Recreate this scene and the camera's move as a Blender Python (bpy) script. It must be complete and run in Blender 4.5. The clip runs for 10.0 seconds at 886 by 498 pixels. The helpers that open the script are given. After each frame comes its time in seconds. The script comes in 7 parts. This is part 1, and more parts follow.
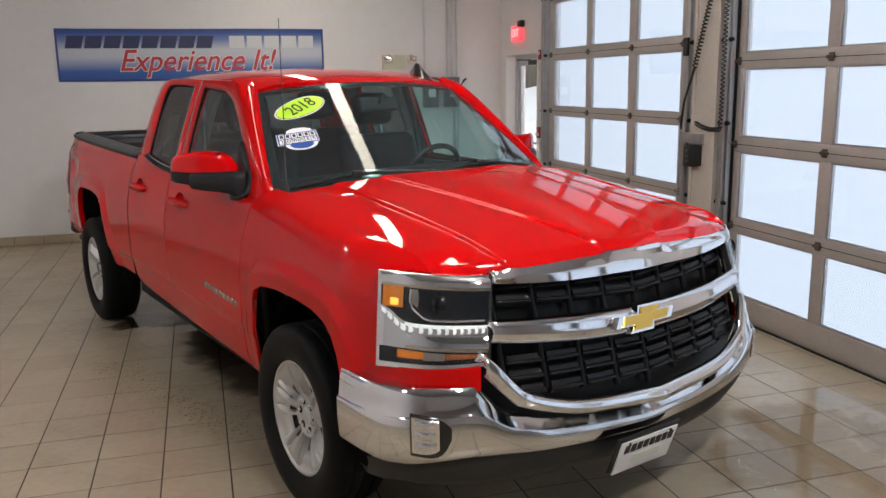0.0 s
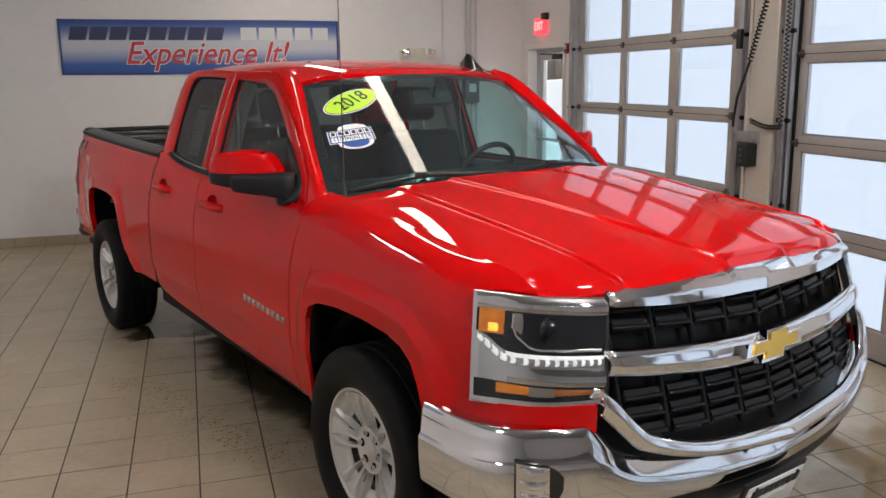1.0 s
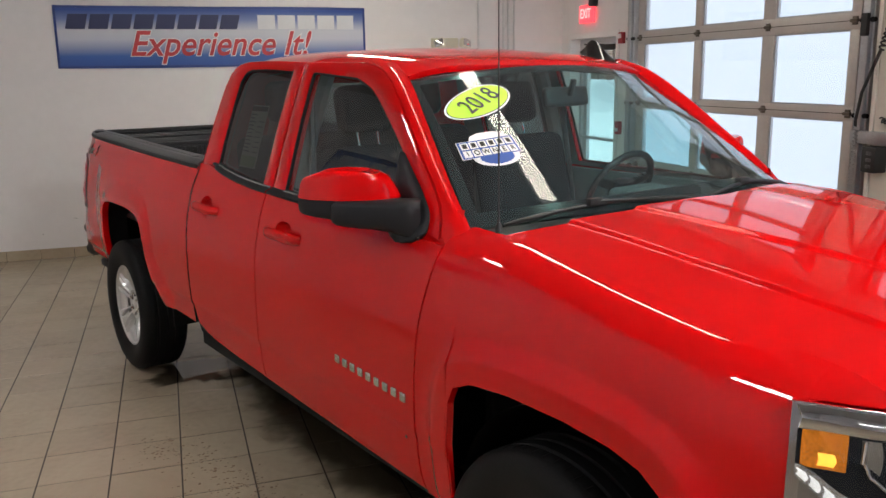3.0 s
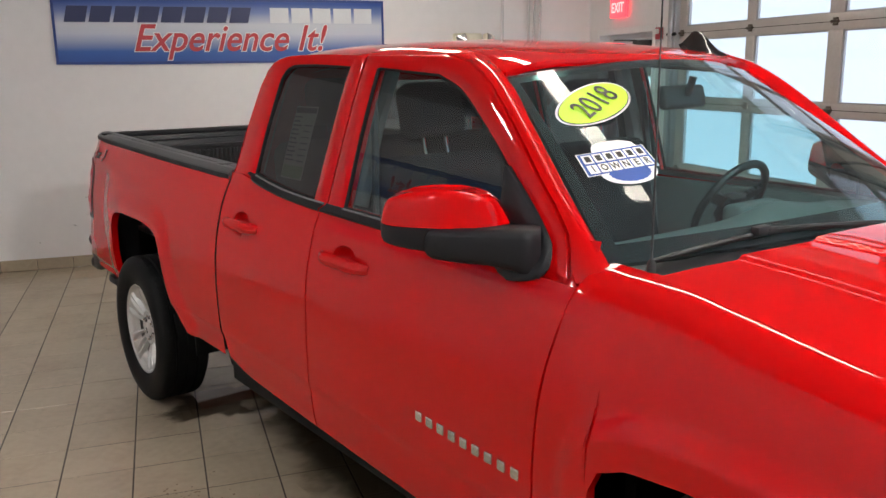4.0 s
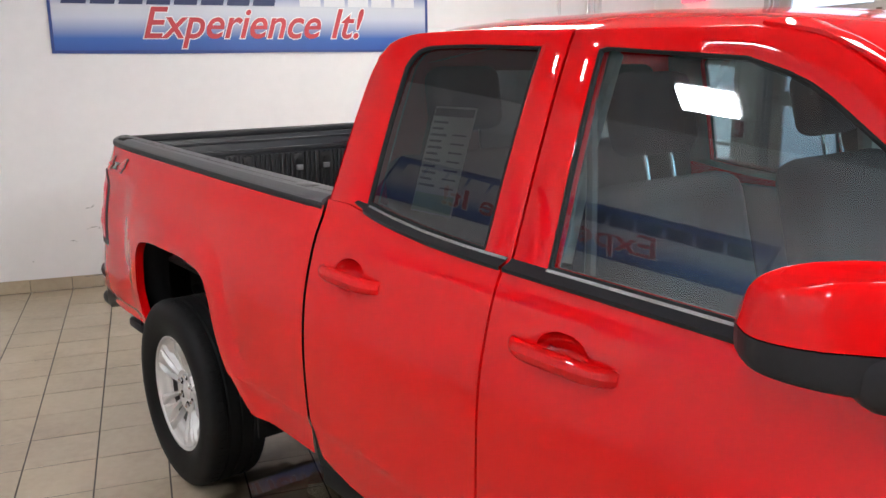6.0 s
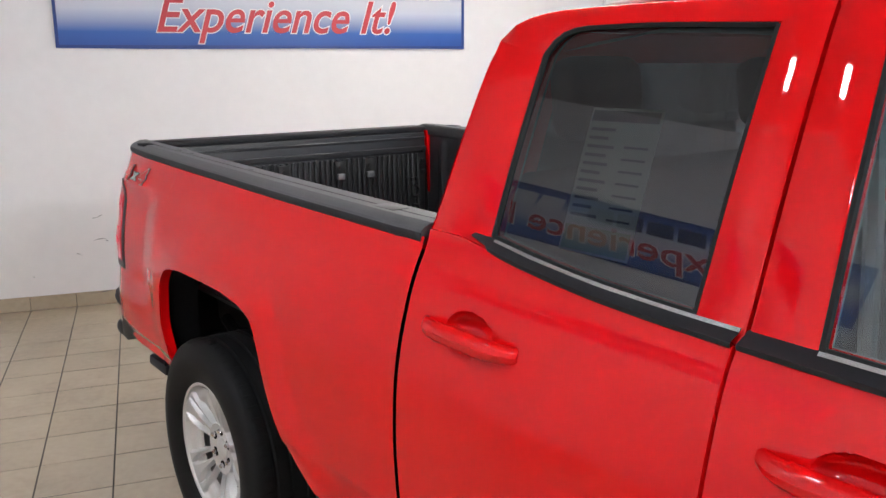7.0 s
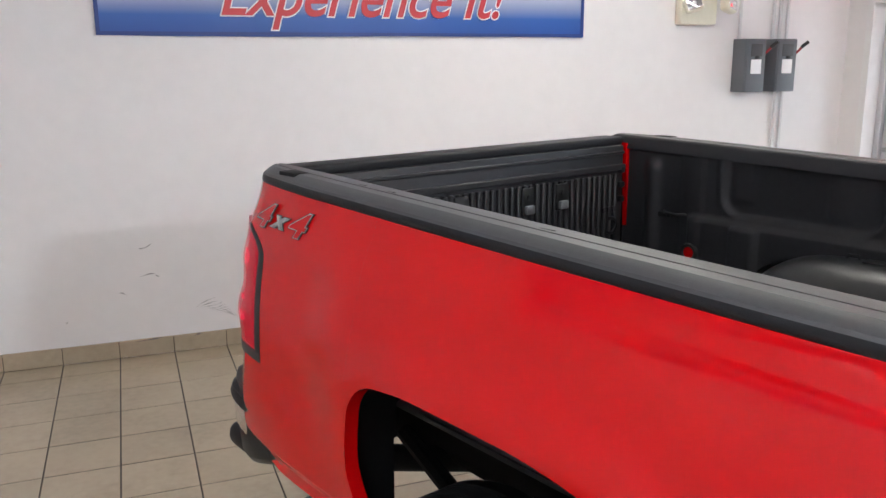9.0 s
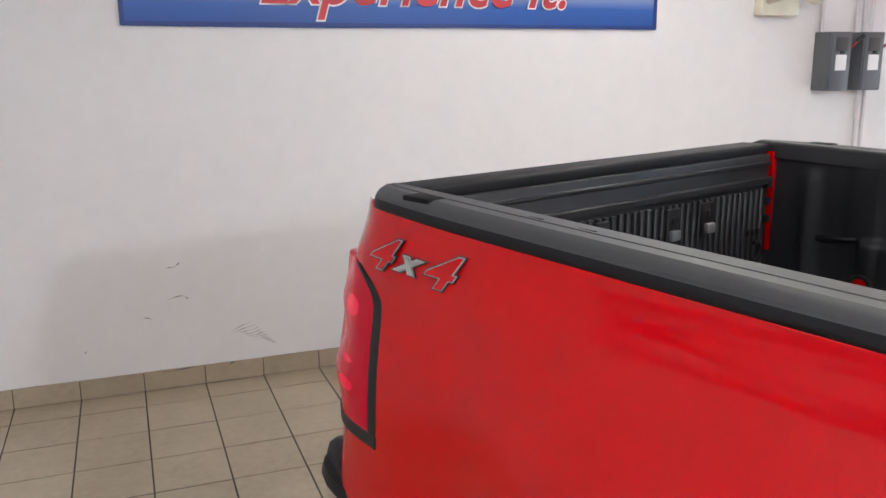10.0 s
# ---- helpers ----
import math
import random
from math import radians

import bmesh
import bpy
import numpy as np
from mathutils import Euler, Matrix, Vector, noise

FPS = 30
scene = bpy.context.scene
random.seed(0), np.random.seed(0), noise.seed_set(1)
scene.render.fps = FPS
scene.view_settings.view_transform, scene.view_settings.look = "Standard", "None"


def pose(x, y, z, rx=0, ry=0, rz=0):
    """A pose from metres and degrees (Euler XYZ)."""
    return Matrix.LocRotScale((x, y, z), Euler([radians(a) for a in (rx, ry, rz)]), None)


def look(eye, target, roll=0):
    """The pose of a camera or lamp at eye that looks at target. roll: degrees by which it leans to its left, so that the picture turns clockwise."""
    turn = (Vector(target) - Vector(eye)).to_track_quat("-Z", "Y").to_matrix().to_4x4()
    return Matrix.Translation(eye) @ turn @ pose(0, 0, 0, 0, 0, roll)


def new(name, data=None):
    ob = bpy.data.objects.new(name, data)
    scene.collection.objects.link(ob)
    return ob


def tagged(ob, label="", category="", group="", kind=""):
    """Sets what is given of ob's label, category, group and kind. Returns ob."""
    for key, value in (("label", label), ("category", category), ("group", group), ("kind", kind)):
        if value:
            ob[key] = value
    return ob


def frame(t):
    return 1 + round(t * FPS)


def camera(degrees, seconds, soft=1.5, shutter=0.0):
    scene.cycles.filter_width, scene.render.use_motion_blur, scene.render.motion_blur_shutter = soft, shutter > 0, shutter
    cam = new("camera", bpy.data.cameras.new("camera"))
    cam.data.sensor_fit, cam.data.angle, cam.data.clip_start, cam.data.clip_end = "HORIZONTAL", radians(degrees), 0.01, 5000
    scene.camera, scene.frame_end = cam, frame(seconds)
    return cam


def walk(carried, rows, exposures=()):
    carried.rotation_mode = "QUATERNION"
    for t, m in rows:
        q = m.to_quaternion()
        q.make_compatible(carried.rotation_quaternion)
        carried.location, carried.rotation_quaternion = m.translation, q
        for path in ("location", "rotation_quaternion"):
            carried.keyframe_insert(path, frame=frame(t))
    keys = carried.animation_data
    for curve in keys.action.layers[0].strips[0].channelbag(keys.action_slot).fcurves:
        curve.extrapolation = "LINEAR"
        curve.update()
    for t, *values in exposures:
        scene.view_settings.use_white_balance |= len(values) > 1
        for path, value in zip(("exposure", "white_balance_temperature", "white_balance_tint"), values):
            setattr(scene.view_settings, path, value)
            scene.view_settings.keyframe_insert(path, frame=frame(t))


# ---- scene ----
cam = camera(56.3, 10.0)
EV = 0.76        # stops at the start
PATH = [
    (0, (0.882, -4.999, 1.772), (1.432, -3.117, 1.379), -0.9),
    (0.5, (0.765, -4.764, 1.76), (1.326, -2.886, 1.364), -0.8),
    (1, (0.672, -4.509, 1.755), (1.242, -2.634, 1.354), -0.7),
    (1.5, (0.604, -4.255, 1.761), (1.186, -2.385, 1.355), -0.8),
    (2, (0.551, -3.993, 1.779), (1.14, -2.126, 1.37), -0.7),
    (2.5, (0.455, -3.723, 1.767), (1.052, -1.86, 1.354), -0.8),
    (4, (0.223, -2.841, 1.757), (0.853, -0.99, 1.336), -0.7),
    (4.5, (0.144, -2.509, 1.738), (0.783, -0.661, 1.317), -0.6),
    (5, (0.074, -2.301, 1.744), (0.734, -0.461, 1.321), -0.4),
    (6.5, (-0.034, -1.313, 1.722), (0.628, 0.523, 1.286), -0.6),
    (7, (-0.093, -1.001, 1.708), (0.576, 0.834, 1.279), -0.3),
    (7.5, (-0.174, -0.66, 1.745), (0.5, 1.173, 1.311), -0.3),
    (8, (-0.321, -0.317, 1.716), (0.362, 1.511, 1.276), -0.3),
    (8.5, (-0.429, 0.067, 1.68), (0.259, 1.894, 1.244), -0.4),
    (9, (-0.477, 0.421, 1.686), (0.217, 2.246, 1.249), -0.4),
    (9.5, (-0.536, 0.752, 1.684), (0.162, 2.574, 1.244), -0.5),
    (10, (-0.615, 1.079, 1.667), (0.085, 2.9, 1.228), -0.4),
]
walk(cam, [(t, look(eye, target, roll)) for t, eye, target, roll in PATH],
     [(0, EV, 6380, 10), (1.5, EV, 6400, 10), (2.5, EV + 0.08, 6400, 10), (4.0, EV + 0.32, 6350, 10), (4.5, EV + 0.52, 6300, 10), (5.0, EV + 0.80, 6200, 10),
      (6.5, EV + 1.05, 6000, 10), (8.0, EV + 1.02, 5880, 10), (9.0, EV + 0.90, 5900, 10), (10.0, EV + 0.86, 5920, 10)])

# ---- light ----
world = bpy.data.worlds.new("sky")
scene.world = world
world.use_nodes = True
wt = world.node_tree
sky = wt.nodes.new("ShaderNodeTexSky")
sky.sky_type = "NISHITA"
sky.sun_disc = False
sky.sun_elevation = radians(28)
sky.sun_rotation = radians(70)
sky.air_density = 2.0
sky.dust_density = 6.0
soft = wt.nodes.new("ShaderNodeHueSaturation")
soft.inputs["Saturation"].default_value = 0.45
wt.links.new(sky.outputs["Color"], soft.inputs["Color"])
wt.links.new(soft.outputs["Color"], wt.nodes["Background"].inputs["Color"])
wt.nodes["Background"].inputs["Strength"].default_value = 0.15

sun = new("sun", bpy.data.lights.new("sun", "SUN"))
sun.data.energy, sun.data.angle, sun.data.color = 1.5, radians(20), (1.0, 0.97, 0.93)
sun.matrix_world = look((20, 8, 14), (0, 0, 0))


# ---- materials ----
def material(name, colour, rough=0.5, metal=0.0, coat=0.0, vary=0.08, scale=6.0, bump=0.0, bump_scale=80.0,
             emit=None, emit_strength=0.0, per_object=0.0, rough_vary=0.0, spec=0.5):
    m = bpy.data.materials.new(name)
    m.use_nodes = True
    nt = m.node_tree
    b = nt.nodes["Principled BSDF"]
    b.inputs["Base Color"].default_value = (*colour, 1)
    b.inputs["Roughness"].default_value = rough
    b.inputs["Metallic"].default_value = metal
    b.inputs["Coat Weight"].default_value = coat
    b.inputs["Coat Roughness"].default_value = 0.03
    b.inputs["Specular IOR Level"].default_value = spec
    co = nt.nodes.new("ShaderNodeTexCoord")
    if vary or rough_vary or per_object:
        n1 = nt.nodes.new("ShaderNodeTexNoise")
        n1.inputs["Scale"].default_value = scale
        n1.inputs["Detail"].default_value = 6
        nt.links.new(co.outputs["Object"], n1.inputs["Vector"])
        n2 = nt.nodes.new("ShaderNodeTexNoise")
        n2.inputs["Scale"].default_value = scale * 9
        n2.inputs["Detail"].default_value = 4
        nt.links.new(co.outputs["Object"], n2.inputs["Vector"])
        add = nt.nodes.new("ShaderNodeMath")
        nt.links.new(n1.outputs["Fac"], add.inputs[0])
        nt.links.new(n2.outputs["Fac"], add.inputs[1])
        amt = nt.nodes.new("ShaderNodeMapRange")
        amt.inputs["From Min"].default_value, amt.inputs["From Max"].default_value = 0.6, 1.4
        amt.inputs["To Min"].default_value, amt.inputs["To Max"].default_value = 1 - vary, 1 + vary
        nt.links.new(add.outputs[0], amt.inputs["Value"])
        val = amt.outputs["Result"]
        if per_object:
            info = nt.nodes.new("ShaderNodeObjectInfo")
            pr = nt.nodes.new("ShaderNodeMapRange")
            pr.inputs["To Min"].default_value, pr.inputs["To Max"].default_value = 1 - per_object, 1 + per_object
            nt.links.new(info.outputs["Random"], pr.inputs["Value"])
            mul = nt.nodes.new("ShaderNodeMath")
            mul.operation = "MULTIPLY"
            nt.links.new(val, mul.inputs[0])
            nt.links.new(pr.outputs["Result"], mul.inputs[1])
            val = mul.outputs[0]
        vm = nt.nodes.new("ShaderNodeVectorMath")
        vm.operation = "SCALE"
        vm.inputs[0].default_value = colour
        nt.links.new(val, vm.inputs["Scale"])
        nt.links.new(vm.outputs[0], b.inputs["Base Color"])
        if rough_vary:
            rr = nt.nodes.new("ShaderNodeMapRange")
            rr.inputs["From Min"].default_value, rr.inputs["From Max"].default_value = 0.35, 0.65
            rr.inputs["To Min"].default_value, rr.inputs["To Max"].default_value = max(rough - rough_vary, 0.02), rough + rough_vary
            nt.links.new(n1.outputs["Fac"], rr.inputs["Value"])
            nt.links.new(rr.outputs["Result"], b.inputs["Roughness"])
    if bump:
        nb = nt.nodes.new("ShaderNodeTexNoise")
        nb.inputs["Scale"].default_value = bump_scale
        nb.inputs["Detail"].default_value = 5
        nt.links.new(co.outputs["Object"], nb.inputs["Vector"])
        bp = nt.nodes.new("ShaderNodeBump")
        bp.inputs["Strength"].default_value = bump
        bp.inputs["Distance"].default_value = 0.004
        nt.links.new(nb.outputs["Fac"], bp.inputs["Height"])
        nt.links.new(bp.outputs["Normal"], b.inputs["Normal"])
    if emit:
        b.inputs["Emission Color"].default_value = (*emit, 1)
        b.inputs["Emission Strength"].default_value = emit_strength
    return m


def pane_material(name, tint, gloss_ior=1.45, haze=0.0, haze_colour=(0.8, 0.85, 0.9), gain=1.8):
    """A thin pane: tinted transparency, a share of haze, and a Fresnel gloss."""
    m = bpy.data.materials.new(name)
    m.use_nodes = True
    nt = m.node_tree
    nt.nodes.remove(nt.nodes["Principled BSDF"])
    tr = nt.nodes.new("ShaderNodeBsdfTransparent")
    tr.inputs["Color"].default_value = (*tint, 1)
    gl = nt.nodes.new("ShaderNodeBsdfGlossy")
    gl.inputs["Roughness"].default_value = 0.01
    lw = nt.nodes.new("ShaderNodeLayerWeight")
    lw.inputs["Blend"].default_value = 0.5
    pw = nt.nodes.new("ShaderNodeMath")
    pw.operation = "POWER"
    pw.inputs[1].default_value = 5.0
    nt.links.new(lw.outputs["Facing"], pw.inputs[0])
    fr = nt.nodes.new("ShaderNodeMapRange")
    f0 = ((gloss_ior - 1) / (gloss_ior + 1)) ** 2 * gain
    fr.inputs["To Min"].default_value, fr.inputs["To Max"].default_value = f0, 1.0
    nt.links.new(pw.outputs[0], fr.inputs["Value"])
    mix = nt.nodes.new("ShaderNodeMixShader")
    body_out = tr.outputs[0]
    if haze:
        df = nt.nodes.new("ShaderNodeBsdfDiffuse")
        df.inputs["Color"].default_value = (*haze_colour, 1)
        mh = nt.nodes.new("ShaderNodeMixShader")
        mh.inputs[0].default_value = haze
        nt.links.new(tr.outputs[0], mh.inputs[1])
        nt.links.new(df.outputs[0], mh.inputs[2])
        body_out = mh.outputs[0]
    nt.links.new(fr.outputs[0], mix.inputs[0])
    nt.links.new(body_out, mix.inputs[1])
    nt.links.new(gl.outputs[0], mix.inputs[2])
    nt.links.new(mix.outputs[0], nt.nodes["Material Output"].inputs["Surface"])
    return m


RED = material("red_paint", (0.60, 0.0008, 0.0016), 0.5, 0.0, 1.0, vary=0.015, scale=2.0, spec=0.0)
RED.node_tree.nodes["Principled BSDF"].inputs["Coat IOR"].default_value = 1.41
CHROME = material("chrome", (0.78, 0.78, 0.80), 0.06, 1.0, vary=0.02, rough_vary=0.03)
BUMPER = material("bumper_chrome", (0.70, 0.70, 0.71), 0.085, 1.0, vary=0.03, scale=3, rough_vary=0.03)
ALLOY = material("machined_alloy", (0.62, 0.62, 0.61), 0.42, 0.6, vary=0.06, scale=20, rough_vary=0.06)
GOLD = material("gold_emblem", (0.80, 0.52, 0.12), 0.25, 0.8, vary=0.06, scale=40, bump=0.1, bump_scale=300)
PLASTIC = material("black_grained_plastic", (0.012, 0.012, 0.014), 0.50, vary=0.15, scale=12, bump=0.12, bump_scale=500, spec=0.25)
GRILLE = material("grille_black", (0.005, 0.005, 0.005), 0.34, vary=0.1, spec=0.2)
GLOSS_BLACK = material("gloss_black", (0.010, 0.010, 0.011), 0.16, coat=0.5, vary=0.1)
GREY_PLASTIC = material("satin_grey_plastic", (0.062, 0.063, 0.066), 0.40, vary=0.12, scale=10, bump=0.08, bump_scale=400)
UNDER = material("dirty_black_metal", (0.007, 0.007, 0.007), 0.75, vary=0.3, scale=8, spec=0.15)
RUBBER = material("tyre_rubber", (0.009, 0.009, 0.009), 0.60, vary=0.2, scale=10, bump=0.15, bump_scale=150, spec=0.15)
LINER = material("bed_liner", (0.024, 0.024, 0.026), 0.40, vary=0.18, scale=6, bump=0.12, bump_scale=260, rough_vary=0.07, spec=0.5)
CLOTH = material("dark_seat_cloth", (0.022, 0.022, 0.025), 0.9, vary=0.12, scale=9, bump=0.1, bump_scale=120, spec=0.2)
DASH = material("dark_dash_vinyl", (0.13, 0.135, 0.13), 0.6, vary=0.1, scale=9, bump=0.2, bump_scale=400)
HEADLINER = material("grey_headliner", (0.30, 0.30, 0.29), 0.9, vary=0.06)
AMBER = material("amber_lens", (0.50, 0.13, 0.010), 0.14, coat=0.6, vary=0.6, scale=22, bump=0.3, bump_scale=60, emit=(1.0, 0.36, 0.02), emit_strength=0.09)
AMBER_LIT = material("lit_amber_bulb", (0.7, 0.3, 0.03), 0.2, emit=(1.0, 0.52, 0.06), emit_strength=0.75, vary=0.3, scale=60)
# alloy colour darkened for the shade inside the rim
ALLOY_SHADED = material("shaded_alloy", (0.22, 0.22, 0.21), 0.5, 0.5, vary=0.15, scale=14)
DARK_LENS = material("smoked_lens", (0.010, 0.011, 0.014), 0.12, spec=0.3, vary=0.2, scale=14)
LED_CELL = material("lit_led_cell", (0.80, 0.80, 0.80), 0.15, emit=(1.0, 0.98, 0.95), emit_strength=0.22, vary=0.25, scale=50)
RED_LENS = material("red_lens", (0.24, 0.0012, 0.006), 0.16, spec=0.16, vary=0.12, scale=18, emit=(1.0, 0.01, 0.05), emit_strength=0.07)
TAIL_LIT = material("glowing_red_bulb", (0.40, 0.002, 0.02), 0.15, emit=(1.0, 0.006, 0.05), emit_strength=0.14, vary=0.3, scale=70)
LED_BASE = material("lamp_reflector", (0.75, 0.75, 0.76), 0.16, 0.9, vary=0.12, scale=60, bump=0.5, bump_scale=90)
BADGE = material("badge_silver", (0.60, 0.58, 0.55), 0.25, 0.9, vary=0.05)
BADGE_EDGE = material("badge_edge", (0.55, 0.53, 0.50), 0.32, 0.7, vary=0.05)
LENS_GREY = material("silvered_reflector", (0.30, 0.27, 0.24), 0.35, 0.6, vary=0.3, scale=30)
WS_GLASS = pane_material("windshield_glass", (0.66, 0.93, 0.94), 1.5, haze=0.020, gain=1.0)
SIDE_GLASS = pane_material("side_glass", (0.66, 0.82, 0.83), 1.5, haze=0.010, gain=2.1)
DARK_GLASS = pane_material("privacy_glass", (0.15, 0.165, 0.17), 1.5, haze=0.012, gain=2.0)
CLEAR = pane_material("lamp_cover", (0.93, 0.95, 0.96), 1.35)

WALL = material("white_wall_paint", (0.80, 0.78, 0.78), 0.55, vary=0.03, scale=1.3, bump=0.06, bump_scale=60)
CEIL = material("ceiling_paint", (0.38, 0.37, 0.36), 0.8, vary=0.08, scale=1.0)
STEEL_WALL = material("painted_steel_wall", (0.60, 0.56, 0.50), 0.45, vary=0.06, scale=3, bump=0.05)
GROUT = material("dark_grout", (0.034, 0.024, 0.017), 0.8, vary=0.3, scale=7)
DOOR_ALU = material("bronze_aluminium_frame", (0.48, 0.45, 0.425), 0.42, 0.30, vary=0.08, scale=5)
DOOR_DARK = material("dark_weatherstrip", (0.010, 0.010, 0.010), 0.7, vary=0.2, spec=0.2)
AMBER_DULL = material("unlit_amber_lens", (0.34, 0.11, 0.035), 0.14, vary=0.3, scale=25)
STRIP_BRIGHT = material("bright_trim", (0.45, 0.45, 0.45), 0.26, 0.9, vary=0.05)
TRACK = material("galvanised_track", (0.42, 0.42, 0.43), 0.4, 0.8, vary=0.15, scale=9)
# wet film whose dark tint also paints the shade beneath the truck
SHADE_WATER = pane_material("shaded_water_film", (0.40, 0.385, 0.365), 1.33, gain=1.6)
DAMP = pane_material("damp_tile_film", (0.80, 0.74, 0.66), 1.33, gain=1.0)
MUD = material("dried_mud", (0.19, 0.125, 0.07), 0.85, vary=0.3, scale=30)
WATER = pane_material("water_film", (0.90, 0.88, 0.86), 1.33, gain=1.8)


def ragged(m, scale, lo, hi):
    """Let a film dry out in patches: dry where the noise is low and towards the sheet's rim."""
    nt = m.node_tree
    out = nt.nodes["Material Output"]
    wet_out = out.inputs["Surface"].links[0].from_socket
    gm, co = nt.nodes.new("ShaderNodeNewGeometry"), nt.nodes.new("ShaderNodeUVMap")
    sp = nt.nodes.new("ShaderNodeSeparateXYZ")
    nt.links.new(co.outputs["UV"], sp.inputs[0])
    nz = nt.nodes.new("ShaderNodeTexNoise")
    nz.inputs["Scale"].default_value, nz.inputs["Detail"].default_value, nz.inputs["Roughness"].default_value = scale, 8, 0.62
    nt.links.new(gm.outputs["Position"], nz.inputs["Vector"])
    sm = nt.nodes.new("ShaderNodeMath")
    nt.links.new(nz.outputs["Fac"], sm.inputs[0])
    nt.links.new(sp.outputs["X"], sm.inputs[1])
    mr = nt.nodes.new("ShaderNodeMapRange")
    mr.interpolation_type = "SMOOTHSTEP"
    mr.inputs["From Min"].default_value, mr.inputs["From Max"].default_value = lo, hi
    nt.links.new(sm.outputs[0], mr.inputs["Value"])
    dry = nt.nodes.new("ShaderNodeBsdfTransparent")
    mx = nt.nodes.new("ShaderNodeMixShader")
    nt.links.new(mr.outputs["Result"], mx.inputs[0])
    nt.links.new(dry.outputs[0], mx.inputs[1])
    nt.links.new(wet_out, mx.inputs[2])
    nt.links.new(mx.outputs[0], out.inputs["Surface"])


ragged(SHADE_WATER, 3.2, 0.50, 0.92)
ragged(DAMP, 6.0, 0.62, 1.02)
ragged(WATER, 2.6, 0.58, 0.76)
FROST = pane_material("frosted_panel", (0.93, 0.95, 0.98), 1.3, haze=0.12)
BOX_GREY = material("grey_enamel", (0.115, 0.125, 0.14), 0.4, vary=0.06, scale=8)
IVORY = material("ivory_plastic", (0.72, 0.68, 0.55), 0.4, vary=0.04)
WHITE = material("white_plastic", (0.80, 0.80, 0.80), 0.4, vary=0.03)
CONDUIT = material("galvanised_conduit", (0.66, 0.66, 0.66), 0.4, 0.3, vary=0.06)
FRAME_WHITE = material("pale_aluminium_frame", (0.58, 0.58, 0.61), 0.4, 0.3, vary=0.05)
HINGE = material("bronze_hinge", (0.13, 0.11, 0.09), 0.35, 0.7, vary=0.2, scale=30)
EXIT_LETTER = material("lit_exit_letter", (0.9, 0.3, 0.3), 0.4, emit=(1.0, 0.36, 0.34), emit_strength=1.0, vary=0.0)
# lighter copy of the grille black, for light caught on the slats
GRILLE_DASH = material("grille_black_lit", (0.010, 0.010, 0.011), 0.36, vary=0.1, spec=0.28)
BARK = material("bare_bark", (0.10, 0.08, 0.07), 0.9, vary=0.2)
EXIT_RED = material("lit_exit_red", (0.8, 0.05, 0.06), 0.4, emit=(1.0, 0.06, 0.08), emit_strength=0.9, vary=0.05)
ALARM_RED = material("alarm_red", (0.35, 0.02, 0.03), 0.4, vary=0.05)
BLACK = material("black_plastic", (0.012, 0.012, 0.012), 0.5, vary=0.1)
NAVY = material("navy_print", (0.018, 0.026, 0.10), 0.45, vary=0.05)
PRINT_WHITE = material("white_print", (0.70, 0.71, 0.74), 0.45, vary=0.05)
PRINT_RED = material("red_print", (0.52, 0.035, 0.045), 0.45, vary=0.05)
BLUE_EDGE = material("blue_print_edge", (0.015, 0.045, 0.22), 0.45, vary=0.08)
LIME = material("lime_sticker", (0.50, 0.85, 0.02), 0.5, vary=0.03)
STICK_WHITE = material("white_sticker", (0.85, 0.85, 0.86), 0.5, vary=0.02)
STICK_BLUE = material("blue_sticker", (0.02, 0.08, 0.35), 0.5, vary=0.02)
PAPER = material("printed_paper", (0.70, 0.74, 0.66), 0.8, vary=0.05, scale=20)
PAPER_GREEN = material("green_print", (0.45, 0.62, 0.35), 0.8, vary=0.05)
SNOW = material("snow", (0.80, 0.82, 0.86), 0.9, vary=0.1, scale=0.7, bump=0.4, bump_scale=4)
SCUFF = material("scuff", (0.13, 0.12, 0.12), 0.8, vary=0.3, scale=30)
SKY_GLOW = material("overcast_daylight", (0.0, 0.0, 0.0), 1.0, emit=(0.80, 0.89, 1.0), emit_strength=0.75, vary=0.0)
TUBE = material("lit_fluorescent_tube", (0.9, 0.88, 0.8), 0.5, emit=(1.0, 0.92, 0.76), emit_strength=11.5, vary=0.0)
FLOOD = material("lit_flood_lens", (0.9, 0.9, 0.9), 0.5, emit=(0.99, 0.98, 0.97), emit_strength=38.0, vary=0.0)
BEAM = material("lit_flood_beam", (0.9, 0.9, 0.9), 0.5, emit=(1.0, 0.98, 0.95), emit_strength=225.0, vary=0.0)

# floor tile: beige, blotched, with dirty and damp patches
TILE = material("beige_floor_tile", (0.450, 0.370, 0.264), 0.23, vary=0.05, scale=3.0, per_object=0.04, rough_vary=0.04, bump=0.02, bump_scale=30)
tt = TILE.node_tree
geo = tt.nodes.new("ShaderNodeNewGeometry")
for nd in list(tt.nodes):
    if nd.type == "TEX_NOISE":
        tt.links.new(geo.outputs["Position"], nd.inputs["Vector"])
smear = tt.nodes.new("ShaderNodeTexNoise")
smear.inputs["Scale"].default_value, smear.inputs["Detail"].default_value, smear.inputs["Roughness"].default_value = 1.1, 9, 0.68
speck = tt.nodes.new("ShaderNodeTexNoise")
speck.inputs["Scale"].default_value, speck.inputs["Detail"].default_value = 26.0, 6
both = tt.nodes.new("ShaderNodeMath")
both.operation = "MULTIPLY_ADD"
both.inputs[1].default_value = 0.35
cut = tt.nodes.new("ShaderNodeMapRange")
cut.inputs["From Min"].default_value, cut.inputs["From Max"].default_value = 0.52, 1.12
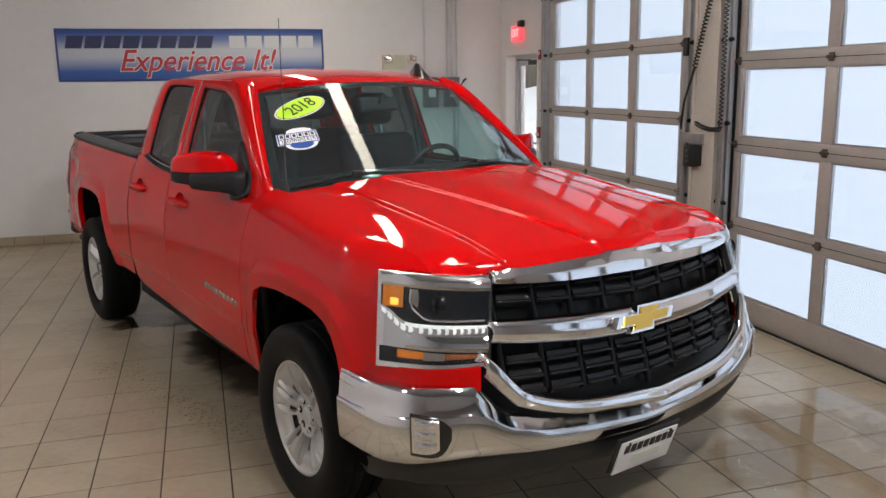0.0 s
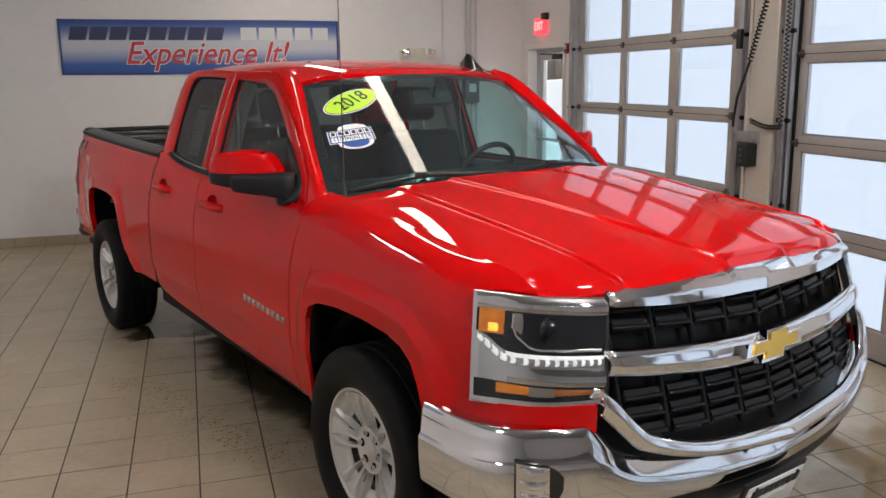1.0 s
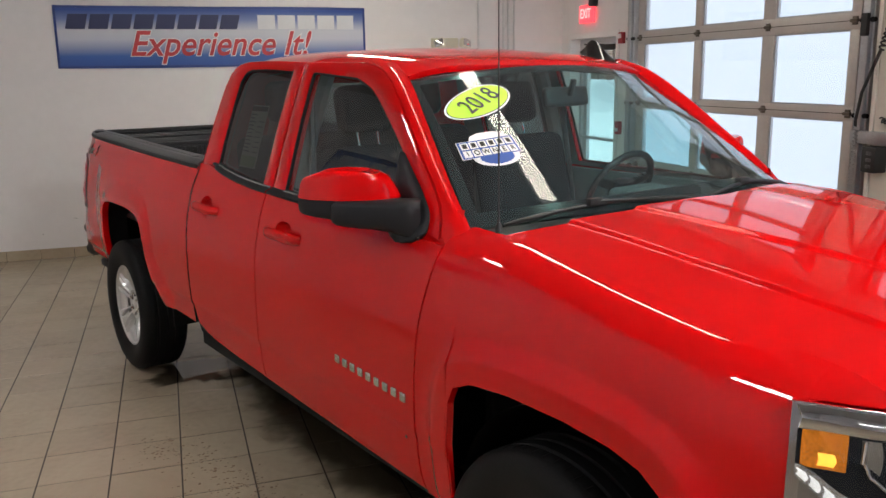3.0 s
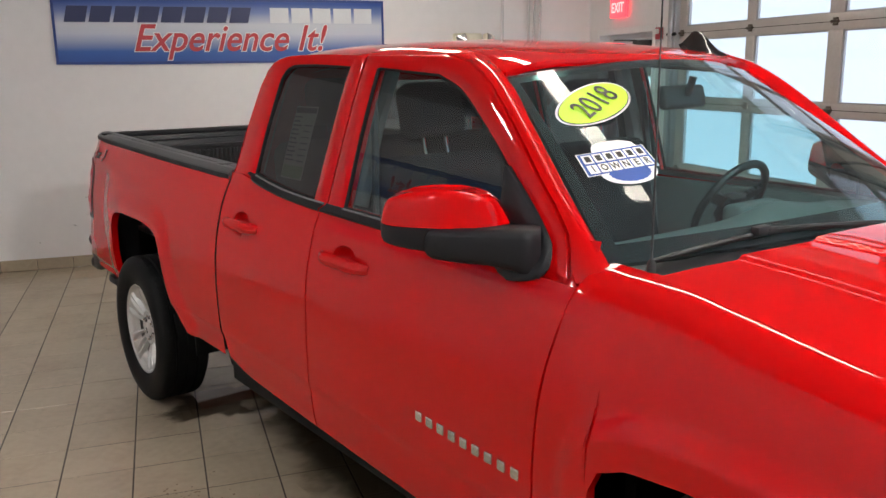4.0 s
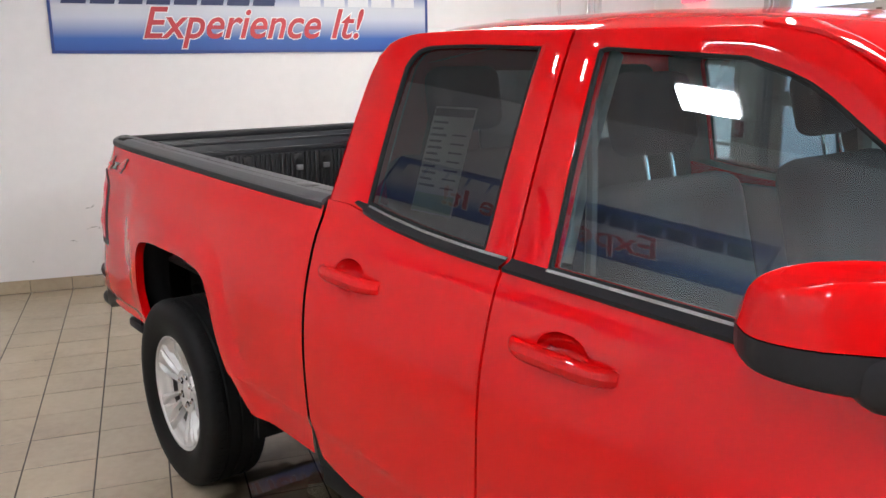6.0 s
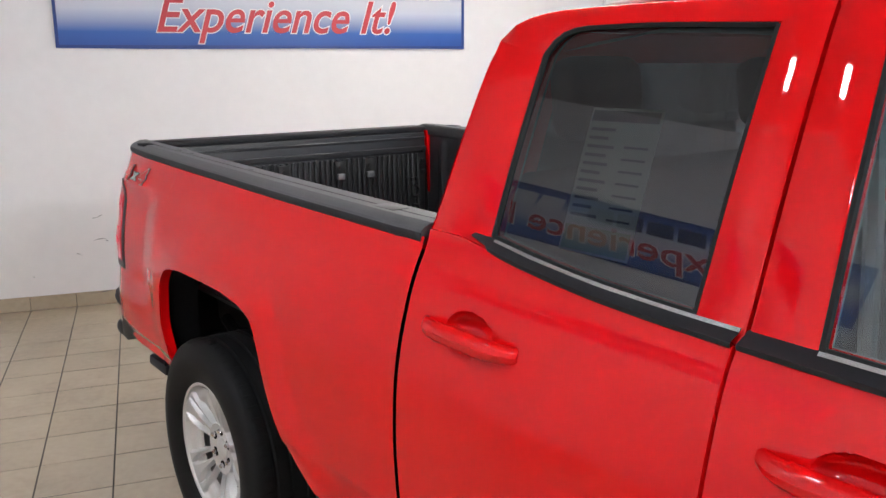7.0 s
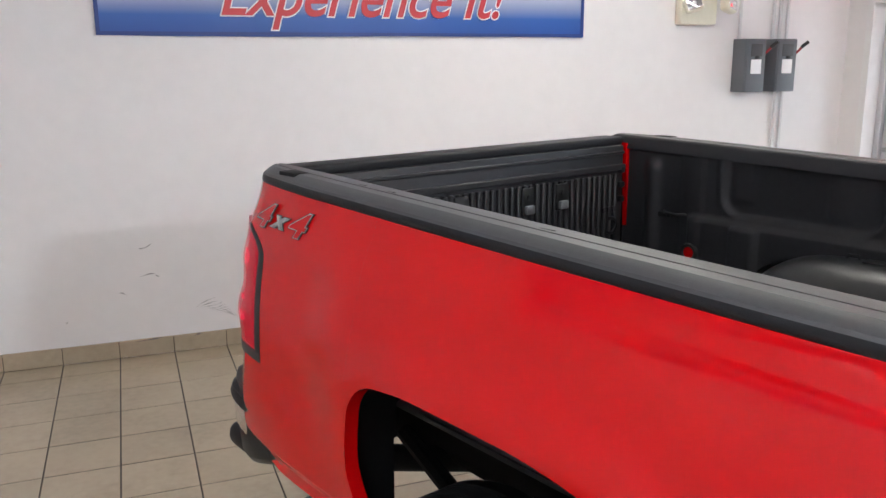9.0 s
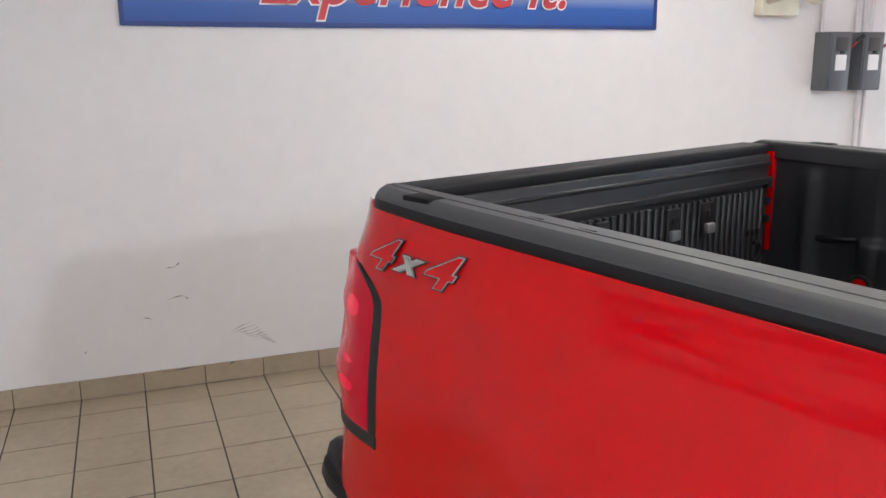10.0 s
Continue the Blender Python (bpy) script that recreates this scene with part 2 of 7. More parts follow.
cut.interpolation_type = "SMOOTHSTEP"
cut.inputs["To Max"].default_value = 0.52
dirt = tt.nodes.new("ShaderNodeMix")
dirt.data_type = "RGBA"
dirt.inputs["B"].default_value = (0.17, 0.135, 0.10, 1)
old = tt.nodes["Principled BSDF"].inputs["Base Color"].links[0].from_socket
for nd in (smear, speck):
    tt.links.new(geo.outputs["Position"], nd.inputs["Vector"])
tt.links.new(speck.outputs["Fac"], both.inputs[0])
tt.links.new(smear.outputs["Fac"], both.inputs[2])
tt.links.new(both.outputs[0], cut.inputs["Value"])
tt.links.new(cut.outputs["Result"], dirt.inputs["Factor"])
tt.links.new(old, dirt.inputs["A"])
tt.links.new(dirt.outputs["Result"], tt.nodes["Principled BSDF"].inputs["Base Color"])

# banner: blue to white to blue, across its height
BANNER = bpy.data.materials.new("banner_print")
BANNER.use_nodes = True
bt = BANNER.node_tree
bco = bt.nodes.new("ShaderNodeTexCoord")
bsep = bt.nodes.new("ShaderNodeSeparateXYZ")
bramp = bt.nodes.new("ShaderNodeValToRGB")
bmap = bt.nodes.new("ShaderNodeMapRange")
bmap.inputs["From Min"].default_value, bmap.inputs["From Max"].default_value = -0.30, 0.30
bt.links.new(bco.outputs["Object"], bsep.inputs[0])
bt.links.new(bsep.outputs["Z"], bmap.inputs["Value"])
bt.links.new(bmap.outputs["Result"], bramp.inputs["Fac"])
stops = [(0.0, (0.012, 0.07, 0.32)), (0.20, (0.03, 0.11, 0.42)), (0.46, (0.56, 0.59, 0.68)), (0.60, (0.60, 0.62, 0.68)),
         (0.78, (0.16, 0.22, 0.48)), (0.92, (0.020, 0.07, 0.32)), (1.0, (0.012, 0.05, 0.26))]
for k, (pos, c) in enumerate(stops):
    e = bramp.color_ramp.elements[k] if k < 2 else bramp.color_ramp.elements.new(pos)
    e.position, e.color = pos, (*c, 1)
bt.links.new(bramp.outputs["Color"], bt.nodes["Principled BSDF"].inputs["Base Color"])
bt.nodes["Principled BSDF"].inputs["Roughness"].default_value = 0.42


# ---- mesh helpers ----
def obj(name, verts, faces, m, parent=None, label="", smooth=True, sharp=38):
    me = bpy.data.meshes.new(name)
    me.from_pydata([tuple(v) for v in verts], [], faces)
    me.materials.append(m)
    if smooth:
        me.polygons.foreach_set("use_smooth", [True] * len(me.polygons))
        me.set_sharp_from_angle(angle=radians(sharp))
    me.update()
    ob = new(name, me)
    ob.parent = parent
    if label:
        ob["label"] = label
    return ob


def part(name, bm, m, parent=None, label="", smooth=True, sharp=38):
    bmesh.ops.recalc_face_normals(bm, faces=bm.faces)
    me = bpy.data.meshes.new(name)
    bm.to_mesh(me)
    bm.free()
    me.materials.append(m)
    if smooth:
        me.polygons.foreach_set("use_smooth", [True] * len(me.polygons))
        me.set_sharp_from_angle(angle=radians(sharp))
    ob = new(name, me)
    ob.parent = parent
    if label:
        ob["label"] = label
    return ob


def add_box(bm, lo, hi, bevel=0.0, seg=2):
    r = bmesh.ops.create_cube(bm, size=1.0)
    vs = r["verts"]
    for v in vs:
        v.co = Vector([(lo[i] + hi[i]) / 2 + v.co[i] * (hi[i] - lo[i]) for i in range(3)])
    if bevel:
        es = list({e for v in vs for e in v.link_edges})
        bmesh.ops.bevel(bm, geom=es, offset=bevel, segments=seg, affect="EDGES", profile=0.5)


def box(name, lo, hi, m, parent=None, bevel=0.004, label="", seg=2):
    bm = bmesh.new()
    add_box(bm, lo, hi, bevel, seg)
    return part(name, bm, m, parent, label)


def boxes(name, spans, m, parent=None, bevel=0.002, label=""):
    bm = bmesh.new()
    for lo, hi in spans:
        add_box(bm, lo, hi, bevel, 1)
    return part(name, bm, m, parent, label)


def herm(x, xs, ys):
    """Smooth curve through the points (xs, ys)."""
    xs, ys = np.asarray(xs, float), np.asarray(ys, float)
    d = np.diff(ys) / np.diff(xs)
    t = np.empty(len(xs))
    t[0], t[-1] = d[0], d[-1]
    for i in range(1, len(xs) - 1):
        t[i] = 0 if d[i - 1] * d[i] <= 0 else 2 * d[i - 1] * d[i] / (d[i - 1] + d[i])
    x = min(max(x, xs[0]), xs[-1])
    i = min(max(int(np.searchsorted(xs, x)) - 1, 0), len(xs) - 2)
    h = xs[i + 1] - xs[i]
    s = (x - xs[i]) / h
    return float((2 * s ** 3 - 3 * s ** 2 + 1) * ys[i] + (s ** 3 - 2 * s ** 2 + s) * h * t[i] + (3 * s ** 2 - 2 * s ** 3) * ys[i + 1] + (s ** 3 - s ** 2) * h * t[i + 1])


def along(pts, n):
    """n points evenly along a polyline."""
    p = np.asarray(pts, float)
    seg = np.r_[0, np.cumsum(np.linalg.norm(np.diff(p, axis=0), axis=1))]
    u = np.linspace(0, seg[-1], n)
    return np.stack([np.interp(u, seg, p[:, k]) for k in range(p.shape[1])], 1)


def curve(pts, n):
    """n points along a smooth curve through pts."""
    p = np.asarray(pts, float)
    seg = np.r_[0, np.cumsum(np.linalg.norm(np.diff(p, axis=0), axis=1))]
    u = np.linspace(0, seg[-1], n)
    return np.array([[herm(a, seg, p[:, k]) for k in range(p.shape[1])] for a in u])


def coons(bottom, top, left, right):
    """A patch between four curves: bottom and top run left to right, left and right run bottom to top."""
    b, t, l, r = (np.asarray(c, float) for c in (bottom, top, left, right))
    nu, nv = len(b), len(l)
    out = np.zeros((nv, nu, b.shape[1]))
    for j in range(nv):
        v = j / (nv - 1)
        for i in range(nu):
            u = i / (nu - 1)
            out[j, i] = ((1 - v) * b[i] + v * t[i] + (1 - u) * l[j] + u * r[j]
                         - ((1 - u) * (1 - v) * b[0] + u * (1 - v) * b[-1] + (1 - u) * v * t[0] + u * v * t[-1]))
    return out


def sheet(name, grid, m, parent=None, label="", flange=0.012, edge=0.003, core=(0, None, 0.8), sharp=50, mirror=False):
    """A panel from a grid of points, with a small rounded edge and a return flange behind it."""
    g = np.asarray(grid, float)
    if mirror:
        g = g * np.array([-1, 1, 1])
    nr, nc = g.shape[:2]
    du, dv = np.gradient(g, axis=1), np.gradient(g, axis=0)
    nrm = np.cross(du, dv)
    nrm /= np.linalg.norm(nrm, axis=2, keepdims=True) + 1e-12
    mid = g.reshape(-1, 3).mean(0)
    c = np.array([mid[k] if core[k] is None else core[k] for k in range(3)])
    if np.sum(nrm.reshape(-1, 3).mean(0) * (mid - c)) < 0:
        nrm = -nrm
        flip = True
    else:
        flip = False
    verts = [tuple(p) for p in g.reshape(-1, 3)]
    faces = []
    for j in range(nr - 1):
        for i in range(nc - 1):
            a = j * nc + i
            f = (a, a + 1, a + nc + 1, a + nc)
            faces.append(f[::-1] if flip else f)
    if flange:
        loop = [(0, i) for i in range(nc)] + [(j, nc - 1) for j in range(1, nr)] + [(nr - 1, i) for i in range(nc - 2, -1, -1)] + [(j, 0) for j in range(nr - 2, 0, -1)]
        base = len(verts)
        n = len(loop)
        for j, i in loop:
            p, q = g[j, i], nrm[j, i]
            ins = g[min(max(j, 1), nr - 2), min(max(i, 1), nc - 2)]
            out = p - ins
            out = out / (np.linalg.norm(out) + 1e-9)
            verts.append(tuple(p - q * edge + out * edge * 0.6))
        for j, i in loop:
            p, q = g[j, i], nrm[j, i]
            verts.append(tuple(p - q * (edge + flange)))
        for k in range(n):
            k2 = (k + 1) % n
            a, b = loop[k][0] * nc + loop[k][1], loop[k2][0] * nc + loop[k2][1]
            f1 = (a, base + k, base + k2, b)
            f2 = (base + k, base + n + k, base + n + k2, base + k2)
            faces += [f1[::-1] if flip else f1, f2[::-1] if flip else f2]
    return obj(name, verts, faces, m, parent, label, sharp=sharp)


def tube(name, pts, r, m, parent=None, n=8, label="", closed=False):
    p = [Vector(q) for q in pts]
    verts, faces = [], []
    k = len(p)
    up = Vector((0.13, 0.31, 0.94))
    for i, q in enumerate(p):
        a, b = p[(i - 1) % k if closed else max(i - 1, 0)], p[(i + 1) % k if closed else min(i + 1, k - 1)]
        d = (b - a).normalized()
        s = d.cross(up).normalized()
        u = s.cross(d)
        rr = r[i] if isinstance(r, (list, tuple)) else r
        for j in range(n):
            w = 2 * math.pi * j / n
            verts.append(tuple(q + (s * math.cos(w) + u * math.sin(w)) * rr))
    for i in range(k if closed else k - 1):
        for j in range(n):
            a, b = i * n + j, i * n + (j + 1) % n
            c, d = ((i + 1) % k) * n + (j + 1) % n, ((i + 1) % k) * n + j
            faces.append((a, b, c, d))
    if not closed:
        faces.append(tuple(range(n))[::-1])
        faces.append(tuple(range((k - 1) * n, k * n)))
    return obj(name, verts, faces, m, parent, label)


def turned(name, profile, m, parent=None, n=48, label="", sharp=40):
    """A ring turned about the x axis from a profile of (radius, x)."""
    verts, faces = [], []
    k = len(profile)
    for i in range(n):
        w = 2 * math.pi * i / n
        for r, x in profile:
            verts.append((x, r * math.cos(w), r * math.sin(w)))
    for i in range(n):
        for j in range(k - 1):
            a, b = i * k + j, ((i + 1) % n) * k + j
            faces.append((a, a + 1, b + 1, b))
    return obj(name, verts, faces, m, parent, label, sharp=sharp)


def text(name, body_text, size, m, parent, at, rot, shear=0.0, extrude=0.0008, offset=0.0, width=None, align="CENTER"):
    cu = bpy.data.curves.new(name, "FONT")
    cu.body, cu.size, cu.shear, cu.extrude, cu.offset = body_text, size, shear, extrude, offset
    cu.align_x, cu.align_y = align, "CENTER"
    cu.materials.append(m)
    ob = new(name, cu)
    ob.parent = parent
    ob.matrix_basis = Matrix.Translation(at) @ rot
    if width:
        ob.scale = (width, 1, 1)
    return ob


def thing(name, label, category, at=None, group=""):
    ob = new(name)
    ob.empty_display_size = 0.2
    if at is not None:
        ob.matrix_world = at
    return tagged(ob, label, category, group)

# ---- the room ----
S = 0.3075                       # tile pitch
XL, XR, YF, YB, ZC = -2.75, 4.76, -8.2, 5.44, 3.75
DOOR_X = 4.67                    # inner face of the overhead doors

tagged(box("wall_back", (XL - 0.2, YB, -0.3), (XR + 0.25, YB + 0.2, ZC), WALL, bevel=0), "white painted smooth wall with scuffs", "wall", kind="structure")
tagged(box("wall_left", (XL - 0.2, YF - 0.2, -0.3), (XL, YB, ZC), WALL, bevel=0), "white painted smooth wall", "wall", kind="structure")
tagged(box("wall_front", (XL, YF - 0.2, -0.3), (XR + 0.25, YF, ZC), WALL, bevel=0), "white painted smooth wall", "wall", kind="structure")
tagged(box("ceiling", (XL - 0.2, YF - 0.2, ZC), (XR + 0.25, YB + 0.2, ZC + 0.2), CEIL, bevel=0), "grey painted ceiling", "ceiling", kind="structure")

# right wall, with openings for two overhead doors and the exit door
D1, D2, D3, EX = (0.95, 3.66), (-2.43, 0.31), (-5.81, -3.07), (4.20, 5.20)
DOOR_TOP, EX_TOP = 3.30, 2.10
spans = []
edges = [(YF, D3[0], -0.3, ZC), (D3[0], D3[1], DOOR_TOP, ZC), (D3[1], D2[0], -0.3, ZC), (D2[0], D2[1], DOOR_TOP, ZC), (D2[1], D1[0], -0.3, ZC), (D1[0], D1[1], DOOR_TOP, ZC),
         (D1[1], EX[0], -0.3, ZC), (EX[0], EX[1], EX_TOP, ZC), (EX[1], YB, -0.3, ZC)]
bm = bmesh.new()
for y0, y1, z0, z1 in edges:
    add_box(bm, (XR, y0, z0), (XR + 0.25, y1, z1))
for y0, y1 in (D1, D2, D3, EX):
    add_box(bm, (XR, y0, -0.3), (XR + 0.25, y1, -0.006))
tagged(part("wall_right", bm, WALL, smooth=False), "white painted wall with overhead door openings", "wall", kind="structure")

floor = tagged(box("floor", (XL, YF, -0.12), (XR, YB, -0.0022), GROUT, bevel=0), "dark grout bed under beige floor tiles", "floor", kind="structure")
tagged(box("ground", (XR + 0.25, -40, -0.25), (90, 60, -0.10), SNOW, bevel=0), "snow-covered outdoor lot", "ground", kind="structure")


# overhead doors
def overhead_door(name, y0, y1, rails, stiles, label):
    d = new(name)
    tagged(d, label, "garage door", kind="structure")
    x0, x1 = DOOR_X, DOOR_X + 0.045
    for ra, rb in rails:
        box("rail", (x0, y0, ra), (x1, y1, rb), DOOR_ALU, d, 0.003)
        # meeting line of two sections
        if ra > 0.35:
            zm = (ra + rb) / 2
            box("section_joint", (x0 - 0.002, y0 + 0.01, zm - 0.002), (x0 + 0.002, y1 - 0.01, zm + 0.002), DOOR_DARK, d, 0)
    for k in range(len(rails) - 1):
        za, zb = rails[k][1], rails[k + 1][0]
        cols = []
        for sa, sb in stiles:
            box("stile", (x0 + 0.002, sa, za - 0.002), (x1 - 0.002, sb, zb + 0.002), DOOR_ALU, d, 0.002)
            cols.append((sa, sb))
        for (a0, a1), (b0, b1) in zip(cols[:-1], cols[1:]):
            p = box("pane", (x0 + 0.022, a1 - 0.004, za - 0.004), (x0 + 0.026, b0 + 0.004, zb + 0.004), FROST, d, 0)
            p.visible_shadow = False
            g = 0.012
            boxes("glazing_bead", [((x0 + 0.010, a1, za), (x0 + 0.020, a1 + g, zb)), ((x0 + 0.010, b0 - g, za), (x0 + 0.020, b0, zb)),
                                   ((x0 + 0.010, a1 + g, za), (x0 + 0.020, b0 - g, za + g)), ((x0 + 0.010, a1 + g, zb - g), (x0 + 0.020, b0 - g, zb))], TRACK, d, 0.001)
    # hinges on the section joints, over the stiles
    for ra, rb in rails[1:]:
        zm = (ra + rb) / 2
        for sa, sb in stiles:
            ym = (sa + sb) / 2
            ym = min(max(ym, y0 + 0.04), y1 - 0.04)
            h = tube("hinge", [(x0 - 0.012, ym - 0.030, zm), (x0 - 0.012, ym + 0.030, zm)], 0.012, HINGE, d, 8)
            box("hinge_leaf", (x0 - 0.012, ym - 0.022, zm - 0.028), (x0 - 0.001, ym + 0.022, zm + 0.028), HINGE, h, 0.003)
    return d


r1 = [(0.0, 0.30), (0.82, 0.91), (1.41, 1.50), (2.00, 2.11), (2.60, 2.70), (3.19, 3.30)]
r2 = [(0.0, 0.185), (0.65, 0.755), (1.245, 1.355), (1.84, 1.95), (2.44, 2.55), (3.19, 3.30)]
overhead_door("garage_door_1", D1[0], D1[1], r1, [(0.95, 1.03), (1.76, 1.89), (2.65, 2.75), (3.54, 3.66)], "sectional overhead door with frosted white panels")
overhead_door("garage_door_2", D2[0], D2[1], r2, [(-2.43, -2.33), (-1.60, -1.49), (-0.71, -0.61), (0.21, 0.31)], "sectional overhead door with frosted white panels")
overhead_door("garage_door_3", D3[0], D3[1], r2, [(y0 - 3.38, y1 - 3.38) for y0, y1 in [(-2.43, -2.33), (-1.60, -1.49), (-0.71, -0.61), (0.21, 0.31)]], "sectional overhead door with frosted white panels")
tagged(boxes("threshold", [((DOOR_X - 0.02, D3[0], -0.003), (DOOR_X + 0.09, D3[1], 0.006)), ((DOOR_X - 0.02, D2[0], -0.003), (DOOR_X + 0.09, D2[1], 0.006)), ((DOOR_X - 0.02, D1[0], -0.003), (DOOR_X + 0.09, D1[1], 0.006))], DOOR_DARK),
       "black rubber sill under overhead doors", "threshold", kind="structure")

# bright overcast day behind the frosted panels, filling the two openings
for y0, y1 in (D1, D2, D3):
    tagged(box("backdrop", (XR + 0.04, y0 + 0.002, 0.002), (XR + 0.05, y1 - 0.002, DOOR_TOP - 0.002), SKY_GLOW, bevel=0), "bright overcast winter daylight behind doors", "backdrop", kind="structure")

# column between the doors with the tracks
col = thing("door_column", "beige painted steel column between overhead doors", "column")
box("column_face", (4.60, 0.42, 0.0), (XR, 0.71, ZC), STEEL_WALL, col, 0.006)
boxes("column_flange", [((4.585, 0.405, 0.0), (4.602, 0.435, ZC)), ((4.585, 0.695, 0.0), (4.602, 0.725, ZC))], STEEL_WALL, col, 0.003)
for y, nm in ((0.84, "door_track"), (0.345, "door_track"), (3.70, "door_track")):
    tr = thing(nm, "galvanised steel vertical door track", "door track")
    box("channel", (4.60, y - 0.030, 0.0), (4.64, y + 0.030, 3.4), TRACK, tr, 0.006)
    box("angle", (4.62, y - 0.055, 0.0), (XR, y - 0.040, 3.4), TRACK, tr, 0.003)
    for z in (0.86, 1.45, 2.05, 2.65):
        tube("roller", [(4.62, y - 0.06, z), (4.62, y + 0.055, z)], 0.016, DOOR_DARK, tr, 8)
    box("seal", (4.655, y + (0.055 if y > 0.5 else -0.075), 0.0), (4.668, y + (0.085 if y > 0.5 else -0.048), 3.3), DOOR_DARK, tr, 0.003)


for y in (D1[0] - 0.05, D1[1] + 0.05, D2[0] - 0.05, D2[1] + 0.03, D3[0] - 0.05, D3[1] + 0.05):
    ht = thing("ceiling_track", "galvanised steel horizontal door track under ceiling", "door track", group="ceiling tracks")
    box("channel", (1.55, y - 0.030, 3.42), (4.50, y + 0.030, 3.47), TRACK, ht, 0.005)
    for x in (1.60, 3.0):
        box("hanger", (x, y - 0.018, 3.465), (x + 0.035, y - 0.012, ZC), TRACK, ht, 0.001)


def coil(name, a, b, turns, rad, r, m, parent=None, sag=0.0, label=""):
    a, b = Vector(a), Vector(b)
    d = (b - a).normalized()
    s = d.cross(Vector((0.3, 0.2, 0.9))).normalized()
    u = s.cross(d)
    n = turns * 8
    pts = []
    for i in range(n + 1):
        f = i / n
        w = 2 * math.pi * turns * f
        q = a.lerp(b, f) + (s * math.cos(w) + u * math.sin(w)) * rad - Vector((0, 0, sag * math.sin(math.pi * f)))
        pts.append(q)
    return tube(name, pts, r, m, parent, 5, label)


cord = thing("coiled_cord", "black coiled control cord hanging beside door", "cord")
coil("coil", (4.55, 0.33, 2.75), (4.56, 0.66, 1.86), 34, 0.016, 0.006, BLACK, cord)
tube("straight_lead", [(4.56, 0.66, 1.86), (4.55, 0.77, 1.60), (4.55, 0.80, 1.43), (4.55, 0.80, 1.38)], 0.010, BLACK, cord)
coil("coil", (4.55, 0.79, 1.40), (4.55, 0.82, 0.45), 40, 0.013, 0.004, TRACK, cord)
cord2 = thing("coiled_cord", "black coiled control cord across the column", "cord")
coil("coil", (4.55, 0.60, 1.44), (4.54, 0.27, 1.41), 15, 0.014, 0.005, BLACK, cord2, 0.02)
coil("coil", (4.54, 0.27, 1.41), (4.54, 0.25, 2.70), 44, 0.013, 0.005, BLACK, cord2)
ctl = thing("door_operator_box", "small black control box on door column", "control box")
box("case", (4.50, 0.57, 1.11), (4.60, 0.68, 1.27), BLACK, ctl, 0.008)
box("bracket", (4.56, 0.55, 1.28), (4.62, 0.85, 1.36), TRACK, ctl, 0.004)
for z in (1.15, 1.19, 1.23):
    box("button", (4.494, 0.60, z - 0.010), (4.502, 0.64, z + 0.010), GREY_PLASTIC, ctl, 0.003)
lim = thing("limit_switch", "black limit switch on door track", "switch")
box("body", (4.57, 0.80, 1.95), (4.60, 0.85, 2.09), BLACK, lim, 0.005)

# exit door set back in its opening
ex = new("door_1")
tagged(ex, "aluminium framed glass exit door, closed", "door", kind="structure")
fx = XR + 0.14
boxes("door_frame", [((fx - 0.03, EX[0], 0), (fx + 0.07, EX[0] + 0.05, EX_TOP)), ((fx - 0.03, EX[1] - 0.05, 0), (fx + 0.07, EX[1], EX_TOP)),
                     ((fx - 0.03, EX[0] + 0.05, EX_TOP - 0.05), (fx + 0.07, EX[1] - 0.05, EX_TOP))], FRAME_WHITE, ex, 0.004)
leaf = boxes("leaf", [((fx, EX[0] + 0.055, 0.01), (fx + 0.045, EX[0] + 0.125, EX_TOP - 0.055)), ((fx, EX[1] - 0.125, 0.01), (fx + 0.045, EX[1] - 0.055, EX_TOP - 0.055)),
                      ((fx, EX[0] + 0.125, 0.01), (fx + 0.045, EX[1] - 0.125, 0.26)), ((fx, EX[0] + 0.125, EX_TOP - 0.13), (fx + 0.045, EX[1] - 0.125, EX_TOP - 0.055))], FRAME_WHITE, ex, 0.003)
pn = box("pane", (fx + 0.018, EX[0] + 0.12, 0.25), (fx + 0.026, EX[1] - 0.12, EX_TOP - 0.125), CLEAR, ex, 0)
pn.visible_shadow = False
tube("push_bar", [(fx - 0.05, EX[0] + 0.12, 1.03), (fx - 0.05, EX[1] - 0.12, 1.03)], 0.018, TRACK, ex)
box("closer", (fx - 0.06, EX[0] + 0.18, EX_TOP - 0.13), (fx - 0.002, EX[0] + 0.50, EX_TOP - 0.07), BLACK, ex, 0.008)
tube("closer_arm", [(fx - 0.04, EX[0] + 0.45, EX_TOP - 0.07), (fx - 0.12, EX[0] + 0.70, EX_TOP - 0.06), (fx - 0.03, EX[1] - 0.10, EX_TOP - 0.055)], 0.008, BLACK, ex)
tagged(boxes("door_casing", [((XR - 0.012, EX[0] - 0.06, 0), (XR, EX[0], EX_TOP + 0.06)), ((XR - 0.012, EX[1], 0), (XR, EX[1] + 0.06, EX_TOP + 0.06)),
                             ((XR - 0.012, EX[0], EX_TOP), (XR, EX[1], EX_TOP + 0.06))], WHITE), "white casing round the exit door", "trim", kind="structure")

